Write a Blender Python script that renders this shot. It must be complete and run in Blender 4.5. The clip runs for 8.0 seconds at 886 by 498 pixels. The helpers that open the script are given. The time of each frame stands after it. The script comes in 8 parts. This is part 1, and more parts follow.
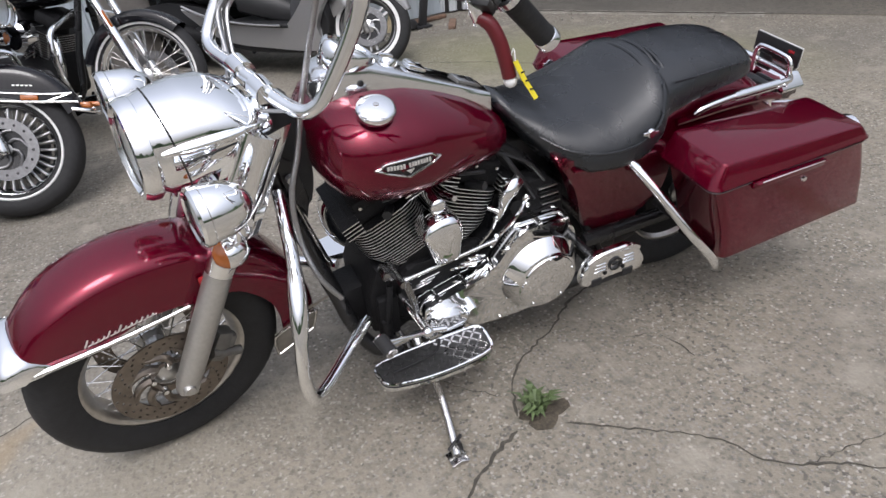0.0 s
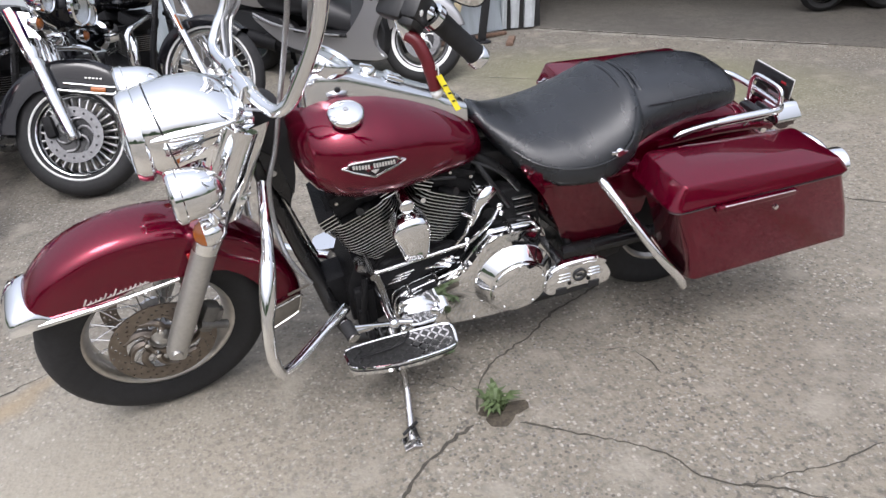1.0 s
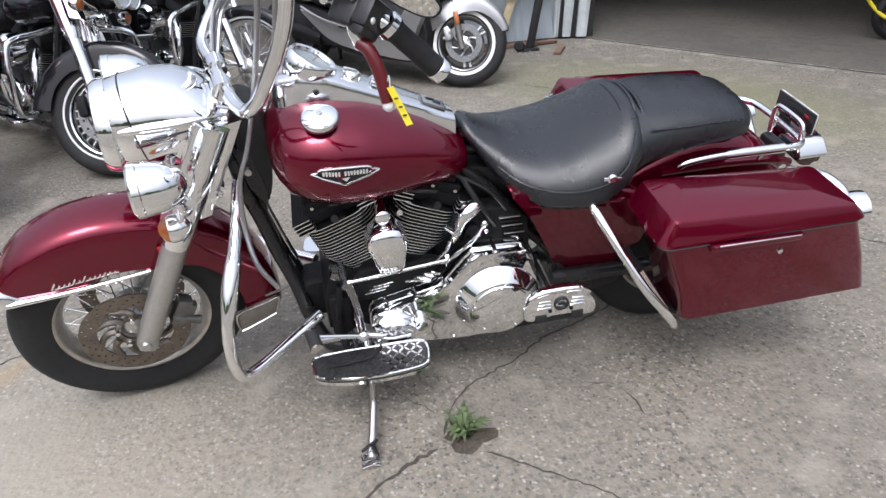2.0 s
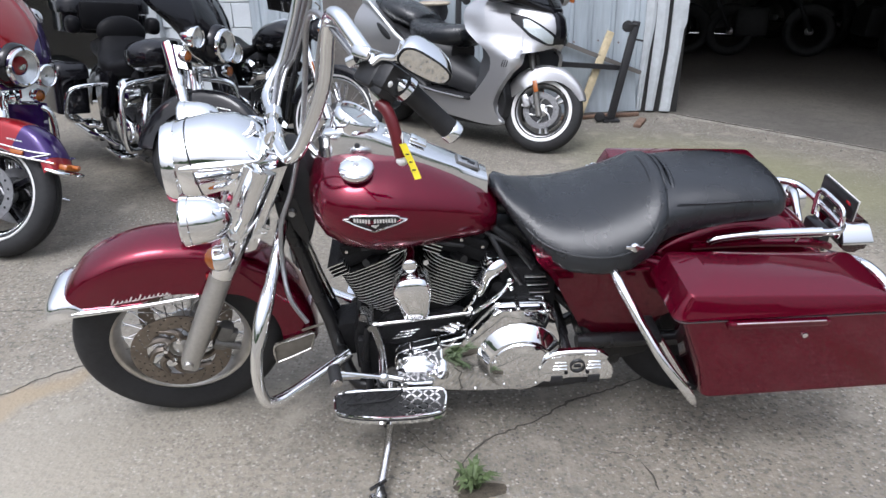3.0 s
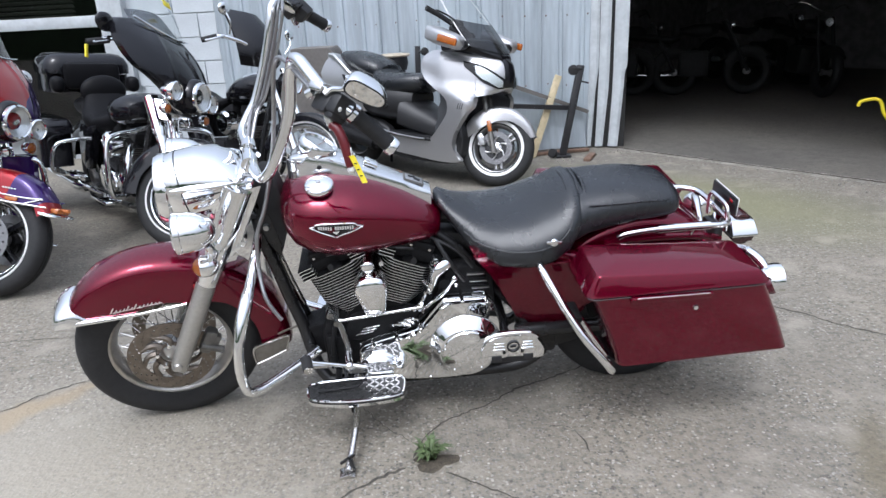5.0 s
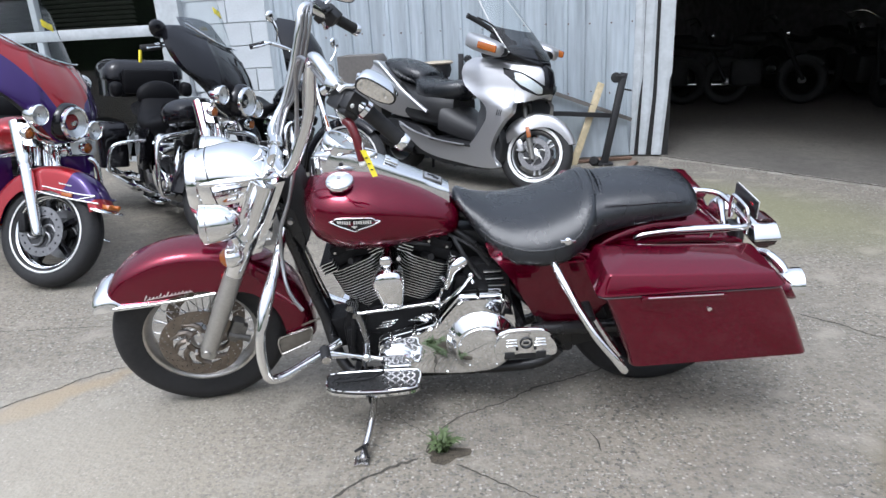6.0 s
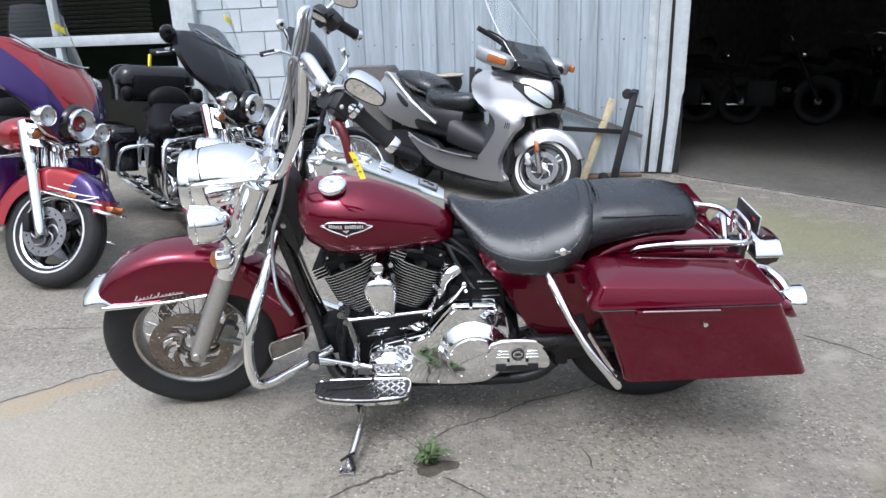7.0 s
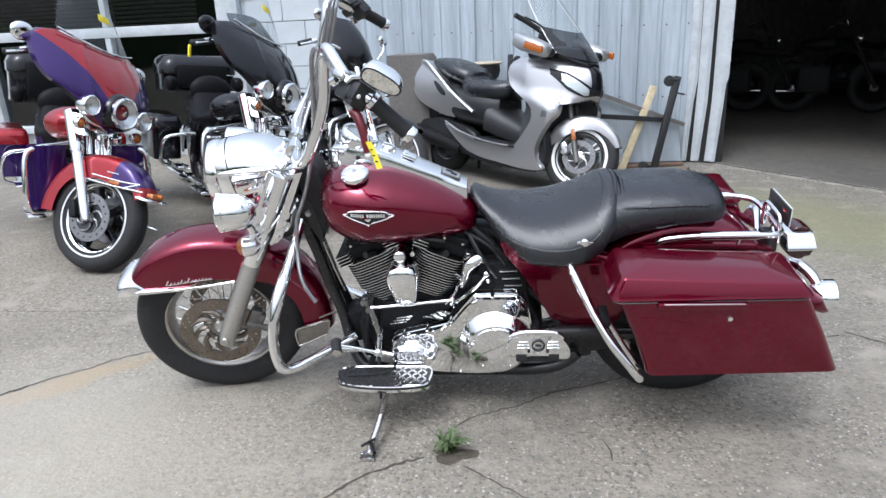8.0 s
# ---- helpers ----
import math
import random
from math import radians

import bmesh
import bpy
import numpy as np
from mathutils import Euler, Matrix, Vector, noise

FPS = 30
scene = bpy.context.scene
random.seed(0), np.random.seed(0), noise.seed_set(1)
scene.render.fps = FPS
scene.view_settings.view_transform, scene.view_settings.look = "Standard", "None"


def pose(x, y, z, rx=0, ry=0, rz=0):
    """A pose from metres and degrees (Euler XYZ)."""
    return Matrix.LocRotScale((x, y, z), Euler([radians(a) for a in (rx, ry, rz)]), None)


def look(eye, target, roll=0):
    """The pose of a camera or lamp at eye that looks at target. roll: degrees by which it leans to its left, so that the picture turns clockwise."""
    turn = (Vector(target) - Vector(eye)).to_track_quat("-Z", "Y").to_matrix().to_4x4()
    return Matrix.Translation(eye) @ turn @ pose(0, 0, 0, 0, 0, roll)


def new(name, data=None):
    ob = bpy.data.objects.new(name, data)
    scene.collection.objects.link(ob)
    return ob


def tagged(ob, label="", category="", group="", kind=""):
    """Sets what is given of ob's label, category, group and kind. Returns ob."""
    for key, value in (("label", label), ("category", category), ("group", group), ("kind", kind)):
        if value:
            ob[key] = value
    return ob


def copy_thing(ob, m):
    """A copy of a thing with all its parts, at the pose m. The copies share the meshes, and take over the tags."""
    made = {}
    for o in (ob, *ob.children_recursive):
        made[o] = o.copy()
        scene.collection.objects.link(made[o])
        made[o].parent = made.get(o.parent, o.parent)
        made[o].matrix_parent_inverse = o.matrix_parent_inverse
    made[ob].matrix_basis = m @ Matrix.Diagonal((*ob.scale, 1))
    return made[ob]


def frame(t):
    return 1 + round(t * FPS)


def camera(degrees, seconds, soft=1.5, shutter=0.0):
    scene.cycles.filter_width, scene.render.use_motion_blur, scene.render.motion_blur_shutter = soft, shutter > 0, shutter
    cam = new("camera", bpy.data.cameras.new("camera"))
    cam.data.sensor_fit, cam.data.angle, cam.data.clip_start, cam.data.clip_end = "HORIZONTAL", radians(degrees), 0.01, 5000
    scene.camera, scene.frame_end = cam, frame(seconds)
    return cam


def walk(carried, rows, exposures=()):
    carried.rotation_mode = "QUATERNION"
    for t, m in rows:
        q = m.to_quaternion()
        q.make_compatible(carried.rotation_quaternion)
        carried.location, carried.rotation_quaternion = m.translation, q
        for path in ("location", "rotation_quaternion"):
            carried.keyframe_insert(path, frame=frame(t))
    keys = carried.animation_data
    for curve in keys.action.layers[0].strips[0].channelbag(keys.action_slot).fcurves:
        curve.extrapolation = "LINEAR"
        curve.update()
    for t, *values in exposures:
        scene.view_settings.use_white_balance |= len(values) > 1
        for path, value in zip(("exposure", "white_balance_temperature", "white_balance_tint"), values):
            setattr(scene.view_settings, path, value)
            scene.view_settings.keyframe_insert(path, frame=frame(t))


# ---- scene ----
cam = camera(66.0, 8.0, soft=1.5)
PATH = [
    (0, (0.138, -1.616, 1.419), (0.78, -0.036, 0.373), -6.4),
    (0.5, (0.249, -1.694, 1.431), (0.821, -0.064, 0.423), -5.9),
    (1, (0.358, -1.846, 1.428), (0.805, -0.168, 0.436), -5.5),
    (1.2, (0.392, -1.891, 1.432), (0.805, -0.204, 0.439), -5.6),
    (2.3, (0.632, -1.8, 1.411), (0.864, -0.063, 0.447), -2.3),
    (2.5, (0.653, -1.811, 1.419), (0.83, -0.046, 0.495), -2.3),
    (3, (0.736, -1.923, 1.428), (0.797, -0.097, 0.614), -1.4),
    (3.5, (0.764, -2.031, 1.44), (0.77, -0.176, 0.692), -2.2),
    (4, (0.733, -2.163, 1.422), (0.82, -0.296, 0.71), -2.8),
    (4.5, (0.743, -2.245, 1.419), (0.912, -0.388, 0.696), -3.0),
    (4.7, (0.756, -2.266, 1.425), (0.925, -0.404, 0.716), -3.0),
    (5.8, (0.913, -2.378, 1.409), (0.891, -0.486, 0.759), -3.4),
    (6, (0.91, -2.375, 1.395), (0.896, -0.482, 0.747), -3.3),
    (6.5, (0.908, -2.362, 1.364), (0.898, -0.456, 0.758), -3.4),
    (7, (0.975, -2.35, 1.358), (0.924, -0.444, 0.754), -2.1),
    (7.5, (1.019, -2.353, 1.358), (0.851, -0.464, 0.724), -2.4),
    (8, (1.047, -2.347, 1.36), (0.868, -0.458, 0.728), -2.7),
]
walk(cam, [(t, look(eye, target, roll)) for t, eye, target, roll in PATH], [(0.0, -0.32, 6200.0, 14.0), (1.0, -0.05, 6150.0, 14.5), (3.5, -0.05, 5850.0, 12.5), (8.0, 0.08, 5750.0, 10.5)])

# ---- world and sun: a bright overcast day ----
world = bpy.data.worlds.new("sky")
scene.world = world
world.use_nodes = True
wn = world.node_tree
wn.nodes.clear()
sky = wn.nodes.new("ShaderNodeTexSky")
sky.sky_type = "NISHITA"
sky.sun_disc = False
sky.sun_elevation = radians(55)
sky.sun_rotation = radians(205)
sky.dust_density = 6.0
sky.air_density = 1.0
grey = wn.nodes.new("ShaderNodeHueSaturation")
grey.inputs["Saturation"].default_value = 0.42
# An overcast sky is brightest overhead
height = wn.nodes.new("ShaderNodeTexCoord")
split = wn.nodes.new("ShaderNodeSeparateXYZ")
rise = wn.nodes.new("ShaderNodeMapRange")
rise.inputs["From Min"].default_value, rise.inputs["From Max"].default_value = 0.0, 1.0
rise.inputs["To Min"].default_value, rise.inputs["To Max"].default_value = 1.25, 6.6
veil = wn.nodes.new("ShaderNodeVectorMath")
veil.operation = "SCALE"
wn.links.new(height.outputs["Generated"], split.inputs[0])
wn.links.new(split.outputs[2], rise.inputs["Value"])
wn.links.new(rise.outputs[0], veil.inputs["Scale"])
back = wn.nodes.new("ShaderNodeBackground")
back.inputs["Strength"].default_value = 0.112
wout = wn.nodes.new("ShaderNodeOutputWorld")
even = wn.nodes.new("ShaderNodeGamma")
even.inputs["Gamma"].default_value = 0.65
wn.links.new(sky.outputs[0], even.inputs["Color"])
wn.links.new(even.outputs[0], grey.inputs["Color"])
wn.links.new(grey.outputs[0], veil.inputs[0])
wn.links.new(veil.outputs[0], back.inputs["Color"])
wn.links.new(back.outputs[0], wout.inputs["Surface"])

sun_data = bpy.data.lights.new("sun", "SUN")
sun_data.energy = 1.3
sun_data.angle = radians(20)
sun_data.color = (1.0, 0.97, 0.92)
sun = new("sun", sun_data)
sun.matrix_world = look((-1.5, -3.2, 6), (0, 0, 0))


# ---- materials ----
def material(name, colour, rough=0.5, metal=0.0, grain=0.0, scale=40.0, blotch=0.0, blotch_scale=3.0, bump=0.0,
             bump_scale=120.0, coat=0.0, alpha_trans=0.0, emit=None, rough_var=0.0, spec=0.5, object_var=0.0, streak=0.0):
    """A surface with fine grain, larger blotches and a fine relief."""
    m = bpy.data.materials.new(name)
    m.use_nodes = True
    nt = m.node_tree
    b = nt.nodes["Principled BSDF"]
    b.inputs["Base Color"].default_value = (*colour, 1)
    b.inputs["Roughness"].default_value = rough
    b.inputs["Metallic"].default_value = metal
    b.inputs["Specular IOR Level"].default_value = spec
    b.inputs["Coat Weight"].default_value = coat
    b.inputs["Coat Roughness"].default_value = 0.02
    b.inputs["Transmission Weight"].default_value = alpha_trans
    if emit:
        b.inputs["Emission Color"].default_value = (*emit[:3], 1)
        b.inputs["Emission Strength"].default_value = emit[3]
    co = nt.nodes.new("ShaderNodeTexCoord")

    def noise_node(s, detail=4.0):
        n = nt.nodes.new("ShaderNodeTexNoise")
        n.inputs["Scale"].default_value = s
        n.inputs["Detail"].default_value = detail
        if streak:
            mp = nt.nodes.new("ShaderNodeMapping")
            mp.inputs["Scale"].default_value = (1.0, 1.0, streak)
            nt.links.new(co.outputs["Object"], mp.inputs["Vector"])
            nt.links.new(mp.outputs[0], n.inputs["Vector"])
        else:
            nt.links.new(co.outputs["Object"], n.inputs["Vector"])
        return n.outputs["Fac"]

    def ramp_to(fac, low, high):
        r = nt.nodes.new("ShaderNodeMapRange")
        r.inputs["From Min"].default_value, r.inputs["From Max"].default_value = 0.3, 0.7
        r.inputs["To Min"].default_value, r.inputs["To Max"].default_value = low, high
        nt.links.new(fac, r.inputs["Value"])
        return r.outputs[0]

    value = None
    for amount, s in ((grain, scale), (blotch, blotch_scale)):
        if amount:
            f = ramp_to(noise_node(s), 1 - amount, 1 + amount)
            if value is None:
                value = f
            else:
                mul = nt.nodes.new("ShaderNodeMath")
                mul.operation = "MULTIPLY"
                nt.links.new(value, mul.inputs[0]), nt.links.new(f, mul.inputs[1])
                value = mul.outputs[0]
    if object_var:
        info = nt.nodes.new("ShaderNodeObjectInfo")
        r = nt.nodes.new("ShaderNodeMapRange")
        r.inputs["To Min"].default_value, r.inputs["To Max"].default_value = 1 - object_var, 1 + object_var
        nt.links.new(info.outputs["Random"], r.inputs["Value"])
        if value is None:
            value = r.outputs[0]
        else:
            mul = nt.nodes.new("ShaderNodeMath")
            mul.operation = "MULTIPLY"
            nt.links.new(value, mul.inputs[0]), nt.links.new(r.outputs[0], mul.inputs[1])
            value = mul.outputs[0]
    if value is not None:
        hsv = nt.nodes.new("ShaderNodeHueSaturation")
        hsv.inputs["Color"].default_value = (*colour, 1)
        nt.links.new(value, hsv.inputs["Value"])
        nt.links.new(hsv.outputs[0], b.inputs["Base Color"])
    if rough_var:
        nt.links.new(ramp_to(noise_node(9.0), max(0.0, rough - rough_var), rough + rough_var), b.inputs["Roughness"])
    if bump:
        bn = nt.nodes.new("ShaderNodeBump")
        bn.inputs["Strength"].default_value = bump
        bn.inputs["Distance"].default_value = 0.01
        nt.links.new(noise_node(bump_scale), bn.inputs["Height"])
        nt.links.new(bn.outputs[0], b.inputs["Normal"])
    return m


CHROME = material("chrome", (0.92, 0.93, 0.94), 0.04, 1.0, rough_var=0.03, blotch=0.05)
CHROME_WORN = material("worn chrome", (0.62, 0.61, 0.60), 0.16, 1.0, grain=0.1, scale=60, rough_var=0.08)
CHROME_SATIN = material("satin chrome", (0.84, 0.85, 0.86), 0.13, 1.0, rough_var=0.03, grain=0.03, scale=90)
DARK_CHROME = material("dull dark chrome", (0.28, 0.28, 0.28), 0.2, 1.0, grain=0.1, scale=60)
MIRROR = material("mirror glass", (0.86, 0.86, 0.85), 0.02, 1.0)
RED = material("deep red paint", (0.142, 0.0006, 0.0165), 0.23, 0.66, grain=0.05, scale=500, coat=0.9, rough_var=0.03, spec=0.0)
LEATHER = material("black leather", (0.010, 0.0115, 0.014), 0.28, grain=0.15, scale=160, blotch=0.2, blotch_scale=6, bump=0.16, bump_scale=420, rough_var=0.07, spec=0.7)
RUBBER = material("tyre rubber", (0.013, 0.013, 0.014), 0.75, grain=0.2, scale=50, blotch=0.25, blotch_scale=7, bump=0.1)
BLACK = material("black enamel", (0.012, 0.012, 0.013), 0.28, grain=0.2, scale=30, rough_var=0.1)
CASTING = material("black engine casting", (0.010, 0.010, 0.011), 0.55, grain=0.25, scale=60, bump=0.3, bump_scale=200, spec=0.18)
ALLOY = material("machined alloy", (0.55, 0.55, 0.55), 0.32, 1.0, grain=0.12, scale=80)
FIN_EDGE = material("bright machined fin edge", (0.80, 0.80, 0.79), 0.35, 0.9, grain=0.1, scale=80)
ALLOY_DULL = material("dull grey alloy", (0.16, 0.155, 0.145), 0.45, 0.6, grain=0.15, scale=60, blotch=0.2, blotch_scale=12)
SLIDER = material("cast fork alloy", (0.50, 0.49, 0.47), 0.42, 0.85, grain=0.06, scale=90, blotch=0.06)
DISC = material("brake steel", (0.20, 0.172, 0.145), 0.38, 0.9, grain=0.15, scale=40, blotch=0.15, blotch_scale=14)
RIM = material("dulled rim steel", (0.52, 0.50, 0.47), 0.28, 0.95, grain=0.1, scale=50, blotch=0.15, blotch_scale=10)
CABLE = material("braided steel", (0.36, 0.36, 0.365), 0.3, 0.9, grain=0.3, scale=400)
PLASTIC = material("black plastic", (0.011, 0.011, 0.012), 0.45, grain=0.1, scale=60, bump=0.05)
AMBER = material("amber lens", (0.36, 0.10, 0.013), 0.2, coat=0.6, grain=0.08, scale=150)
RED_LENS = material("red lens", (0.35, 0.01, 0.015), 0.15, coat=0.8, grain=0.05)
SMOKED_LENS = material("dark red lens", (0.035, 0.006, 0.008), 0.12, coat=0.6, grain=0.05)
REFLECTOR = material("lamp reflector", (0.88, 0.88, 0.89), 0.32, 0.9, bump=0.3, bump_scale=60)
SILVER_PRINT = material("silver print", (0.75, 0.74, 0.72), 0.35, 0.6, grain=0.05)
FLAP = material("dusty rubber flap", (0.16, 0.145, 0.12), 0.7, grain=0.15, scale=60, blotch=0.2)
YELLOW = material("yellow tag", (0.75, 0.62, 0.02), 0.55, grain=0.05)
RED_GRIP = material("dark red plastic", (0.10, 0.007, 0.011), 0.35, grain=0.05)
WHITE = material("white plastic", (0.75, 0.75, 0.74), 0.4, grain=0.05)
DIAL = material("dial face", (0.30, 0.32, 0.33), 0.3, grain=0.05, coat=0.6)


def glass_material(name, tint, rough=0.02):
    m = bpy.data.materials.new(name)
    m.use_nodes = True
    nt = m.node_tree
    nt.nodes.clear()
    out = nt.nodes.new("ShaderNodeOutputMaterial")
    gloss = nt.nodes.new("ShaderNodeBsdfGlossy")
    gloss.inputs["Roughness"].default_value = rough
    clear = nt.nodes.new("ShaderNodeBsdfTransparent")
    clear.inputs["Color"].default_value = (*tint, 1)
    mix = nt.nodes.new("ShaderNodeMixShader")
    face = nt.nodes.new("ShaderNodeLayerWeight")
    face.inputs["Blend"].default_value = 0.5
    steep = nt.nodes.new("ShaderNodeMath")
    steep.operation, steep.inputs[1].default_value = "POWER", 3.0
    rim = nt.nodes.new("ShaderNodeMath")
    rim.operation, rim.inputs[1].default_value, rim.inputs[2].default_value = "MULTIPLY_ADD", 0.6, 0.045
    nt.links.new(face.outputs["Facing"], steep.inputs[0])
    nt.links.new(steep.outputs[0], rim.inputs[0])
    nt.links.new(rim.outputs[0], mix.inputs[0])
    nt.links.new(clear.outputs[0], mix.inputs[1])
    nt.links.new(gloss.outputs[0], mix.inputs[2])
    nt.links.new(mix.outputs[0], out.inputs["Surface"])
    return m


GLASS = glass_material("clear glass", (0.93, 0.95, 0.95))
SMOKED = glass_material("smoked screen", (0.16, 0.17, 0.18), 0.05)
SCREEN = glass_material("clear screen", (0.90, 0.93, 0.93), 0.06)


# ---- mesh tools ----
def thing(name, m, label, category, group=""):
    ob = new(name)
    ob.empty_display_size = 0.1
    ob.matrix_world = m
    return tagged(ob, label, category, group)


def part(name, bm, mats, parent=None, label="", sharp=38):
    """Links a bmesh as one mesh object under a thing or a part."""
    bmesh.ops.recalc_face_normals(bm, faces=bm.faces)
    me = bpy.data.meshes.new(name)
    bm.to_mesh(me)
    bm.free()
    for mt in mats if isinstance(mats, (list, tuple)) else (mats,):
        me.materials.append(mt)
    me.polygons.foreach_set("use_smooth", [True] * len(me.polygons))
    me.set_sharp_from_angle(angle=radians(sharp))
    ob = new(name, me)
    if parent:
        ob.parent = parent
    return tagged(ob, label)


def again(name, ob, parent, m=None):
    """Another object on the same mesh."""
    o = new(name, ob.data)
    o.parent = parent
    if m is not None:
        o.matrix_basis = m
    return o


def joined(*bms):
    out = bmesh.new()
    for b in bms:
        me = bpy.data.meshes.new("tmp")
        b.to_mesh(me)
        b.free()
        out.from_mesh(me)
        bpy.data.meshes.remove(me)
    return out


def moved(bm, m):
    bm.transform(m)
    return bm


def flipped(bm):
    """Mirror to the bike's other side."""
    bm.transform(Matrix.Diagonal((1, -1, 1, 1)))
    bmesh.ops.reverse_faces(bm, faces=bm.faces)
    return bm


def curve_points(pts, n=6, closed=False):
    """A smooth line through the points (Catmull-Rom)."""
    p = [Vector(q) for q in pts]
    out = []
    last = len(p) if closed else len(p) - 1
    for i in range(last):
        a = p[i - 1] if (i > 0 or closed) else p[0]
        b, c = p[i], p[(i + 1) % len(p)]
        d = p[(i + 2) % len(p)] if (closed or i + 2 < len(p)) else p[-1]
        for k in range(n):
            t = k / n
            out.append(0.5 * (2 * b + (c - a) * t + (2 * a - 5 * b + 4 * c - d) * t * t + (3 * b - a - 3 * c + d) * t ** 3))
    if not closed:
        out.append(p[-1])
    return out


def tube(pts, r, seg=12, n=6, closed=False, radii=None):
    """A round bar along a smooth line; radii: the radius along it, from start to end."""
    line = curve_points(pts, n, closed) if n > 1 else [Vector(q) for q in pts]
    bm = bmesh.new()
    rings, up = [], None
    for i, q in enumerate(line):
        if closed:
            t = line[(i + 1) % len(line)] - line[i - 1]
        else:
            t = line[min(i + 1, len(line) - 1)] - line[max(i - 1, 0)]
        t = t.normalized() if t.length > 1e-9 else Vector((0, 0, 1))
        if up is None:
            up = t.orthogonal().normalized()
        side = t.cross(up)
        side = side.normalized() if side.length > 1e-6 else t.orthogonal().normalized()
        up = side.cross(t).normalized()
        rr = r if not radii else float(np.interp(i / (len(line) - 1), np.linspace(0, 1, len(radii)), radii))
        rings.append([bm.verts.new(q + rr * (math.cos(a) * up + math.sin(a) * side)) for a in np.linspace(0, 2 * math.pi, seg, endpoint=False)])
    stitch(bm, rings, closed, not closed)
    return bm


def stitch(bm, rings, closed=False, caps=True, around=True):
    k = len(rings[0])
    for i in range(len(rings) if closed else len(rings) - 1):
        a, b = rings[i], rings[(i + 1) % len(rings)]
        for j in range(k if around else k - 1):
            bm.faces.new((a[j], a[(j + 1) % k], b[(j + 1) % k], b[j]))
    if caps and not closed and around:
        bm.faces.new(rings[0])
        bm.faces.new(rings[-1][::-1])


def loft(sections, caps=True, around=True):
    bm = bmesh.new()
    stitch(bm, [[bm.verts.new(q) for q in s] for s in sections], False, caps, around)
    return bm


def lathe(profile, centre=(0, 0, 0), axis=(0, 1, 0), seg=40, closed=False):
    """Turns (radius, along) pairs round an axis."""
    ax = Vector(axis).normalized()
    turn = ax.to_track_quat("Z", "Y").to_matrix()
    c = Vector(centre)
    bm = bmesh.new()
    rings = []
    for a in np.linspace(0, 2 * math.pi, seg, endpoint=False):
        rings.append([bm.verts.new(c + turn @ Vector((r * math.cos(a), r * math.sin(a), h))) for r, h in profile])
    k = len(profile)
    for i in range(seg):
        a, b = rings[i], rings[(i + 1) % seg]
        for j in range(k if closed else k - 1):
            bm.faces.new((a[j], b[j], b[(j + 1) % k], a[(j + 1) % k]))
    bmesh.ops.remove_doubles(bm, verts=bm.verts, dist=1e-6)
    return bm


def block(centre, size, bevel=0.0, turn=(0, 0, 0), seg=2):
    bm = bmesh.new()
    bmesh.ops.create_cube(bm, size=1)
    bm.transform(Matrix.Diagonal((*size, 1)))
    if bevel:
        bmesh.ops.bevel(bm, geom=bm.edges[:], offset=bevel, segments=seg, affect="EDGES", profile=0.5)
    bm.transform(pose(*centre, *turn))
    return bm


def prism(outline, y0, y1, bevel=0.0, seg=2, both=True):
    """An outline in x and z, given depth along y, with rounded rims."""
    bm = bmesh.new()
    a = [bm.verts.new((x, y0, z)) for x, z in outline]
    b = [bm.verts.new((x, y1, z)) for x, z in outline]
    fa, fb = bm.faces.new(a), bm.faces.new(b[::-1])
    for i in range(len(a)):
        j = (i + 1) % len(a)
        bm.faces.new((a[j], a[i], b[i], b[j]))
    if bevel:
        rims = set(fa.edges) | (set(fb.edges) if both else set())
        bmesh.ops.bevel(bm, geom=list(rims), offset=bevel, segments=seg, affect="EDGES", profile=0.5)
    return bm


def smooth_outline(pts, n=5):
    return [(q.x, q.z) for q in curve_points([(x, 0, z) for x, z in pts], n, True)]


def oval(hw, up, down, n=2.5, count=32, y=0.0):
    """A superellipse in y and z: half width, height above and below its middle."""
    out = []
    for a in np.linspace(0, 2 * math.pi, count, endpoint=False):
        c, s = math.cos(a), math.sin(a)
        h = up if s > 0 else down
        out.append((y + hw * math.copysign(abs(c) ** (2 / n), c), h * math.copysign(abs(s) ** (2 / n), s)))
    return out


def ball(centre, size, seg=20, rings=12):
    bm = bmesh.new()
    bmesh.ops.create_uvsphere(bm, u_segments=seg, v_segments=rings, radius=1)
    bm.transform(Matrix.Translation(centre) @ Matrix.Diagonal((*size, 1)))
    return bm


def rod(a, b, r, seg=10):
    return tube([a, b], r, seg, 1)


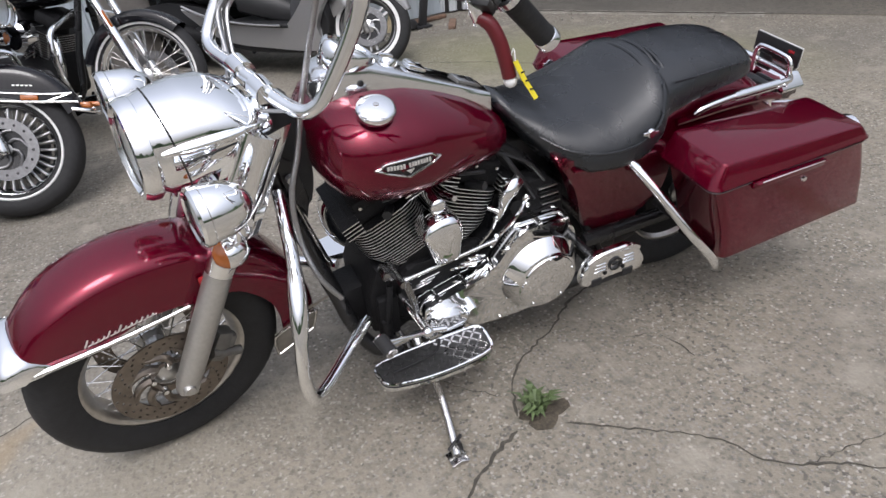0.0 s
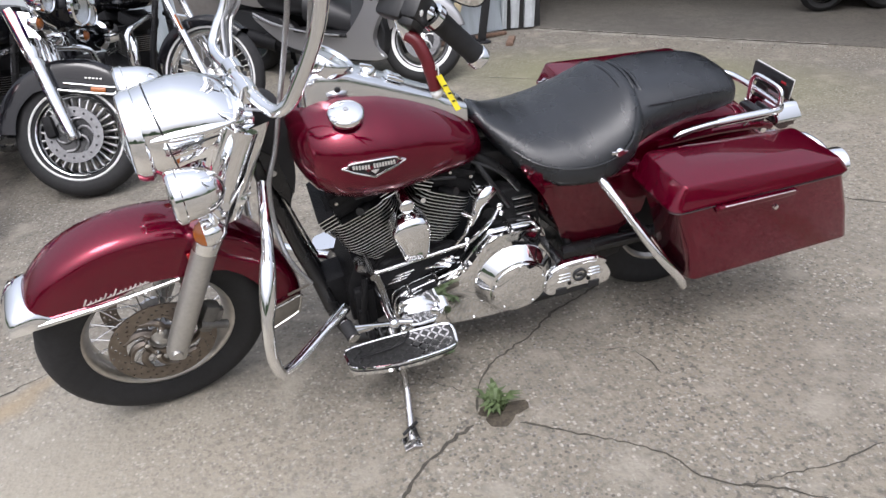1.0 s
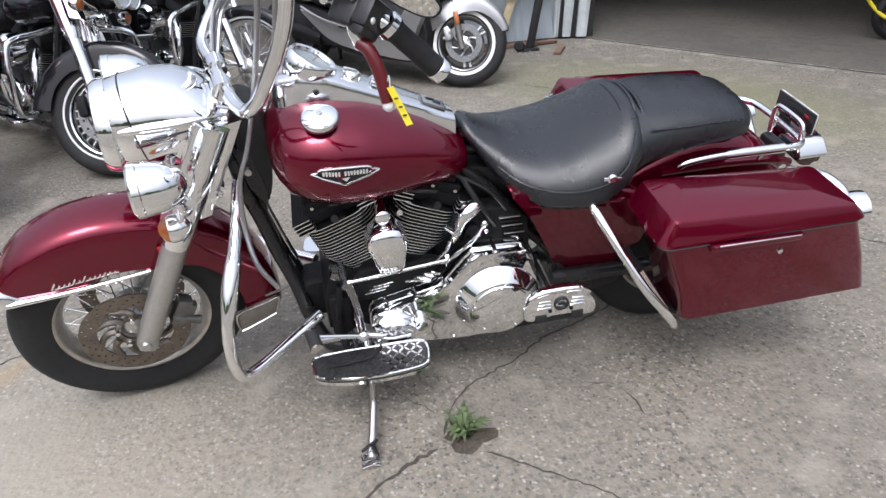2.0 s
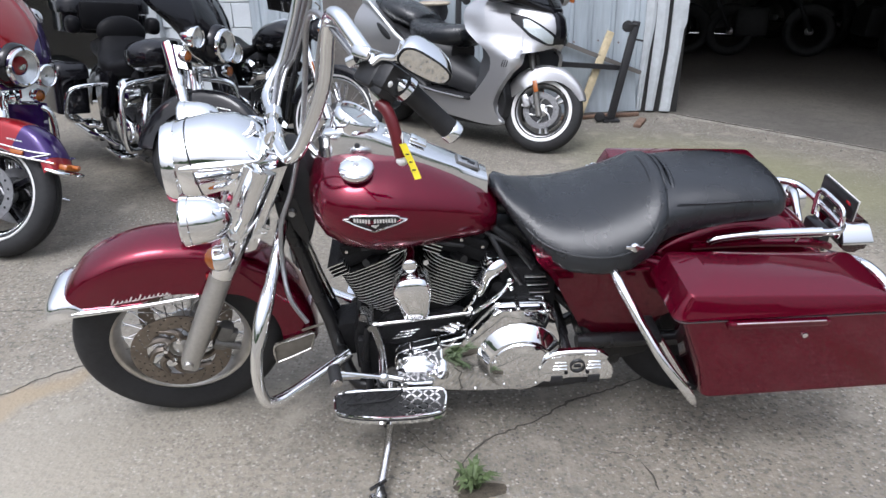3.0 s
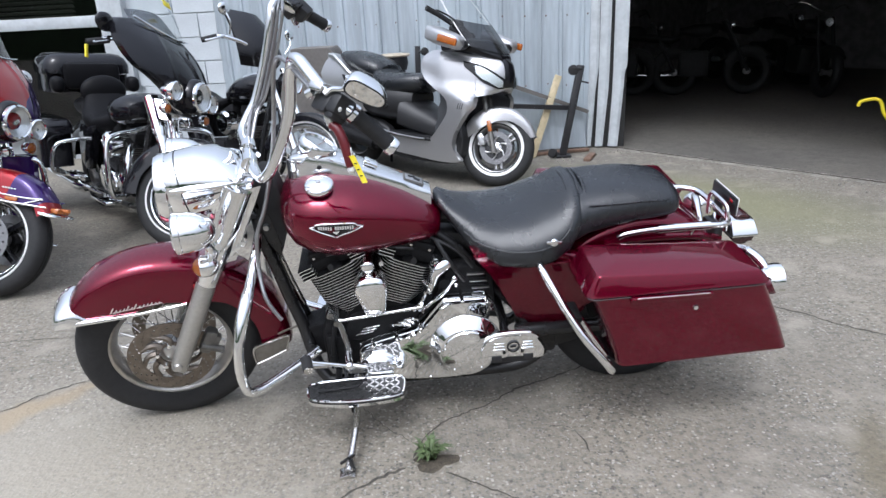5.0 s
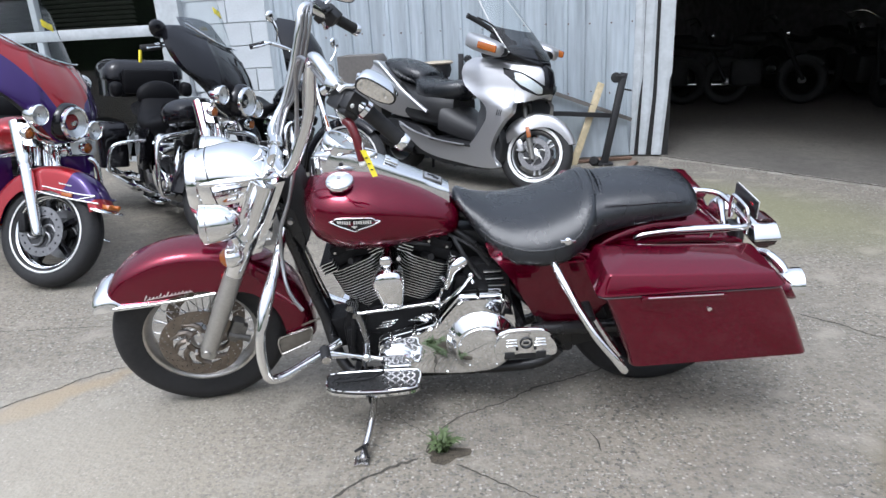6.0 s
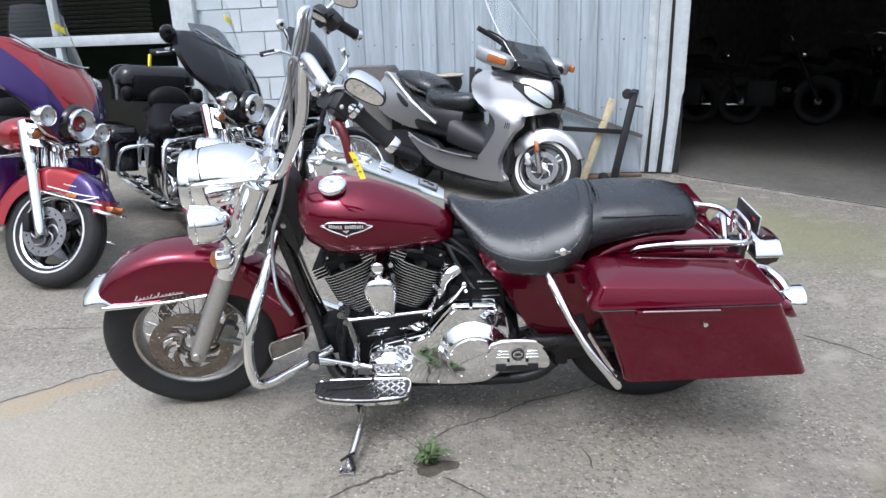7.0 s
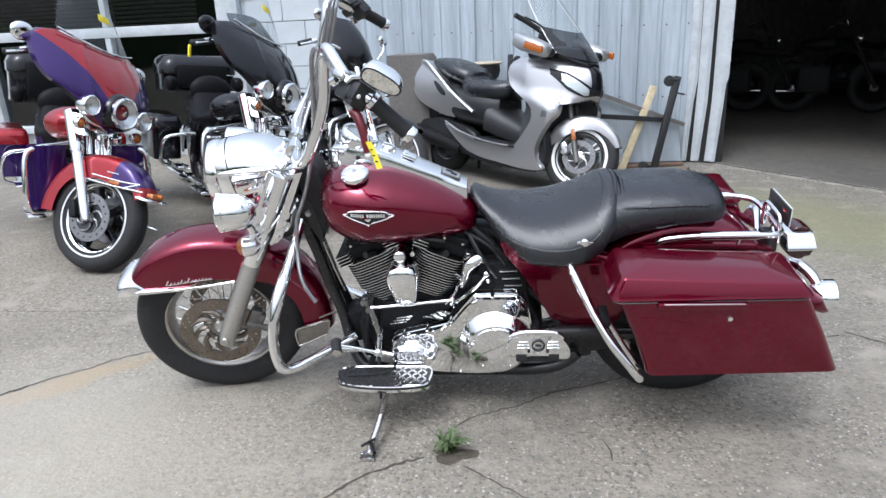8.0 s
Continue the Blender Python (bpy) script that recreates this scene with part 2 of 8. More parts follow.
# ---- ground and buildings ----
def concrete(name, base, worn, stone_scale=70.0, stone=0.5, big=0.16, stains_and_tints=False):
    """Weathered concrete with exposed aggregate, blotches and, where asked, a tan wash line and soft tints."""
    m = bpy.data.materials.new(name)
    m.use_nodes = True
    nt = m.node_tree
    L_, N = nt.links.new, nt.nodes.new
    b = nt.nodes["Principled BSDF"]
    b.inputs["Roughness"].default_value = 0.88
    b.inputs["Specular IOR Level"].default_value = 0.25
    co = N("ShaderNodeTexCoord")

    def noise_fac(s, lo, hi, detail=5.0):
        n = N("ShaderNodeTexNoise")
        n.inputs["Scale"].default_value, n.inputs["Detail"].default_value = s, detail
        L_(co.outputs["Object"], n.inputs["Vector"])
        r = N("ShaderNodeMapRange")
        r.inputs["From Min"].default_value, r.inputs["From Max"].default_value = lo, hi
        L_(n.outputs["Fac"], r.inputs["Value"])
        return r.outputs[0]

    def mixed(fac, a, c, mode="MIX"):
        x = N("ShaderNodeMix")
        x.data_type, x.blend_type = "RGBA", mode
        for sock, v in ((x.inputs[0], fac), (x.inputs[6], a), (x.inputs[7], c)):
            if isinstance(v, (int, float)):
                sock.default_value = v
            elif isinstance(v, tuple):
                sock.default_value = (*v, 1)
            else:
                L_(v, sock)
        return x.outputs[2]

    colour = mixed(noise_fac(1.3, 0.35, 0.65), base, worn)
    colour = mixed(noise_fac(9.0, 0.42, 0.72), colour, tuple(0.70 * v for v in base))
    colour = mixed(noise_fac(0.45, 0.40, 0.66), colour, (base[0] * 1.18, base[1] * 1.14, base[2] * 1.06))
    colour = mixed(noise_fac(38.0, 0.48, 0.70), colour, tuple(0.66 * v for v in base))
    cells = N("ShaderNodeTexVoronoi")
    cells.inputs["Scale"].default_value = stone_scale
    L_(co.outputs["Object"], cells.inputs["Vector"])
    ramp = N("ShaderNodeValToRGB")
    el = ramp.color_ramp.elements
    el[0].position, el[0].color = 0.0, (0.10, 0.092, 0.082, 1)
    el[1].position, el[1].color = 1.0, (0.50, 0.465, 0.41, 1)
    for p_, c_ in ((0.25, (0.155, 0.146, 0.133, 1)), (0.6, (0.215, 0.204, 0.188, 1)), (0.85, (0.275, 0.26, 0.236, 1))):
        e = el.new(p_)
        e.color = c_
    sep = N("ShaderNodeSeparateColor")
    L_(cells.outputs["Color"], sep.inputs[0])
    L_(sep.outputs[0], ramp.inputs[0])
    inside = N("ShaderNodeMapRange")
    inside.inputs["From Min"].default_value, inside.inputs["From Max"].default_value = 0.28, 0.42
    inside.inputs["To Min"].default_value, inside.inputs["To Max"].default_value = stone, 0.0
    L_(cells.outputs["Distance"], inside.inputs["Value"])
    bare = N("ShaderNodeMath")
    bare.operation = "MULTIPLY"
    L_(inside.outputs[0], bare.inputs[0])
    L_(noise_fac(2.6, 0.25, 0.50), bare.inputs[1])
    colour = mixed(bare.outputs[0], colour, ramp.outputs[0])
    colour = mixed(noise_fac(260.0, 0.30, 0.78), colour, (0.76, 0.745, 0.71), "MULTIPLY")
    # Irregular pits and pale grit
    if stains_and_tints:
        patchy = noise_fac(1.9, 0.36, 0.62)

        def worn_only(f):
            mul = N("ShaderNodeMath")
            mul.operation = "MULTIPLY"
            L_(f, mul.inputs[0])
            L_(patchy, mul.inputs[1])
            return mul.outputs[0]
        colour = mixed(worn_only(noise_fac(46.0, 0.575, 0.66, 3.0)), colour, tuple(0.42 * v for v in base))
        colour = mixed(worn_only(noise_fac(60.0, 0.60, 0.68, 2.0)), colour, (0.37, 0.35, 0.31))
        colour = mixed(noise_fac(17.0, 0.60, 0.74, 6.0), colour, tuple(0.60 * v for v in base))
        colour = mixed(noise_fac(5.0, 0.55, 0.75, 8.0), colour, (base[0] * 1.2, base[1] * 1.19, base[2] * 1.15))
    spots = N("ShaderNodeTexVoronoi")
    spots.inputs["Scale"].default_value = 5.5
    L_(co.outputs["Object"], spots.inputs["Vector"])
    spot = N("ShaderNodeMapRange")
    spot.inputs["From Min"].default_value, spot.inputs["From Max"].default_value = 0.035, 0.10
    spot.inputs["To Min"].default_value, spot.inputs["To Max"].default_value = big * 3, 0.0
    L_(spots.outputs["Distance"], spot.inputs["Value"])
    colour = mixed(spot.outputs[0], colour, (0.10, 0.09, 0.075))
    if stains_and_tints:
        # Ellipses: tan wash, dark brown, green, and a broad soft pale one, front left
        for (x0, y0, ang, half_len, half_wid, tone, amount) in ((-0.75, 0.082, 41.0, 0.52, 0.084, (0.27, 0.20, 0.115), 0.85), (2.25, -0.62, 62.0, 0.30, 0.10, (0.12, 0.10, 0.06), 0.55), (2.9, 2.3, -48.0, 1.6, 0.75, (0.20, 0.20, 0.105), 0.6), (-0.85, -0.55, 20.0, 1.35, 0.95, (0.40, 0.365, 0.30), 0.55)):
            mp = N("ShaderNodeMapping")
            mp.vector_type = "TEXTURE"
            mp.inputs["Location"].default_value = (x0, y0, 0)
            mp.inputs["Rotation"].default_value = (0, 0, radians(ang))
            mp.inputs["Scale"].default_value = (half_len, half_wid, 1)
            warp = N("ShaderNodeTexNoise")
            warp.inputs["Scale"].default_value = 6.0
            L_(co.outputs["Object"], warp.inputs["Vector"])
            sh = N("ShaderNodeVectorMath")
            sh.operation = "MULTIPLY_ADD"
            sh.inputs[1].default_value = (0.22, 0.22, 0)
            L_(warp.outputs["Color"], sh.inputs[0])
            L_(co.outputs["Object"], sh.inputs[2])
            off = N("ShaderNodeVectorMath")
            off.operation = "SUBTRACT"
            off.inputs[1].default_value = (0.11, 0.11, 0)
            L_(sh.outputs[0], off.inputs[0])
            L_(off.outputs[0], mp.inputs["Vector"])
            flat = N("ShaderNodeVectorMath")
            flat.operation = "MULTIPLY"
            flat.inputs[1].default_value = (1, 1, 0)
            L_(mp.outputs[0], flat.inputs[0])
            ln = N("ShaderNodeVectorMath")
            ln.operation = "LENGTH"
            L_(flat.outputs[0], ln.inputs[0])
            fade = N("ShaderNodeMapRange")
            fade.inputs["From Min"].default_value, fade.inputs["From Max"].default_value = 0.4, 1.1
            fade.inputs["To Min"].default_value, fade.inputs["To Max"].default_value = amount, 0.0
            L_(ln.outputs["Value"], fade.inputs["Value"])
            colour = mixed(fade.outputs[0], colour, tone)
    L_(colour, b.inputs["Base Color"])
    bump = N("ShaderNodeBump")
    bump.inputs["Strength"].default_value, bump.inputs["Distance"].default_value = 0.5, 0.004
    L_(cells.outputs["Distance"], bump.inputs["Height"])
    bump2 = N("ShaderNodeBump")
    bump2.inputs["Strength"].default_value, bump2.inputs["Distance"].default_value = 0.35, 0.006
    L_(noise_fac(45.0, 0.3, 0.7), bump2.inputs["Height"])
    L_(bump.outputs[0], bump2.inputs["Normal"])
    L_(bump2.outputs[0], b.inputs["Normal"])
    return m


CONCRETE = concrete("weathered concrete", (0.244, 0.226, 0.194), (0.205, 0.190, 0.163), stone=0.85, stains_and_tints=True)
SLAB = concrete("smooth garage floor", (0.155, 0.147, 0.134), (0.118, 0.111, 0.101), 90, 0.12, 0.05)
CRACK = material("crack dirt", (0.062, 0.056, 0.045), 0.95, grain=0.3, scale=60)
DIRT = material("damp dirt", (0.072, 0.060, 0.043), 0.95, grain=0.3, scale=90, blotch=0.25, blotch_scale=20, bump=0.5, bump_scale=90)
TIN = material("pale blue painted sheet metal", (0.40, 0.45, 0.49), 0.42, 0.15, grain=0.09, scale=40, blotch=0.16, blotch_scale=7.0, rough_var=0.1, streak=0.09)
RUST = material("rusty nail", (0.16, 0.10, 0.07), 0.8, grain=0.3)
BLOCK_PAINT = material("white painted block", (0.52, 0.555, 0.58), 0.6, grain=0.06, scale=70, blotch=0.06, blotch_scale=4, bump=0.15, bump_scale=90, object_var=0.04)
MORTAR = material("painted mortar", (0.48, 0.51, 0.535), 0.8, grain=0.1, scale=60)
TRIM = material("white painted trim", (0.47, 0.50, 0.52), 0.5, grain=0.07, scale=25, blotch=0.1, blotch_scale=6)
OLD_WOOD = material("weathered pale wood", (0.40, 0.35, 0.27), 0.75, grain=0.2, scale=30, blotch=0.2, blotch_scale=8)
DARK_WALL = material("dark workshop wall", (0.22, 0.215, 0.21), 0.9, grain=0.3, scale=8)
BLIND = material("brown blind slat", (0.17, 0.15, 0.13), 0.6, grain=0.15, scale=20)
# Near-black colour stands in for shade indoors and in the jamb gaps
SHADE_BLACK = material("near-black for interior and gap shade", (0.02, 0.019, 0.019), 0.9, grain=0.3, scale=5)
PANE = glass_material("window glass", (0.55, 0.58, 0.58))
HEDGE = material("distant foliage", (0.05, 0.075, 0.035), 0.9, grain=0.5, scale=3, blotch=0.4, blotch_scale=0.6)

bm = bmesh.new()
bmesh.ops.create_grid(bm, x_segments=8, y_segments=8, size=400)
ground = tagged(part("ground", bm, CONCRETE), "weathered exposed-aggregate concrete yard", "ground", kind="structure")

random.seed(7)


def jagged(points, step=0.018, wander=0.006):
    line = [Vector((x, y, 0)) for x, y in points]
    out = []
    for a, b in zip(line, line[1:]):
        n = max(2, int((b - a).length / step))
        side = (b - a).normalized().cross(Vector((0, 0, 1)))
        for k in range(n):
            out.append(a.lerp(b, k / n) + side * random.uniform(-wander, wander) * (0 if k == 0 else 1))
    out.append(line[-1])
    return out


def crack(points, width, z=0.0016, fill=None):
    """A dirt-filled crack: a ragged ribbon with sunk middle."""
    line = jagged(points)
    bm = bmesh.new()
    rows = []
    widths = [random.choice((0.12, 0.4, 0.6, 0.75, 0.95)) for _ in line]
    widths = [(widths[max(i - 1, 0)] + widths[i] + widths[min(i + 1, len(line) - 1)]) / 3 for i in range(len(line))]
    for i, q in enumerate(line):
        t = (line[min(i + 1, len(line) - 1)] - line[max(i - 1, 0)]).normalized()
        s = t.cross(Vector((0, 0, 1)))
        w = width * widths[i] * (0.25 if i in (0, len(line) - 1) else 1)
        rows.append([bm.verts.new(q + s * w + Vector((0, 0, z))), bm.verts.new(q + Vector((0, 0, z - 0.0009))), bm.verts.new(q - s * w + Vector((0, 0, z)))])
    for a, b in zip(rows, rows[1:]):
        bm.faces.new((a[0], a[1], b[1], b[0]))
        bm.faces.new((a[1], a[2], b[2], b[1]))
    return tagged(part("ground_crack", bm, fill or CRACK), "worn pale slab edge" if fill else "dark dirt-filled crack in the concrete", "crack", "cracks in the yard", "structure")


crack([(0.42, -0.74), (0.497, -0.648), (0.583, -0.551), (0.682, -0.483), (0.772, -0.448)], 0.0085)
crack([(0.80, -0.40), (0.853, -0.28), (0.91, -0.215), (0.991, -0.169), (1.094, -0.123), (1.226, -0.029), (1.359, 0.022), (1.474, 0.07), (1.62, 0.16), (1.9, 0.30), (2.2, 0.42), (2.503, 0.45)], 0.0062)
crack([(0.899, -0.489), (1.019, -0.579), (1.136, -0.665), (1.22, -0.759), (1.25, -0.841), (1.317, -0.90), (1.415, -0.947), (1.477, -1.002), (1.60, -1.08)], 0.0055)
crack([(1.317, -0.90), (1.434, -0.916), (1.511, -0.919), (1.575, -0.93), (1.75, -0.92)], 0.0035)
crack([(1.269, -0.281), (1.33, -0.30), (1.365, -0.332), (1.383, -0.399), (1.382, -0.46)], 0.0042)
crack([(2.503, 0.50), (2.571, 0.43), (2.63, 0.37), (2.683, 0.283), (2.768, 0.181), (2.9, 0.06)], 0.008)
crack([(-2.4, 0.81), (-1.638, 0.798), (-1.3, 0.783), (-0.99, 0.783), (-0.77, 0.781), (-0.3, 0.78), (0.2, 0.76), (0.65, 0.72), (1.0, 0.78)], 0.0045)
crack([(-1.20, -0.22), (-1.09, -0.14), (-1.006, -0.065), (-0.93, 0.022)], 0.013)
crack([(-0.935, 0.016), (-0.863, 0.087), (-0.80, 0.135), (-0.746, 0.167), (-0.697, 0.239), (-0.573, 0.315), (-0.48, 0.36)], 0.0055)
crack([(0.60, -0.02), (0.70, -0.20), (0.80, -0.31)], 0.0025)
crack([(2.0, 2.9), (2.35, 2.6), (2.6, 2.3), (3.0, 2.05)], 0.008)

# Weeds in a dirt patch
random.seed(11)
bm = bmesh.new()
rim = []
for a in np.linspace(0, 2 * math.pi, 30, endpoint=False):
    r = 0.060 * (1 + 0.25 * math.sin(3 * a + 1) + random.uniform(-0.1, 0.1))
    rim.append(bm.verts.new((0.868 + r * math.cos(a) * 1.15, -0.432 + r * math.sin(a) * 0.8, 0.002)))
mid = bm.verts.new((0.868, -0.432, 0.006))
for i in range(30):
    bm.faces.new((rim[i], rim[(i + 1) % 30], mid))
tagged(part("dirt_patch", bm, DIRT), "patch of bare damp dirt in the concrete", "dirt", kind="structure")
LEAF = material("weed green", (0.078, 0.112, 0.042), 0.6, grain=0.2, scale=40, object_var=0.25)
weed = thing("weed_tuft", pose(0.856, -0.415, 0.003), "small green weed growing from a crack", "weed")
for k in range(60):
    a, ln = random.uniform(0, 2 * math.pi), random.uniform(0.03, 0.085)
    out, w = random.uniform(0.5, 1.2), random.uniform(0.004, 0.0085)
    base = Vector((random.uniform(-0.018, 0.018), random.uniform(-0.014, 0.02), 0.002))
    d = Vector((math.cos(a), math.sin(a), 0))
    s = Vector((-d.y, d.x, 0)) * w
    q1, q2 = base + d * ln * out * 0.5 + Vector((0, 0, ln * 0.62)), base + d * ln * out + Vector((0, 0, ln * (0.95 - 0.45 * out)))
    bm = bmesh.new()
    v = [bm.verts.new(p_) for p_ in (base - s * 0.6, base + s * 0.6, q1 + s, q1 - s, q2)]
    bm.faces.new((v[0], v[1], v[2], v[3]))
    bm.faces.new((v[3], v[2], v[4]))
    part("blade", bm, LEAF, weed)

# Sheet-metal wall, from the door post to the block wall
JAMB = Vector((3.05, 4.15, 0))
WALL_W = Vector((-0.9766, 0.2149, 0))
NORM = Vector((-0.2149, -0.9766, 0))
WALL_M = Matrix(((WALL_W.x, NORM.x, 0, JAMB.x), (WALL_W.y, NORM.y, 0, JAMB.y), (0, 0, 1, 0), (0, 0, 0, 1)))


def wall_sheet(u0, u1, height, z0):
    """Ribbed sheet: u along the wall, ribs proud towards the yard."""
    prof = []
    u = u0
    while u < u1 - 0.01:
        for du, h in ((0.0, 0.0), (0.060, 0.0), (0.066, 0.003), (0.076, 0.003), (0.082, 0.0), (0.140, 0.0), (0.150, 0.016), (0.178, 0.016), (0.190, 0.0)):
            if u + du < u1:
                prof.append((u + du, h))
        u += 0.20
    prof.append((u1, 0.0))
    bm = bmesh.new()
    zs = np.linspace(z0, height, 9)
    rows = []
    for q, z in enumerate(zs):
        rows.append([bm.verts.new((u, 0.02 + h + 0.004 * math.sin(3.1 * u + 2 * z), z + (0.012 * math.sin(9 * u) if q == 0 else 0))) for u, h in prof])
    for a, b in zip(rows, rows[1:]):
        for i in range(len(prof) - 1):
            bm.faces.new((a[i], a[i + 1], b[i + 1], b[i]))
    return bm


wall_metal = tagged(part("wall_metal", joined(block((1.97, -0.06, 1.35), (3.94, 0.12, 2.7))), TRIM), "pale blue ribbed sheet-metal wall with dents", "wall", kind="structure")
wall_metal.matrix_world = WALL_M
for u0, u1 in ((0.02, 0.78), (0.775, 2.32), (2.30, 3.945)):
    part("metal_sheet", wall_sheet(u0, u1, 2.7, 0.03), TIN, wall_metal)
for u in (0.777, 2.31):
    part("sheet_lap", block((u, 0.044, 1.35), (0.03, 0.012, 2.66), 0.004), TIN, wall_metal)
random.seed(3)
for z in (0.62, 1.25, 1.9):
    for k in range(19):
        part("nail", lathe([(0, 0.006), (0.006, 0.004), (0.008, 0)], (0.12 + 0.2 * k + random.uniform(-0.02, 0.02), 0.036, z + random.uniform(-0.012, 0.012)), (0, 1, 0), 8), RUST, wall_metal)
# Battered folded strips at the door jamb; dark gaps between are near-black painted shade
part("jamb_backing", block((0.14, 0.034, 1.34), (0.34, 0.02, 2.66)), SHADE_BLACK, wall_metal)


def jamb_strip(low, high, y, bend):
    """A strip of folded sheet; low and high give its edges along the height."""
    zs = (0.02, 0.15, 0.35, 0.55, 0.72, 0.78, 1.0, 1.4, 1.9, 2.3, 2.7)
    rows = []
    for k, z in enumerate(zs):
        a, b = float(np.interp(z, *low)), float(np.interp(z, *high))
        w = bend * math.sin(3.1 * z + 9 * y)
        rows.append([(a, y - 0.03, z), (a, y + w, z), (a + (b - a) * 0.3, y + 0.012 + w, z), (a + (b - a) * 0.55, y + 0.002 + w, z), (b, y + 0.008 + w, z), (b, y - 0.03, z)])
    return part("jamb_strip", loft(rows), TRIM, wall_metal)


jamb_strip(((0.02, 0.5, 0.74, 0.78, 3.4), (0.035, 0.0, -0.012, -0.03, -0.05)), ((0.02, 0.6, 3.4), (0.125, 0.095, 0.085)), 0.075, 0.006)
jamb_strip(((0.02, 0.6, 3.4), (0.175, 0.13, 0.105)), ((0.02, 0.7, 3.4), (0.245, 0.225, 0.215)), 0.060, 0.004)
jamb_strip(((0.02, 0.6, 0.75, 3.4), (0.285, 0.25, 0.228, 0.225)), ((0.02, 0.7, 3.4), (0.325, 0.315, 0.30)), 0.055, 0.003)

# White block wall with the shop window
wall_block = tagged(part("wall_block", joined(block((4.42, -0.10, 1.4), (0.94, 0.18, 2.8)), block((6.745, -0.10, 0.13), (3.71, 0.18, 0.26)), block((6.745, -0.10, 2.75), (3.71, 0.18, 0.1)), block((9.3, -0.1, 1.4), (1.4, 0.18, 2.8))), MORTAR), "white painted concrete-block wall", "wall", kind="structure")
wall_block.matrix_world = WALL_M
brick_mesh = None
for r in range(12):
    for c in range(4):
        z = 0.17 + 0.23 * r
        u = 3.95 + 0.44 * c - (0.25 if r % 2 else 0.0)
        u0, u1 = max(u, 3.95), min(u + 0.432, 4.88)
        if u1 - u0 < 0.05:
            continue
        full = abs(u1 - u0 - 0.432) < 1e-6
        if full and brick_mesh is not None:
            again("block", brick_mesh, wall_block, Matrix.Translation(((u0 + u1) / 2, 0.0, z)))
            continue
        ob = part("block", block((0, 0, 0), (u1 - u0, 0.03, 0.222), 0.004, seg=1), BLOCK_PAINT, wall_block)
        ob.matrix_basis = Matrix.Translation(((u0 + u1) / 2, 0.0, z))
        if full:
            brick_mesh = ob
window = tagged(thing("window_1", WALL_M, "white-framed shop window with brown blinds", "window"), kind="structure")
for name, c, s in (("window_frame", (4.94, 0.02, 1.5), (0.115, 0.13, 2.5)), ("window_frame", (8.53, 0.02, 1.5), (0.13, 0.12, 2.5)), ("window_frame", (6.735, 0.03, 2.66), (3.47, 0.11, 0.10)),
                   ("window_sill", (6.735, 0.05, 0.30), (3.7, 0.16, 0.08)), ("transom_bar", (6.815, 0.03, 1.408), (3.3, 0.10, 0.112)), ("mullion", (6.635, 0.028, 2.04), (0.075, 0.09, 1.145)), ("mullion", (6.635, 0.028, 0.845), (0.075, 0.09, 1.01)), ("inner_bar", (5.082, 0.01, 1.5), (0.165, 0.09, 2.4))):
    part(name, block(c, s, 0.006), TRIM, window)
for c, s in (((5.88, 0.0, 2.04), (1.43, 0.006, 1.14)), ((7.57, 0.0, 2.04), (1.79, 0.006, 1.14)), ((5.88, 0.0, 0.845), (1.43, 0.006, 1.01)), ((7.57, 0.0, 0.845), (1.79, 0.006, 1.01))):
    part("pane", block(c, s), PANE, window).visible_shadow = False
blinds = tagged(thing("window_blind", WALL_M, "closed brown slatted blind behind the shop window", "blind"))
slat = None
for k in range(24):
    if slat is None:
        slat = part("slat", block((6.97, -0.075, 0), (2.95, 0.045, 0.004), 0, (38, 0, 0)), BLIND, blinds)
        slat.matrix_basis = Matrix.Translation((0, 0, 1.47))
    else:
        again("slat", slat, blinds, Matrix.Translation((0, 0, 1.47 + 0.048 * k)))
room = tagged(part("shop_room", joined(block((6.9, -3.2, 1.38), (5, 0.1, 2.76)), block((4.4, -1.7, 1.38), (0.1, 3.0, 2.76)), block((9.4, -1.7, 1.38), (0.1, 3.0, 2.76)), block((6.9, -1.7, 2.8), (5, 3.1, 0.1)), block((6.9, -1.7, 0.0), (5, 3.0, 0.02))), SHADE_BLACK), "shop interior behind the window, dimness painted near-black", "room", kind="structure")
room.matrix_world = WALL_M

# Garage: its opening turns from the door post towards the yard
DOOR_U = Vector((0.62, -0.7846, 0))
DOOR_N = Vector((0.7846, 0.62, 0))
GAR_M = Matrix(((DOOR_U.x, DOOR_N.x, 0, JAMB.x - 0.03), (DOOR_U.y, DOOR_N.y, 0, JAMB.y - 0.09), (0, 0, 1, 0), (0, 0, 0, 1)))
slab = tagged(part("garage_floor", joined(block((1.3, 3.75, 0.004), (8.7, 7.5, 0.008))), SLAB), "smooth dusty garage floor slab", "floor", kind="structure")
slab.matrix_world = GAR_M
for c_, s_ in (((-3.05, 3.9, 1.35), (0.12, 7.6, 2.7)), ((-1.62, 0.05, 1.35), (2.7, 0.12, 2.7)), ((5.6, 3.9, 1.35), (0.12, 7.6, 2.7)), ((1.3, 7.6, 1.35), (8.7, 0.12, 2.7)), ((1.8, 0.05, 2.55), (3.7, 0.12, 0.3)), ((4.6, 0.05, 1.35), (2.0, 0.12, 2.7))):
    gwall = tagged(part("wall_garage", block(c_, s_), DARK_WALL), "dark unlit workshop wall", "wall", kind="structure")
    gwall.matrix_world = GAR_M
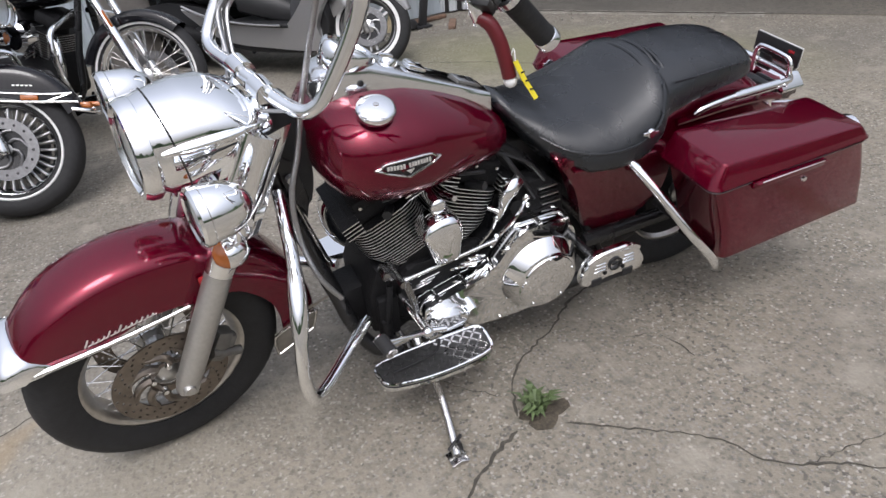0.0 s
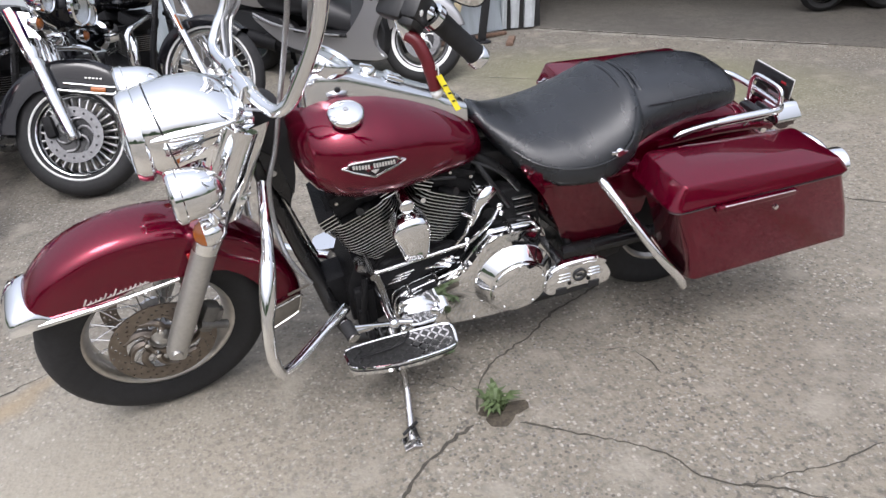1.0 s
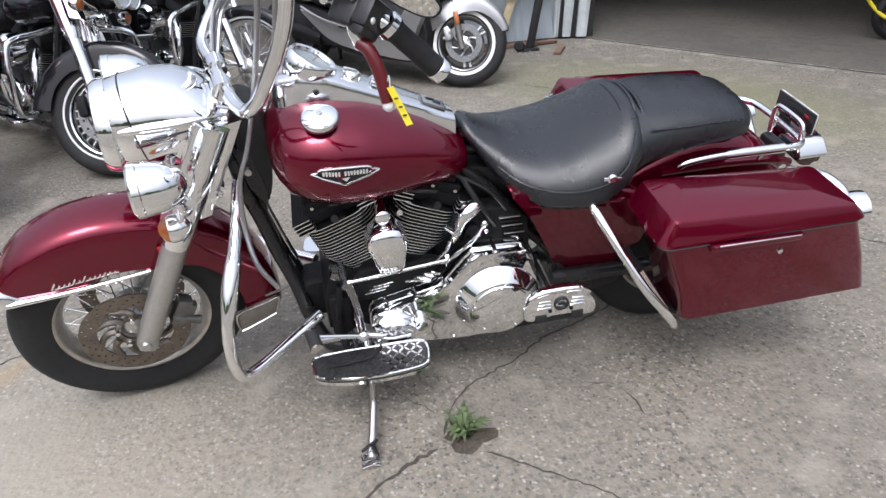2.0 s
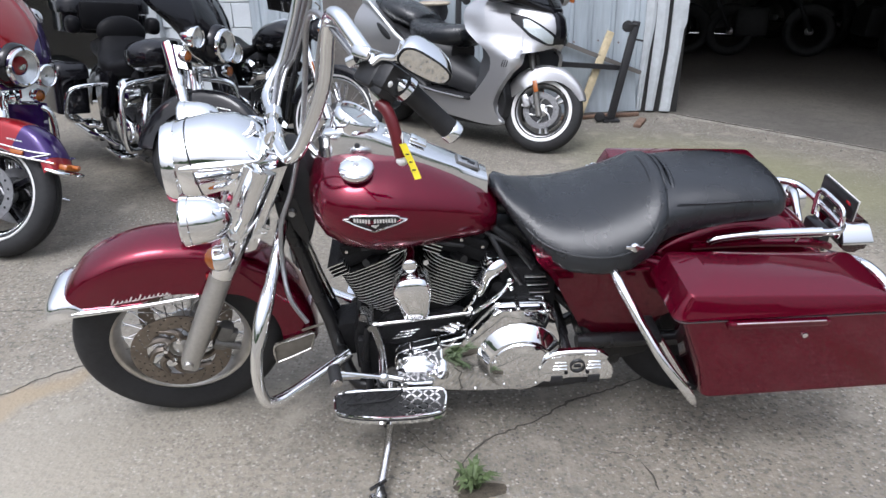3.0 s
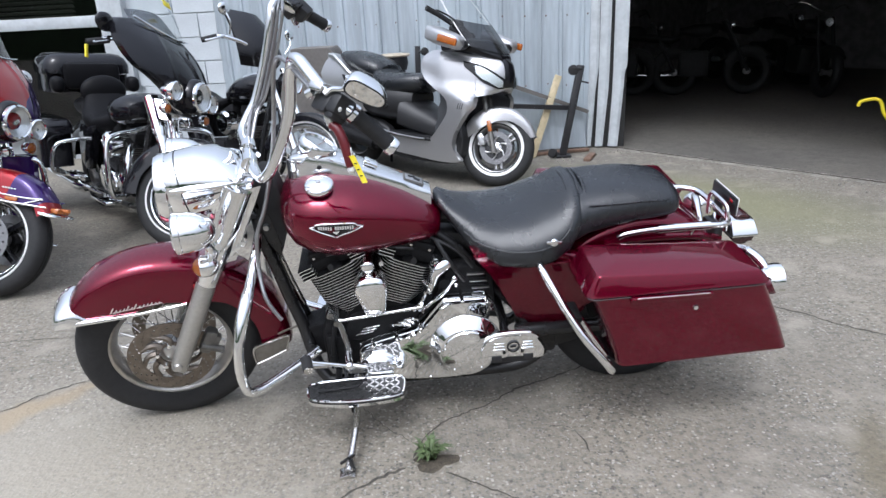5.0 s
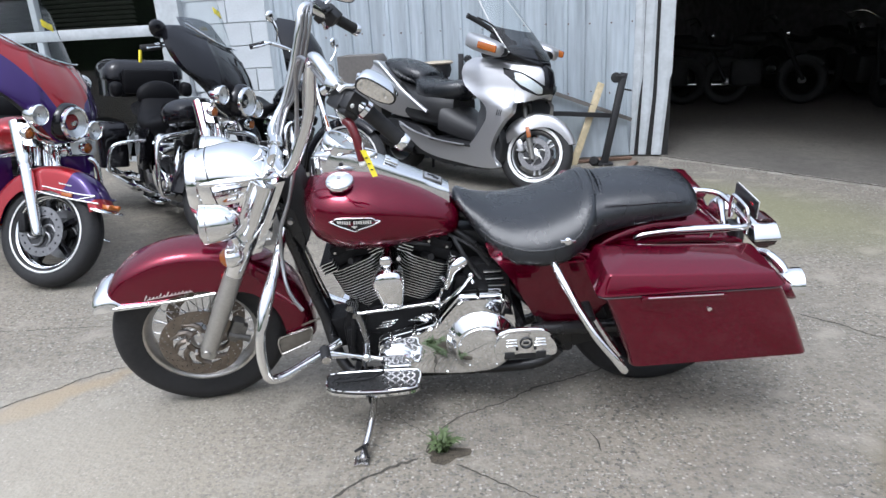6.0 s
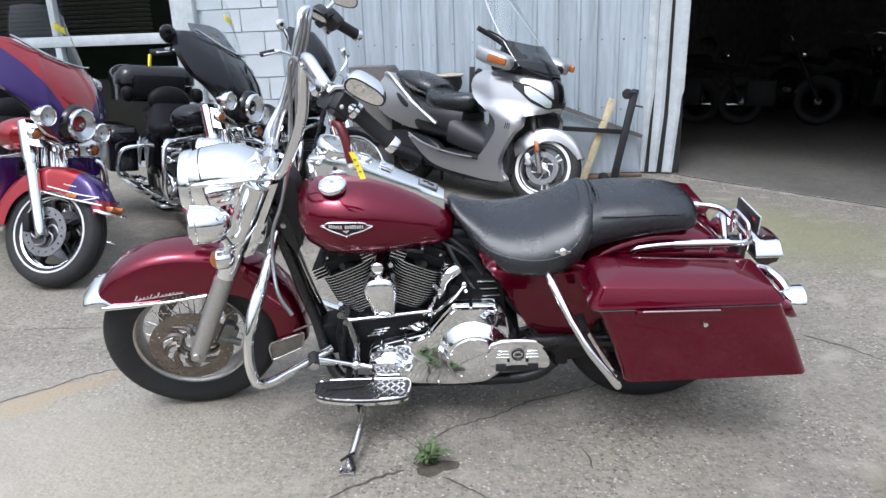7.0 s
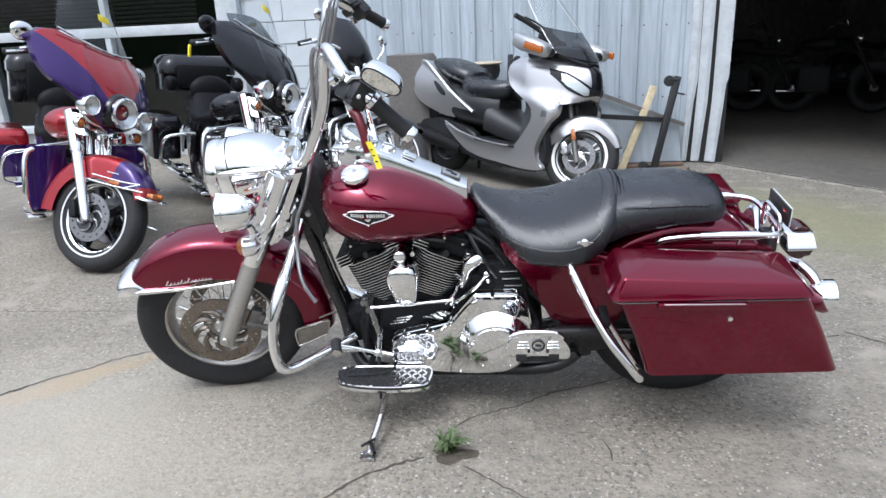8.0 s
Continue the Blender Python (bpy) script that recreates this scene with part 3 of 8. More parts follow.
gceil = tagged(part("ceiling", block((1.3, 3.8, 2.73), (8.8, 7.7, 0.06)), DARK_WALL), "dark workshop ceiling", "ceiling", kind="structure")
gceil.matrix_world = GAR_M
PALE_LIP = material("pale worn concrete lip", (0.31, 0.292, 0.255), 0.9, grain=0.25, scale=50, blotch=0.3, blotch_scale=9)
crack([(3.02, 4.06), (3.2, 3.82), (3.45, 3.50), (3.8, 3.06), (4.12, 2.66), (4.5, 2.18)], 0.009, 0.0105, PALE_LIP)
for off in (0.03, 0.065):
    crack([(x - 0.78 * off, y - 0.62 * off) for x, y in ((3.02, 4.06), (3.2, 3.82), (3.45, 3.50), (3.8, 3.06), (4.12, 2.66), (4.5, 2.18))], 0.022, 0.0045 - 0.03 * off, PALE_LIP)

# Plain made-up tree line behind the camera, unseen, added for chrome reflections
random.seed(21)
bm = bmesh.new()
top = []
for k in range(121):
    a = radians(150 + 240 * k / 120)
    r = 26 + 2.0 * math.sin(5 * a)
    h = 3.2 + 1.2 * math.sin(9 * a) + 0.8 * math.sin(23 * a + 1) + random.uniform(-0.5, 0.5)
    top.append((bm.verts.new((r * math.cos(a), r * math.sin(a), 0)), bm.verts.new(((r + 0.8) * math.cos(a), (r + 0.8) * math.sin(a), h * 0.6)), bm.verts.new(((r + 2.5) * math.cos(a), (r + 2.5) * math.sin(a), h))))
for a, b in zip(top, top[1:]):
    for i in range(2):
        bm.faces.new((a[i], b[i], b[i + 1], a[i + 1]))
tagged(part("backdrop", bm, HEDGE), "unseen made-up dark tree line, added for reflections", "trees", kind="structure")


# ---- the red touring motorcycle: x from its front axle to its rear, leaning on its side stand ----
BIKE = Matrix.Translation((0, 0.057, 0)) @ pose(0, 0, 0, 9.0, 0, 0)
AXLE = Vector((-0.015, 0, 0.31))
STEER = (Matrix.Translation(AXLE) @ Matrix.Rotation(radians(11), 4, Vector((math.sin(radians(26)), 0, math.cos(radians(26))))) @ Matrix.Translation(-AXLE))
WHEEL = AXLE + Vector((-0.022, 0, 0.008))
REAR = Vector((1.63, 0, 0.315))


def steered(bm):
    return moved(bm, STEER)


def tyre_mesh(c, r_out, r_in, hw, seg=56):
    prof = [(r_in, -hw * 0.72), (r_in + 0.012, -hw * 0.80), (r_in + (r_out - r_in) * 0.45, -hw), (r_out - 0.03, -hw * 0.93), (r_out - 0.012, -hw * 0.72),
            (r_out - 0.003, -hw * 0.40), (r_out, -hw * 0.2), (r_out - 0.007, -hw * 0.17), (r_out - 0.007, -hw * 0.12), (r_out, -hw * 0.09),
            (r_out, hw * 0.09), (r_out - 0.007, hw * 0.12), (r_out - 0.007, hw * 0.17), (r_out, hw * 0.2),
            (r_out - 0.003, hw * 0.40), (r_out - 0.012, hw * 0.72), (r_out - 0.03, hw * 0.93),
            (r_in + (r_out - r_in) * 0.45, hw), (r_in + 0.012, hw * 0.80), (r_in, hw * 0.72)]
    return lathe(prof, c, (0, 1, 0), seg)


def rim_mesh(c, r, hw, seg=56):
    prof = [(r + 0.004, -hw), (r, -hw - 0.003), (r - 0.010, -hw), (r - 0.016, -hw * 0.8), (r - 0.026, -hw * 0.55), (r - 0.030, -hw * 0.2), (r - 0.030, hw * 0.2),
            (r - 0.026, hw * 0.55), (r - 0.016, hw * 0.8), (r - 0.010, hw), (r, hw + 0.003), (r + 0.004, hw)]
    return lathe(prof, c, (0, 1, 0), seg, True)


def disc_mesh(c, y, r_out, r_in, th=0.005, seg=48):
    return lathe([(r_out, y), (r_out, y + th), (r_in, y + th), (r_in, y)], c, (0, -1, 0), seg, True)


def drilled_disc(c, y, r_out, r_in, count=14):
    """A brake disc: one band pierced by staggered rows of holes."""
    rows, bm = 5, bmesh.new()
    n = count * 6
    grids = []
    for yy in (y, y + 0.005):
        grids.append([[bm.verts.new((c[0] + r * math.cos(2 * math.pi * i / n), c[1] - yy, c[2] + r * math.sin(2 * math.pi * i / n))) for i in range(n)] for r in np.linspace(r_in, r_out, 2 * rows)])

    def hole(k, i):
        return k % 2 == 1 and k < 2 * rows - 2 and (i + k) % 6 == 0
    for k in range(2 * rows - 1):
        for i in range(n):
            j = (i + 1) % n
            if hole(k, i):
                ring = [(k, i), (k, j), (k + 1, j), (k + 1, i)]
                for q in range(4):
                    (k0, i0), (k1, i1) = ring[q], ring[(q + 1) % 4]
                    bm.faces.new((grids[0][k0][i0], grids[0][k1][i1], grids[1][k1][i1], grids[1][k0][i0]))
                continue
            bm.faces.new((grids[0][k][i], grids[0][k + 1][i], grids[0][k + 1][j], grids[0][k][j]))
            bm.faces.new((grids[1][k][i], grids[1][k][j], grids[1][k + 1][j], grids[1][k + 1][i]))
    for k in (0, 2 * rows - 1):
        for i in range(n):
            j = (i + 1) % n
            bm.faces.new((grids[0][k][i], grids[0][k][j], grids[1][k][j], grids[1][k][i]))
    return bm


def spoke_lines(c, r_hub, r_rim, hub_hw, count=40):
    """Laced spokes: pairs that lean forwards and back, from both hub flanges."""
    for i in range(count):
        side = -1 if i % 2 else 1
        lean = 0.42 if (i // 2) % 2 else -0.42
        a = 2 * math.pi * i / count
        yield ((c[0] + r_hub * math.cos(a + lean), c[1] + side * hub_hw, c[2] + r_hub * math.sin(a + lean)),
               (c[0] + r_rim * math.cos(a), c[1] + side * 0.008, c[2] + r_rim * math.sin(a)))


def build_wheel(parent, name, c, r_out, r_rim, hw, place=lambda b: b, spoked=True, tyre=RUBBER, rim=RIM, stripe=None):
    wheel = part(name, place(rim_mesh(c, r_rim, hw * 0.62)), rim, parent)
    part("tyre", place(tyre_mesh(c, r_out, r_rim - 0.004, hw)), tyre, wheel)
    part("hub", place(lathe([(0.0, -0.075), (0.020, -0.075), (0.030, -0.07), (0.046, -0.062), (0.046, -0.052), (0.032, -0.045), (0.032, 0.045),
                             (0.046, 0.052), (0.046, 0.062), (0.03, 0.07), (0.0, 0.075)], c, (0, 1, 0), 28)), ALLOY, wheel)
    if spoked:
        for a, b in spoke_lines(c, 0.040, r_rim - 0.028, 0.055):
            part("spoke", place(rod(a, b, 0.0019, 6)), CHROME_WORN, wheel)
    if stripe:
        part("stripe", place(lathe([(r_rim + 0.012, -hw * 0.965), (r_rim + 0.026, -hw * 1.012), (r_rim + 0.026, -hw * 0.9)], c, (0, 1, 0), 56)), stripe, wheel)
    return wheel


bike = thing("motorcycle", BIKE, "deep red touring motorcycle with chrome trim, leaning on its side stand", "motorcycle")

# Front wheel
front_wheel = build_wheel(bike, "front_wheel", WHEEL, 0.319, 0.215, 0.066, steered)
disc = part("brake_disc", steered(drilled_disc(WHEEL, 0.085, 0.147, 0.100, 18)), DISC, front_wheel, "dulled drilled steel brake disc")
carrier = part("disc_carrier", steered(lathe([(0.056, 0.082), (0.056, 0.076), (0.05, 0.072), (0.04, 0.07), (0.04, 0.078), (0.05, 0.083)], WHEEL, (0, -1, 0), 32, True)), DISC, front_wheel)
for k in range(9):
    part("carrier_arm", steered(tube([(WHEEL.x + r * math.cos(2 * math.pi * k / 9 + e), -0.083, WHEEL.z + r * math.sin(2 * math.pi * k / 9 + e)) for r, e in ((0.052, 0.0), (0.07, 0.12), (0.087, 0.34), (0.104, 0.62))], 0.006, 6, 3, radii=[0.012, 0.011, 0.010, 0.009])), DISC, front_wheel)
for i in range(5):
    a = 2 * math.pi * i / 5 + 0.3
    part("bolt", steered(lathe([(0, 0.098), (0.007, 0.097), (0.009, 0.09), (0.009, 0.08)], (WHEEL.x + 0.048 * math.cos(a), 0, WHEEL.z + 0.048 * math.sin(a)), (0, -1, 0), 10)), CHROME, front_wheel)
part("brake_disc", steered(flipped(drilled_disc(WHEEL, 0.085, 0.147, 0.100, 18))), DISC, front_wheel)

# Front fork
UPF = Vector((math.sin(radians(26)), 0, math.cos(radians(26))))


def fork_point(y, along, dx=0.0):
    p = Vector((AXLE.x + 0.006 + dx, y, AXLE.z)) + along * UPF
    return (p.x, p.y, p.z)


for side in (-1, 1):
    y = side * 0.118
    leg = part("fork_leg", steered(tube([fork_point(y, -0.03), fork_point(y, 0.02), fork_point(y, 0.2), fork_point(y, 0.40)], 0.03, 18, 4,
                                        radii=[0.022, 0.029, 0.032, 0.033, 0.033, 0.033])), SLIDER, bike, "cast alloy lower fork leg")
    part("axle_clamp", steered(joined(block((AXLE.x + 0.004, y, AXLE.z - 0.012), (0.052, 0.044, 0.05), 0.012, (0, 26, 0)),
                                      lathe([(0.0, -0.036), (0.013, -0.036), (0.016, -0.03), (0.016, 0.03)], (AXLE.x, y, AXLE.z), (0, 1, 0), 14))), SLIDER, leg)
    part("fork_tube", steered(rod(fork_point(y, 0.38), fork_point(y, 0.46), 0.025, 18)), CHROME, leg)
    part("fork_cover", steered(tube([fork_point(y, 0.35), fork_point(y, 0.39), fork_point(y, 0.50), fork_point(y, 0.72)], 0.04, 20, 3, radii=[0.0345, 0.0385, 0.043, 0.046])), CHROME, leg)
    part("mud_bracket", steered(block((AXLE.x + 0.10, side * 0.096, AXLE.z + 0.20), (0.05, 0.012, 0.07), 0.004, (0, 26, 0))), RED, leg)
caliper = part("brake_caliper", steered(joined(block((AXLE.x + 0.112, -0.094, AXLE.z + 0.055), (0.045, 0.045, 0.10), 0.014, (0, 28, 0)),
                                               rod((AXLE.x + 0.085, -0.112, AXLE.z + 0.05), (AXLE.x + 0.155, -0.108, AXLE.z + 0.012), 0.013, 14),
                                               block((AXLE.x + 0.135, -0.096, AXLE.z + 0.05), (0.03, 0.03, 0.055), 0.008, (0, 28, 0)))), ALLOY_DULL, bike)

# Front fender
def fender_section(ang, r_top, r_low, hw, c, thick=0.0):
    """From one skirt edge over the crown to the other, in the plane that holds the axle line."""
    crown = [(-1.0, 0.0), (-0.995, 0.35), (-0.97, 0.62), (-0.86, 0.82), (-0.62, 0.94), (-0.3, 0.99), (0.0, 1.0), (0.3, 0.99), (0.62, 0.94), (0.86, 0.82), (0.97, 0.62), (0.995, 0.35), (1.0, 0.0)]
    r_shoulder = r_top - 0.085
    out = []
    r_low = min(r_low, r_shoulder + 0.02)
    for u, v in crown:
        r = r_low + (r_top - r_low) * v if r_low > r_shoulder else (r_shoulder + (r_top - r_shoulder) * v)
        out.append((u, r - thick))
    side = [(u, r_low + (r_shoulder - r_low) * k) for k, u in ((0.0, 1.0), (0.33, 1.0), (0.66, 1.0))] if r_low < r_shoulder else [(1.0, r_low - thick)] * 3
    line = [(-u, r) for u, r in side] + out + [(u, r) for u, r in side[::-1]]
    ca, sa = math.cos(ang), math.sin(ang)
    return [(c.x + r * ca, (hw - thick) * u, c.z + r * sa) for u, r in line]


def fender_mesh(a0, a1, r_top, low, hw, c, count=44, thick=0.004):
    angs = np.linspace(radians(a0), radians(a1), count)
    outer = loft([fender_section(a, r_top(math.degrees(a)), low(math.degrees(a)), hw(math.degrees(a)), c) for a in angs], False, False)
    inner = loft([fender_section(a, r_top(math.degrees(a)), low(math.degrees(a)), hw(math.degrees(a)), c, thick) for a in angs], False, False)
    bmesh.ops.reverse_faces(inner, faces=inner.faces)
    return joined(outer, inner)


def front_low(deg):
    """Skirt edge: level ahead of the fork, then round the tyre."""
    if deg > 62:
        return max(0.24, 0.222 / max(0.3, math.sin(radians(deg))))
    return float(np.interp(deg, [-10, 20, 45, 62], [0.285, 0.29, 0.28, 0.252]))


def front_top(deg):
    return float(np.interp(deg, [-10, 20, 60, 85, 105, 121, 136, 149], [0.403, 0.400, 0.394, 0.394, 0.402, 0.406, 0.398, 0.390]))


def front_hw(deg):
    return float(np.interp(deg, [-10, 60, 120, 149], [0.088, 0.092, 0.09, 0.082]))


front_shell = fender_mesh(149, -6, front_top, front_low, front_hw, AXLE)
for v in front_shell.verts:
    if v.co.x < AXLE.x - 0.02:
        v.co.z = max(v.co.z, AXLE.z + 0.217)
front_fender = part("front_fender", steered(front_shell), RED, bike, "deep red valanced front fender")
for side in (-1, 1):
    z0 = AXLE.z + 0.218
    trim = [(AXLE.x - 0.322, side * 0.080, z0 + 0.003), (AXLE.x - 0.30, side * 0.089, z0), (AXLE.x - 0.1, side * 0.094, z0 - 0.002), (AXLE.x + 0.075, side * 0.095, z0 + 0.006)]
    part("fender_trim", steered(tube(trim, 0.006, 8, 5, radii=[0.010, 0.009, 0.0065, 0.005])), CHROME, front_fender)
    script = []
    for k in range(13):
        h = (0.020, 0.010, 0.009, 0.010, 0.017, 0.009, 0.019, 0.009, 0.010, 0.010, 0.012, 0.009, 0.008)[k]
        script.append(block((AXLE.x - 0.158 + 0.0125 * k, side * 0.0935, z0 + 0.018 + h / 2 + 0.0007 * k), (0.0042, 0.003, h * 1.15), 0.001, (0, 32, 0)))
        script.append(block((AXLE.x - 0.153 + 0.0125 * k, side * 0.0935, z0 + 0.0195 + 0.0007 * k), (0.009, 0.003, 0.0028), 0.001, (0, -8, 0)))
    part("script_bars", steered(joined(*script)), SILVER_PRINT, front_fender)
tip = loft([[(x, y, max(z, AXLE.z + 0.210)) for x, y, z in fender_section(radians(a), front_top(a) + g, front_low(a) - 0.004, front_hw(a) + 0.5 * g, AXLE)] for a, g in ((153.5, -0.03), (153, 0.004), (151.5, 0.022), (149, 0.031), (146, 0.033), (142.5, 0.029), (139.5, 0.019), (137.5, 0.008), (137, 0.0005))], False, False)
part("fender_tip", steered(tip), CHROME, front_fender)
part("reflector", steered(block((AXLE.x + 0.125, -0.099, AXLE.z + 0.29), (0.03, 0.006, 0.026), 0.004)), RED_LENS, front_fender)
flap_out = [(0.262, 0.290), (0.33, 0.308), (0.384, 0.322), (0.390, 0.312), (0.376, 0.262), (0.366, 0.252), (0.272, 0.218), (0.259, 0.226)]
for side in (-1, 1):
    part("mud_flap", steered(prism([(x - 0.02, z) for x, z in flap_out], side * 0.086, side * 0.099, 0.004)), FLAP, front_fender, "dusty rubber flap")
part("flap_edge", steered(tube([(x - 0.02, -0.1, z) for x, z in flap_out], 0.004, 8, 3, True)), CHROME_WORN, front_fender)

# Headlight nacelle, passing lamps and signals
nac = []
for x, hw, up, dn in ((0.085, 0.097, 1.022, 0.832), (0.10, 0.108, 1.034, 0.82), (0.14, 0.112, 1.041, 0.822), (0.20, 0.120, 1.046, 0.84),
                      (0.26, 0.126, 1.036, 0.868), (0.305, 0.120, 1.008, 0.89), (0.345, 0.098, 0.980, 0.91), (0.37, 0.05, 0.960, 0.93)):
    zc = (up + dn) / 2
    nac.append([(x + (z) * -0.12, y, zc + z) for y, z in oval(hw, up - zc, zc - dn, 2.2, 36)])
nacelle = part("headlight_nacelle", steered(loft(nac)), CHROME, bike, "chromed headlight nacelle")
HEAD = (0.078, 0, 0.928)
fwd = Vector((-1, 0, 0.06))
part("nacelle_seam", steered(joined(tube([nac[2][k] for k in range(36)], 0.0022, 6, 1, True), *[tube([(0.145, q * 0.1125, 0.935), (0.22, q * 0.1235, 0.945), (0.33, q * 0.126, 0.962)], 0.002, 6, 4) for q in (-1, 1)])), BLACK, nacelle)
part("headlight_rim", steered(lathe([(0.088, 0.012), (0.094, 0.022), (0.104, 0.02), (0.111, 0.006), (0.112, -0.012), (0.105, -0.02)], HEAD, fwd, 44)), CHROME, nacelle)
part("headlight_lens", steered(lathe([(0.0, 0.034), (0.03, 0.032), (0.06, 0.026), (0.091, 0.012)], HEAD, fwd, 36)), GLASS, nacelle)
part("headlight_reflector", steered(lathe([(0.0, -0.03), (0.02, -0.03), (0.05, -0.02), (0.09, 0.008)], HEAD, fwd, 36)), REFLECTOR, nacelle)
for side in (-1, 1):
    part("nacelle_strip", steered(tube([(0.105, side * 0.106, 0.965), (0.16, side * 0.117, 0.968), (0.24, side * 0.127, 0.972), (0.30, side * 0.125, 0.975)], 0.012, 10, 4, radii=[0.004, 0.012, 0.012, 0.003])), CHROME, nacelle)
    part("side_panel", steered(loft([[(x + 0.48 * (z - 0.78), side * (0.10 + dy), z) for x, dy in ((0.165, 0.0), (0.175, 0.028), (0.23, 0.045), (0.29, 0.03), (0.30, 0.0))] for z in (0.70, 0.76, 0.84, 0.92, 0.955)], False, False)), CHROME, nacelle)
    lamp_c = (0.112, -0.225, 0.885) if side < 0 else (0.085, 0.228, 0.930)
    lf = Vector((-1, 0, 0.03))
    lamp = part("passing_lamp", steered(lathe([(0.054, 0.004), (0.060, 0.0), (0.062, -0.012), (0.061, -0.03), (0.058, -0.055), (0.050, -0.078), (0.036, -0.098), (0.015, -0.110), (0, -0.112)], lamp_c, lf, 32)), CHROME, bike, "chrome bullet passing lamp")
    part("lens", steered(lathe([(0, 0.014), (0.025, 0.012), (0.045, 0.007), (0.056, 0.001)], lamp_c, lf, 28)), GLASS, lamp)
    part("reflector", steered(lathe([(0, -0.035), (0.025, -0.028), (0.055, -0.002)], lamp_c, lf, 28)), REFLECTOR, lamp)
    part("rim", steered(lathe([(0.053, 0.006), (0.058, 0.010), (0.064, 0.004), (0.064, -0.012), (0.060, -0.016)], lamp_c, lf, 32)), CHROME, lamp)
    sig_c = (0.148, side * 0.192, 0.735)
    part("lamp_bracket", steered(joined(tube([(0.19, side * 0.225, 0.83), (0.20, side * 0.21, 0.79), (0.21, side * 0.16, 0.775), (0.22, side * 0.10, 0.78)], 0.013, 10, 5),
                                        tube([(0.19, side * 0.20, 0.80), (0.185, side * 0.195, 0.765), (0.17, side * 0.192, 0.745)], 0.01, 10, 4))), CHROME, lamp)
    signal = part("turn_signal", steered(lathe([(0.033, 0.0), (0.036, -0.006), (0.034, -0.028), (0.026, -0.045), (0.012, -0.055), (0, -0.057)], sig_c, lf, 24)), CHROME, bike, "chrome turn signal with amber lens")
    part("lens", steered(lathe([(0, 0.024), (0.014, 0.022), (0.027, 0.012), (0.033, 0.0)], sig_c, lf, 24)), AMBER, signal)
part("lamp_bar", steered(tube([(0.215, -0.2, 0.80), (0.20, -0.12, 0.775), (0.19, 0, 0.77), (0.20, 0.12, 0.775), (0.215, 0.2, 0.80)], 0.012, 10, 5)), CHROME, bike)
part("fork_stem_cover", steered(joined(block((0.25, 0, 0.76), (0.10, 0.22, 0.05), 0.015, (0, 26, 0)), block((0.215, 0, 0.70), (0.05, 0.17, 0.08), 0.015, (0, 26, 0)))), CHROME, bike)

# Handlebar, controls, mirrors and cables
BAR = 0.0165
bar_line = [(0.350, 0, 1.008), (0.360, -0.10, 1.006), (0.374, -0.172, 1.008), (0.393, -0.208, 1.022), (0.424, -0.228, 1.070), (0.486, -0.254, 1.215), (0.507, -0.272, 1.335), (0.516, -0.294, 1.385),
            (0.530, -0.335, 1.397), (0.553, -0.392, 1.372), (0.582, -0.444, 1.338), (0.635, -0.492, 1.300), (0.716, -0.512, 1.216)]
far_line = [(0.340, 0.10, 1.006), (0.334, 0.175, 1.004), (0.343, 0.218, 1.014), (0.366, 0.237, 1.045), (0.402, 0.250, 1.098), (0.454, 0.270, 1.225), (0.488, 0.282, 1.330),
            (0.501, 0.302, 1.378), (0.520, 0.338, 1.388), (0.548, 0.392, 1.362), (0.577, 0.444, 1.330), (0.612, 0.488, 1.308), (0.668, 0.520, 1.262)]
full_line = far_line[::-1] + bar_line
handlebar = part("handlebar", steered(tube(full_line, BAR, 16, 6)), CHROME, bike, "tall chrome ape-hanger handlebar")
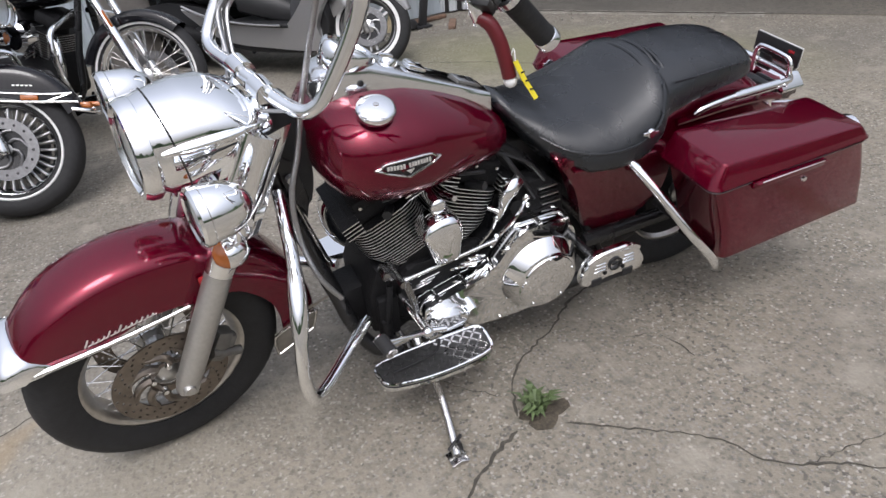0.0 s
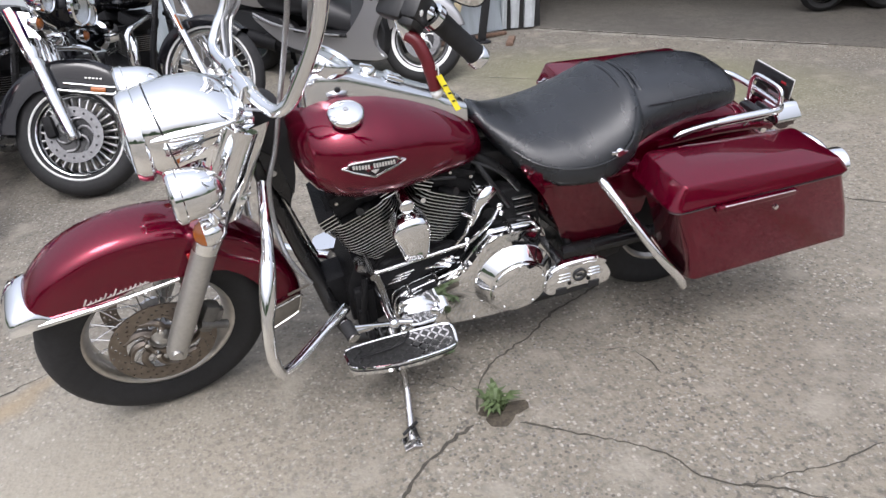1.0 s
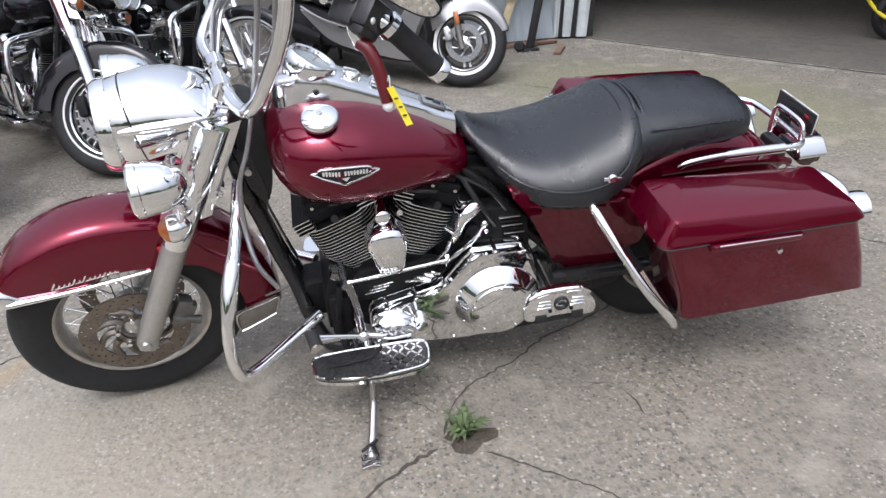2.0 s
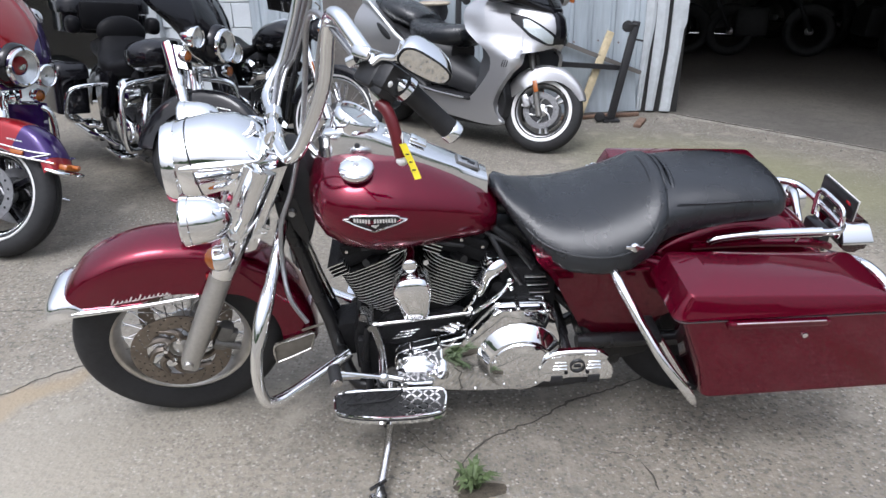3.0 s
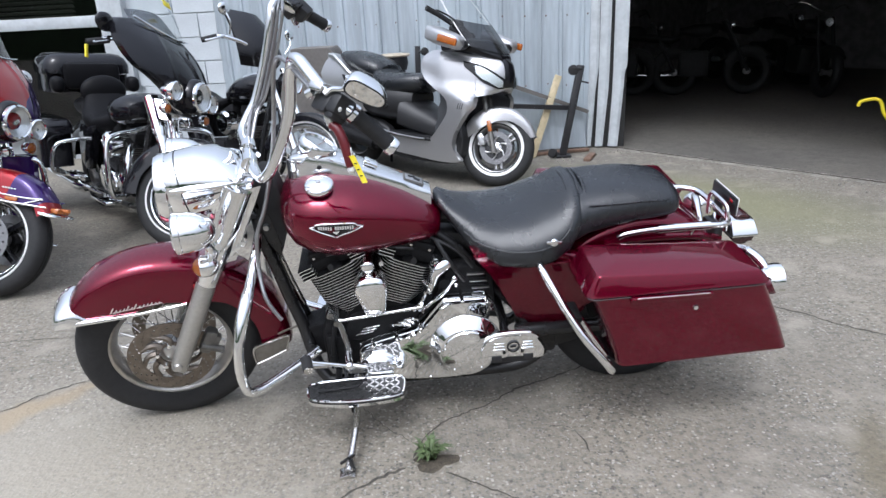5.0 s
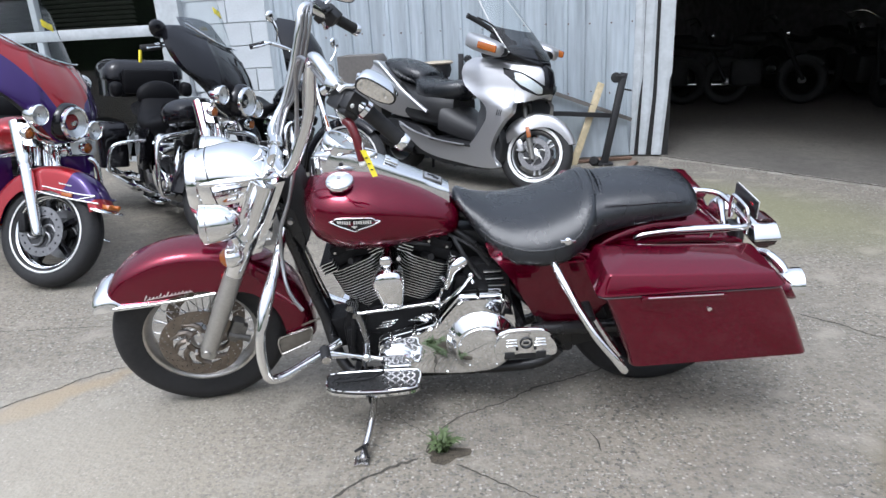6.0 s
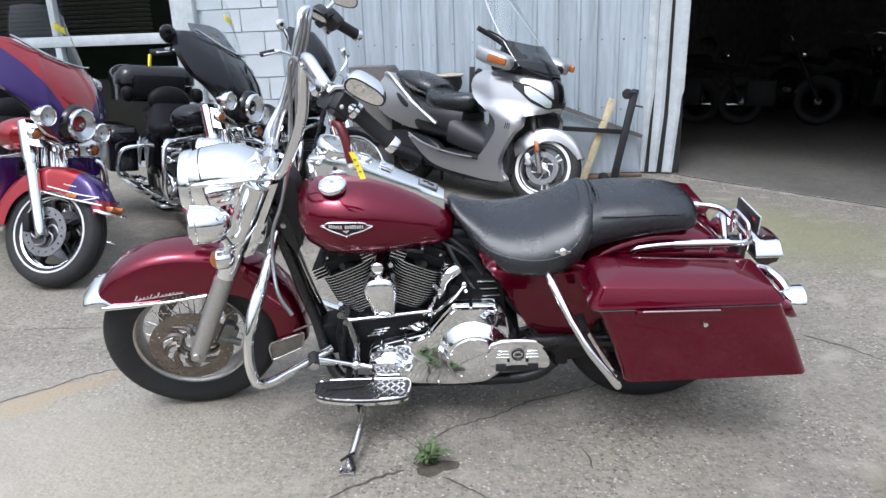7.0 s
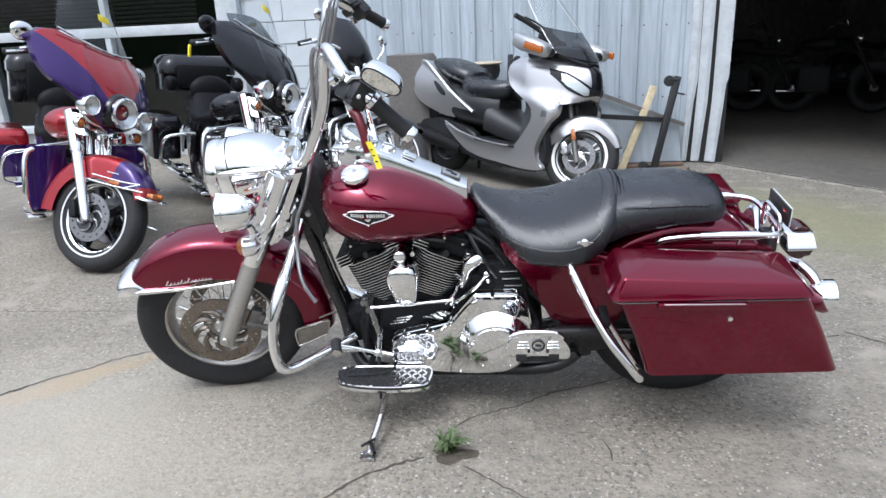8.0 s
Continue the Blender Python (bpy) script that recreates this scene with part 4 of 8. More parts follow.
for side in (-1, 1):
    def S(x, y, z):
        return (x, side * y, z)
    part("riser", steered(joined(rod(S(0.325, 0.055, 0.93), S(0.352, 0.055, 1.0), 0.022, 16), rod(S(0.35, 0.03, 1.006), S(0.35, 0.082, 1.006), 0.026, 16))), CHROME, handlebar)
    g0, g1 = (Vector(S(0.642, 0.498, 1.295)), Vector(S(0.718, 0.512, 1.214))) if side < 0 else (Vector((0.612, 0.490, 1.308)), Vector((0.668, 0.522, 1.262)))
    gd = (g1 - g0).normalized()
    grip = part("grip", steered(lathe([(0, -0.004), (0.022, -0.004), (0.0235, 0.0), (0.0205, 0.006), (0.0205, 0.10), (0.0215, 0.103), (0.0215, 0.109), (0, 0.109)], g0, gd, 22)), RUBBER, bike, "black rubber grip")
    part("end_cap", steered(lathe([(0.0215, 0.0), (0.023, 0.002), (0.023, 0.018), (0.019, 0.022), (0, 0.023)], g0 + gd * 0.108, gd, 22)), CHROME, grip)
    part("collar", steered(lathe([(0.018, -0.02), (0.025, -0.018), (0.026, -0.006), (0.022, -0.002), (0.018, 0)], g0, gd, 22)), CHROME, grip)
    ctl = part("switch_housing", steered(joined(block(S(0.605, 0.474, 1.318), (0.066, 0.058, 0.055), 0.01, (0, 43, side * -30)),
                                                block(S(0.578, 0.455, 1.330), (0.034, 0.056, 0.068), 0.008, (0, 43, side * -30)),
                                                block(S(0.592, 0.488, 1.300), (0.05, 0.036, 0.03), 0.008, (0, 43, side * -30)))), PLASTIC, bike)
    part("switch_button", steered(ball(S(0.600, 0.505, 1.322), (0.008, 0.008, 0.008), 10, 6)), WHITE, ctl)
    part("master_cylinder", steered(joined(block(S(0.572, 0.445, 1.358), (0.055, 0.045, 0.026), 0.007, (0, 30, side * -38)), rod(S(0.55, 0.44, 1.35), S(0.535, 0.43, 1.34), 0.012, 10))), BLACK if side > 0 else CHROME, ctl)
    part("lever", steered(tube([S(0.572, 0.465, 1.318), S(0.576, 0.482, 1.296), S(0.584, 0.492, 1.268)], 0.011, 10, 4, radii=[0.009, 0.013, 0.012])), CHROME, ctl)
    # Mirror: glass towards the rider, shell arching behind it
    normal = Vector((0.20, side * 0.93 * -1, 0.0)) if side > 0 else Vector((-0.16, -0.90, -0.38))
    back = -normal.normalized()
    long_axis = Vector((1, 0, -0.72 if side < 0 else -0.40))
    long_axis = (long_axis - back * long_axis.dot(back)).normalized()
    third = back.cross(long_axis)
    mc = Vector((0.755, -0.50, 1.325)) if side < 0 else STEER @ Vector((0.656, 0.536, 1.377))
    mm = Matrix(((long_axis.x, third.x, back.x, mc.x), (long_axis.y, third.y, back.y, mc.y), (long_axis.z, third.z, back.z, mc.z), (0, 0, 0, 1)))
    mo = [(0.053 * math.copysign(abs(math.cos(a)) ** 0.7, math.cos(a)), 0.025 * math.copysign(abs(math.sin(a)) ** 0.75, math.sin(a)) * (1.0 - 0.15 * math.cos(a))) for a in np.linspace(0, 2 * math.pi, 32, endpoint=False)]
    mir = part("mirror", moved(loft([[(u * k - 0.006 * (1 - k), w * k + 0.012 * (1 - k), h) for u, w in mo] for k, h in ((0.15, 0.052), (0.45, 0.050), (0.72, 0.043), (0.9, 0.030), (1.0, 0.010), (1.03, -0.006), (1.0, -0.010), (0.95, -0.009))]), mm), CHROME, bike, "chrome teardrop mirror")
    part("mirror_glass", moved(loft([[(u * k, w * k, h) for u, w in mo] for k, h in ((0.95, -0.0085), (0.93, -0.0105), (0.3, -0.0105))]), mm), MIRROR, mir)
    part("mirror_gasket", moved(tube([(u * 0.985, w * 0.985, -0.0095) for u, w in mo], 0.0022, 6, 1, True), mm), RUBBER, mir)
    foot_ = STEER @ Vector(S(0.574, 0.473, 1.350))
    part("mirror_stem", tube([foot_, foot_ + Vector((0.02, 0, 0.012)), (foot_ + mc) / 2 + Vector((0, 0, 0.012)), mc + back * 0.02 - long_axis * 0.05], 0.0075, 10, 5), CHROME, mir)
# Brake and throttle lines run down the far bar; the clutch cable arches over the near one
for k, (dx, dy, end) in enumerate(((0.022, -0.014, (0.34, 0.09, 0.96)), (0.031, -0.030, (0.345, 0.07, 0.955)), (0.026, 0.014, (0.335, 0.11, 0.96)), (0.006, -0.032, (0.335, 0.05, 0.955)))):
    line = [(0.577, 0.455, 1.335), (0.545, 0.385, 1.385)] + [(x + dx * (1 + 0.12 * math.sin(2.1 * k + 9 * z)), y + dy, z + 0.01) for x, y, z in far_line[7:2:-1]] + [end]
    part("control_cable", steered(tube(line, 0.0052, 8, 7)), CABLE, handlebar)
part("control_cable", steered(tube([(0.556, -0.418, 1.348), (0.534, -0.345, 1.374), (0.500, -0.285, 1.362), (0.480, -0.252, 1.28), (0.462, -0.238, 1.18), (0.400, -0.215, 1.035), (0.366, -0.17, 1.010), (0.33, -0.10, 0.985)], 0.0045, 8, 7)), CABLE, handlebar)
part("clutch_cable", steered(tube([(0.592, -0.468, 1.296), (0.566, -0.425, 1.318), (0.528, -0.33, 1.352), (0.497, -0.245, 1.374), (0.477, -0.199, 1.362), (0.464, -0.178, 1.315), (0.452, -0.158, 1.22), (0.432, -0.128, 1.09), (0.405, -0.122, 0.98), (0.372, -0.142, 0.88), (0.335, -0.165, 0.80), (0.322, -0.20, 0.70), (0.328, -0.26, 0.62), (0.365, -0.295, 0.55)], 0.0068, 10, 7)), CABLE, bike, "braided steel clutch cable")
part("lever_lock", steered(tube([(0.580, -0.490, 1.278), (0.592, -0.505, 1.270), (0.601, -0.522, 1.245), (0.607, -0.536, 1.212), (0.611, -0.545, 1.185)], 0.0125, 12, 5)), RED_GRIP, bike, "dark red plastic lever lock")
part("lock_cap", steered(ball((0.612, -0.547, 1.178), (0.012, 0.012, 0.012), 12, 8)), WHITE, bike)

# Fuel tank
TANK = ((0.432, 0.05, 0.868, 0.80), (0.44, 0.105, 0.89, 0.775), (0.455, 0.148, 0.912, 0.745), (0.48, 0.186, 0.934, 0.715), (0.53, 0.214, 0.952, 0.688), (0.60, 0.224, 0.953, 0.674),
        (0.68, 0.216, 0.938, 0.672), (0.76, 0.194, 0.908, 0.678), (0.84, 0.166, 0.868, 0.684), (0.91, 0.130, 0.822, 0.688), (0.945, 0.096, 0.79, 0.698), (0.958, 0.04, 0.765, 0.73))


def tank_at(x):
    xs = [t[0] for t in TANK]
    return [float(np.interp(x, xs, [t[k] for t in TANK])) for k in (1, 2, 3)]


def tank_y(x, z):
    hw, zt, zb = tank_at(x)
    zc = zb + 0.52 * (zt - zb)
    v = (z - zc) / ((zt - zc) if z > zc else (zc - zb))
    return -hw * max(0.0, 1 - abs(v) ** 2.5) ** (1 / 2.5)


tank_rings = []
for x in np.concatenate([np.linspace(0.432, 0.48, 7), np.linspace(0.50, 0.93, 18), np.linspace(0.938, 0.958, 4)]):
    hw, zt, zb = tank_at(x)
    zc = zb + 0.52 * (zt - zb)
    tank_rings.append([(x, y, zc + z) for y, z in oval(hw, zt - zc, zc - zb, 2.5, 44)])
tank = part("fuel_tank", loft(tank_rings), RED, bike, "glossy deep red teardrop fuel tank")
for side in (-1, 1):
    def on_tank(pts, out):
        return [(x, -side * (tank_y(x, z) - out), z) for x, z in pts]
    # Emblem: a stepped lozenge with a silver rim, a dark field and a silver bar in place of lettering
    rimline = [(0.538, 0.8364), (0.552, 0.8394), (0.562, 0.8468), (0.618, 0.8475), (0.672, 0.8424), (0.684, 0.8342), (0.700, 0.8290), (0.684, 0.8231), (0.672, 0.8179), (0.632, 0.8076), (0.618, 0.8024), (0.604, 0.8083), (0.566, 0.8231), (0.552, 0.8313)]
    field = bmesh.new()
    inner = [(0.555, 0.8364), (0.566, 0.8438), (0.618, 0.8446), (0.669, 0.8394), (0.680, 0.8305), (0.668, 0.8202), (0.632, 0.8113), (0.618, 0.8068), (0.604, 0.8113), (0.568, 0.8261)]
    a = [field.verts.new(q) for q in on_tank(inner, 0.0035)]
    b = [field.verts.new(q) for q in on_tank(inner, -0.004)]
    field.faces.new(a)
    field.faces.new(b[::-1])
    for i in range(len(a)):
        field.faces.new((a[i], b[i], b[(i + 1) % len(b)], a[(i + 1) % len(a)]))
    emblem = part("tank_emblem", field, BLACK, tank, "black and silver metal emblem")
    part("emblem_rim", tube(on_tank(rimline, 0.004), 0.0028, 8, 3, True), CHROME, emblem)
    for k in range(15):
        x = 0.5665 + 0.00735 * k
        if k == 6:
            continue
        hgt, wid = (0.0052, 0.0024) if k % 3 else (0.0046, 0.0028)
        z = 0.8358 - 0.055 * (x - 0.569)
        part("emblem_bar", joined(*[loft([on_tank([(x + u, z + v)], o)[0] for u, v in ((-wid, -hgt), (wid, -hgt), (wid, hgt), (-wid, hgt))] for o in (0.003, 0.0062))]), SILVER_PRINT, emblem)
    part("emblem_drop", joined(*[loft([on_tank([(0.618 + u, 0.818 + 0.7 * v)], o)[0] for u, v in ((0, -0.008), (0.010, 0.005), (-0.010, 0.005))] for o in (0.003, 0.006))]), SILVER_PRINT, emblem)
    cap_c = Vector((0.576, side * 0.150, 0.944))
    cap_ax = Vector((0.0, side * 0.28, 1.0)).normalized()
    cap = part("fuel_cap", lathe([(0, 0.0175), (0.012, 0.0172), (0.026, 0.0155), (0.038, 0.0125), (0.0435, 0.009), (0.0455, 0.005), (0.0455, -0.004), (0.042, -0.010)], cap_c, cap_ax, 36), CHROME, tank, "polished chrome fuel cap")
    part("cap_boss", lathe([(0.007, 0.017), (0.006, 0.0195), (0, 0.02)], cap_c, cap_ax, 16), CHROME_WORN, cap)

# Dash console on the tank
con = []
for x, hw, zt, zb in ((0.47, 0.030, 0.985, 0.93), (0.49, 0.052, 1.005, 0.93), (0.54, 0.062, 1.012, 0.935), (0.60, 0.064, 1.004, 0.94), (0.68, 0.060, 0.968, 0.915), (0.76, 0.055, 0.930, 0.885), (0.84, 0.050, 0.893, 0.85), (0.90, 0.046, 0.864, 0.82), (0.925, 0.043, 0.852, 0.80)):
    con.append([(x, -hw * 1.08, zb), (x, -hw * 1.03, zt - 0.016), (x, -hw * 0.94, zt - 0.004), (x, -hw * 0.8, zt), (x, hw * 0.8, zt), (x, hw * 0.94, zt - 0.004), (x, hw * 1.03, zt - 0.016), (x, hw * 1.08, zb)])
console = part("dash_console", loft(con), CHROME_SATIN, bike, "brushed chrome dash console on the tank")
gc, gax = Vector((0.572, 0, 1.018)), Vector((0.60, 0, 1)).normalized()
gauge = part("speedometer", lathe([(0.048, 0.010), (0.052, 0.018), (0.058, 0.020), (0.064, 0.013), (0.065, -0.002), (0.060, -0.03), (0.052, -0.055)], gc, gax, 40), CHROME, console)
part("dial", lathe([(0, 0.0085), (0.050, 0.0085)], gc, gax, 40), DIAL, gauge)
part("gauge_glass", lathe([(0, 0.0165), (0.03, 0.016), (0.052, 0.014)], gc, gax, 40), GLASS, gauge)
part("gauge_needle", rod(gc + gax * 0.0105 + Vector((0.0, -0.005, 0)), gc + gax * 0.0105 + Vector((0.02, 0.038, -0.005)), 0.0013, 6), AMBER, gauge)
part("ignition_switch", joined(lathe([(0, 0.026), (0.016, 0.025), (0.022, 0.018), (0.024, 0.0)], (0.665, 0, 0.965), (0.35, 0, 1), 24), block((0.665, 0, 0.992), (0.036, 0.012, 0.012), 0.004, (0, 20, 0))), CHROME, console)
part("console_badge", block((0.872, 0, 0.8815), (0.07, 0.054, 0.006), 0.002, (0, 23.5, 0)), ALLOY_DULL, console)
part("badge_plate", block((0.872, 0, 0.8835), (0.060, 0.044, 0.006), 0.002, (0, 23.5, 0)), ALLOY, console)
part("badge_mark", joined(block((0.866, 0.006, 0.890), (0.026, 0.012, 0.004), 0.0015, (0, 23.5, 20)), block((0.882, -0.006, 0.883), (0.022, 0.016, 0.004), 0.0015, (0, 23.5, -15))), BLACK, console)
part("console_latch", joined(block((0.735, -0.0, 0.951), (0.05, 0.045, 0.012), 0.005, (0, 25, 0)), block((0.725, 0, 0.962), (0.02, 0.03, 0.01), 0.004, (0, 25, 0))), CHROME, console)
part("console_screw", lathe([(0, 0.071), (0.007, 0.07), (0.009, 0.064)], (0.575, 0, 0.972), (0, -1, 0), 12), BLACK, console)

# Seat
def seat_part(name, rows, label, n=2.05):
    rings = []
    xs = [r[0] for r in rows]
    for x in np.concatenate([np.linspace(xs[0], xs[1], 4)[:-1], np.linspace(xs[1], xs[-2], 26), np.linspace(xs[-2], xs[-1], 5)[1:]]):
        hw, zt, zb, d = [float(np.interp(x, xs, [r[k] for r in rows])) for k in (1, 2, 3, 4)]
        zc = zb + 0.34 * (zt - zb)
        ring = []
        for y, z in oval(hw, zt - zc, zc - zb, n, 40):
            sink = d * max(0.0, 1 - (y / (hw * 0.75)) ** 2) if z > 0 else 0.0
            if z > 0 and name == "rider_seat":
                sink += 0.0045 * math.sin(210 * x + 26 * y) * math.exp(-((x - 1.352) / 0.028) ** 2) * math.exp(-((abs(y) - 0.10) / 0.07) ** 2)
            ring.append((x, y, zc + z - sink))
        rings.append(ring)
    return part(name, loft(rings), LEATHER, seat, label, sharp=60)


seat = part("seat_base", prism(smooth_outline([(1.02, 0.70), (1.10, 0.655), (1.30, 0.64), (1.38, 0.69), (1.68, 0.775), (1.70, 0.79), (1.40, 0.73), (1.15, 0.70)]), -0.12, 0.12, 0.01), PLASTIC, bike, "black leather two-up seat")
seat_part("rider_seat", ((0.935, 0.03, 0.835, 0.80, 0), (0.95, 0.062, 0.840, 0.785, 0), (1.0, 0.118, 0.812, 0.715, 0.0), (1.06, 0.190, 0.792, 0.642, 0.004), (1.13, 0.230, 0.785, 0.606, 0.008), (1.22, 0.246, 0.798, 0.594, 0.012),
                         (1.30, 0.245, 0.826, 0.602, 0.012), (1.36, 0.228, 0.855, 0.642, 0.006), (1.395, 0.198, 0.866, 0.70, 0.0), (1.415, 0.15, 0.856, 0.715, 0), (1.42, 0.10, 0.84, 0.73, 0)), "")
seat_part("pillion_seat", ((1.33, 0.12, 0.79, 0.70, 0), (1.345, 0.185, 0.815, 0.665, 0), (1.39, 0.192, 0.842, 0.672, 0), (1.43, 0.178, 0.848, 0.69, 0), (1.50, 0.170, 0.856, 0.704, 0.004), (1.60, 0.164, 0.855, 0.722, 0.004), (1.675, 0.155, 0.846, 0.726, 0), (1.732, 0.142, 0.834, 0.732, 0), (1.752, 0.118, 0.818, 0.742, 0), (1.758, 0.08, 0.80, 0.755, 0)), "", 2.6)
for side in (-1, 1):
    seam = [(1.02, side * 0.135, 0.745), (1.08, side * 0.201, 0.718), (1.18, side * 0.235, 0.702), (1.28, side * 0.2395, 0.712), (1.345, side * 0.225, 0.755), (1.385, side * 0.165, 0.82)]
    part("seat_piping", tube(seam, 0.0032, 6, 6), LEATHER, seat)
    bc = Vector((1.298, side * 0.2435, 0.733))
    badge = part("seat_badge", lathe([(0, 0.006), (0.010, 0.006), (0.013, 0.003), (0.0135, -0.002)], bc, (0, side, 0), 20), CHROME, seat, "small chrome concho badge")
    part("badge_wing", block(bc, (0.05, 0.006, 0.009), 0.002, (0, 4, 0)), CHROME, badge)
part("seat_piping", tube([(1.43, -0.163, 0.815), (1.52, -0.160, 0.812), (1.62, -0.154, 0.812), (1.70, -0.139, 0.805), (1.745, -0.085, 0.803)], 0.0028, 6, 5), LEATHER, seat)
part("seat_crease", tube([(1.405, -0.135, 0.812), (1.41, -0.07, 0.850), (1.412, 0, 0.860), (1.41, 0.07, 0.850), (1.405, 0.135, 0.812)], 0.006, 8, 4), LEATHER, seat)
for x0, lift, rr in ((1.372, 0.001, 0.007), (1.428, 0.000, 0.008)):
    part("seat_pleat", tube([(x0 - 0.012, -0.165, 0.745), (x0 - 0.004, -0.142, 0.802 + lift), (x0 + 0.002, -0.08, 0.842 + lift), (x0 + 0.004, 0, 0.853 + lift), (x0 + 0.002, 0.08, 0.842 + lift), (x0 - 0.004, 0.142, 0.802 + lift)], rr, 10, 5, radii=[0.003, rr, rr * 0.9, rr * 0.8, rr * 0.9, 0.003]), LEATHER, seat)

# Frame
rail = [(0.345, 0.025, 0.80), (0.357, 0.026, 0.70), (0.382, 0.028, 0.60), (0.409, 0.032, 0.48), (0.442, 0.040, 0.36), (0.468, 0.075, 0.26), (0.505, 0.115, 0.19), (0.57, 0.13, 0.168), (0.90, 0.135, 0.165), (1.20, 0.14, 0.175), (1.30, 0.14, 0.24)]
chassis = part("chassis", joined(tube(rail, 0.022, 12, 5), tube([(x, -y, z) for x, y, z in rail], 0.022, 12, 5), rod((0.33, 0, 0.93), (0.39, 0, 0.76), 0.034, 16),
                                 tube([(0.37, 0, 0.84), (0.6, 0, 0.78), (0.98, 0, 0.74), (1.1, 0, 0.70)], 0.028, 12, 4)), BLACK, bike, "black tubular chassis")
for side in (-1, 1):
    part("seat_rail", tube([(0.90, side * 0.05, 0.73), (1.02, side * 0.08, 0.64), (1.12, side * 0.10, 0.50), (1.21, side * 0.11, 0.40), (1.25, side * 0.12, 0.30)], 0.015, 10, 5), BLACK, chassis)
    part("neck_gusset", prism([(0.335, 0.86), (0.395, 0.81), (0.418, 0.70), (0.405, 0.64), (0.372, 0.72)], side * 0.034, side * 0.056, 0.008), BLACK, chassis)
part("neck_cover", prism(smooth_outline([(0.365, 0.955), (0.400, 0.962), (0.432, 0.92), (0.438, 0.80), (0.43, 0.72), (0.405, 0.66), (0.382, 0.74), (0.360, 0.86)], 3), -0.052, 0.052, 0.012), RUBBER, chassis)
part("neck_lock", lathe([(0, 0.074), (0.009, 0.073), (0.012, 0.060)], (0.378, 0, 0.775), (0, -1, 0), 16), ALLOY, chassis)

# Engine
CRANK = Vector((0.715, 0, 0.375))
engine = part("engine", joined(prism(smooth_outline([(0.58, 0.30), (0.585, 0.40), (0.64, 0.47), (0.715, 0.50), (0.80, 0.47), (0.86, 0.40), (0.87, 0.28), (0.80, 0.22), (0.64, 0.22)]), -0.12, 0.12, 0.015),
                               block((0.98, 0, 0.33), (0.26, 0.26, 0.22), 0.025), prism([(0.83, 0.42), (1.12, 0.47), (1.18, 0.34), (1.12, 0.24), (0.85, 0.24)], -0.13, 0.13, 0.015)), CASTING, bike, "black air-cooled V-twin engine with bright fin edges")


def bright_rim(bm):
    """Gives the edges of a thin plate the second material."""
    bm.normal_update()
    for f in bm.faces:
        f.material_index = 1 if abs(f.normal.z) < 0.5 else 0
    return bm


def fin_plate(u, hx, hy):
    """One cooling fin, its rim machined bright."""
    out = []
    for a in np.linspace(0, 2 * math.pi, 28, endpoint=False):
        c, s = math.cos(a), math.sin(a)
        out.append((hx * math.copysign(abs(c) ** 0.5, c), hy * math.copysign(abs(s) ** 0.5, s)))
    return bright_rim(loft([[(x, y, h) for x, y in out] for h in (u - 0.0012, u + 0.0012)]))


for lean in (-22.5, 22.5):
    m = Matrix.Translation(CRANK) @ Matrix.Rotation(radians(lean), 4, "Y")
    barrel = part("cylinder", moved(lathe([(0, 0.08), (0.062, 0.08), (0.062, 0.30), (0, 0.30)], (0, 0, 0), (0, 0, 1), 28), m), CASTING, engine)
    away = -1 if lean < 0 else 1
    reach = 0.104 if lean < 0 else 0.094
    for k in range(19):
        u = 0.092 + 0.0105 * k
        size = reach - 0.024 + 0.024 * min(k, 8) / 8
        bm = moved(fin_plate(u, size, 0.118 + 0.008 * min(k, 8) / 8), Matrix.Translation((away * (size - 0.078), 0, 0)))
        part("cooling_fin", moved(bm, m), [CASTING, FIN_EDGE], barrel)
    head = part("cylinder_head", moved(block((away * 0.012, 0, 0.31), (0.19, 0.21, 0.05), 0.015), m), CASTING, engine)
    for k in range(4):
        for e in (-1, 1):
            part("head_fin", moved(bright_rim(block((e * 0.09 + away * 0.02, -0.02, 0.290 + 0.012 * k), (0.05, 0.215, 0.0028))), m), [CASTING, FIN_EDGE], head)
    part("rocker_cover", moved(joined(block((0, 0, 0.345), (0.17, 0.215, 0.035), 0.012), block((0, -0.01, 0.368), (0.13, 0.18, 0.02), 0.01)), m), CASTING, head)
    for bx in (-0.065, 0.0, 0.065):
        part("bolt", moved(lathe([(0, 0.116), (0.005, 0.115), (0.0065, 0.105)], (bx, 0, 0.346), (0, -1, 0), 10), m), CHROME_WORN, head)
    part("spark_plug_cap", moved(rod((0, -0.10, 0.285), (0.02 * (1 if lean > 0 else -1), -0.15, 0.31), 0.012, 10), m), PLASTIC, head)
part("plug_lead", tube([(0.57, -0.15, 0.70), (0.62, -0.16, 0.715), (0.70, -0.10, 0.70), (0.80, -0.16, 0.715), (0.85, -0.15, 0.70)], 0.005, 8, 5), PLASTIC, engine)
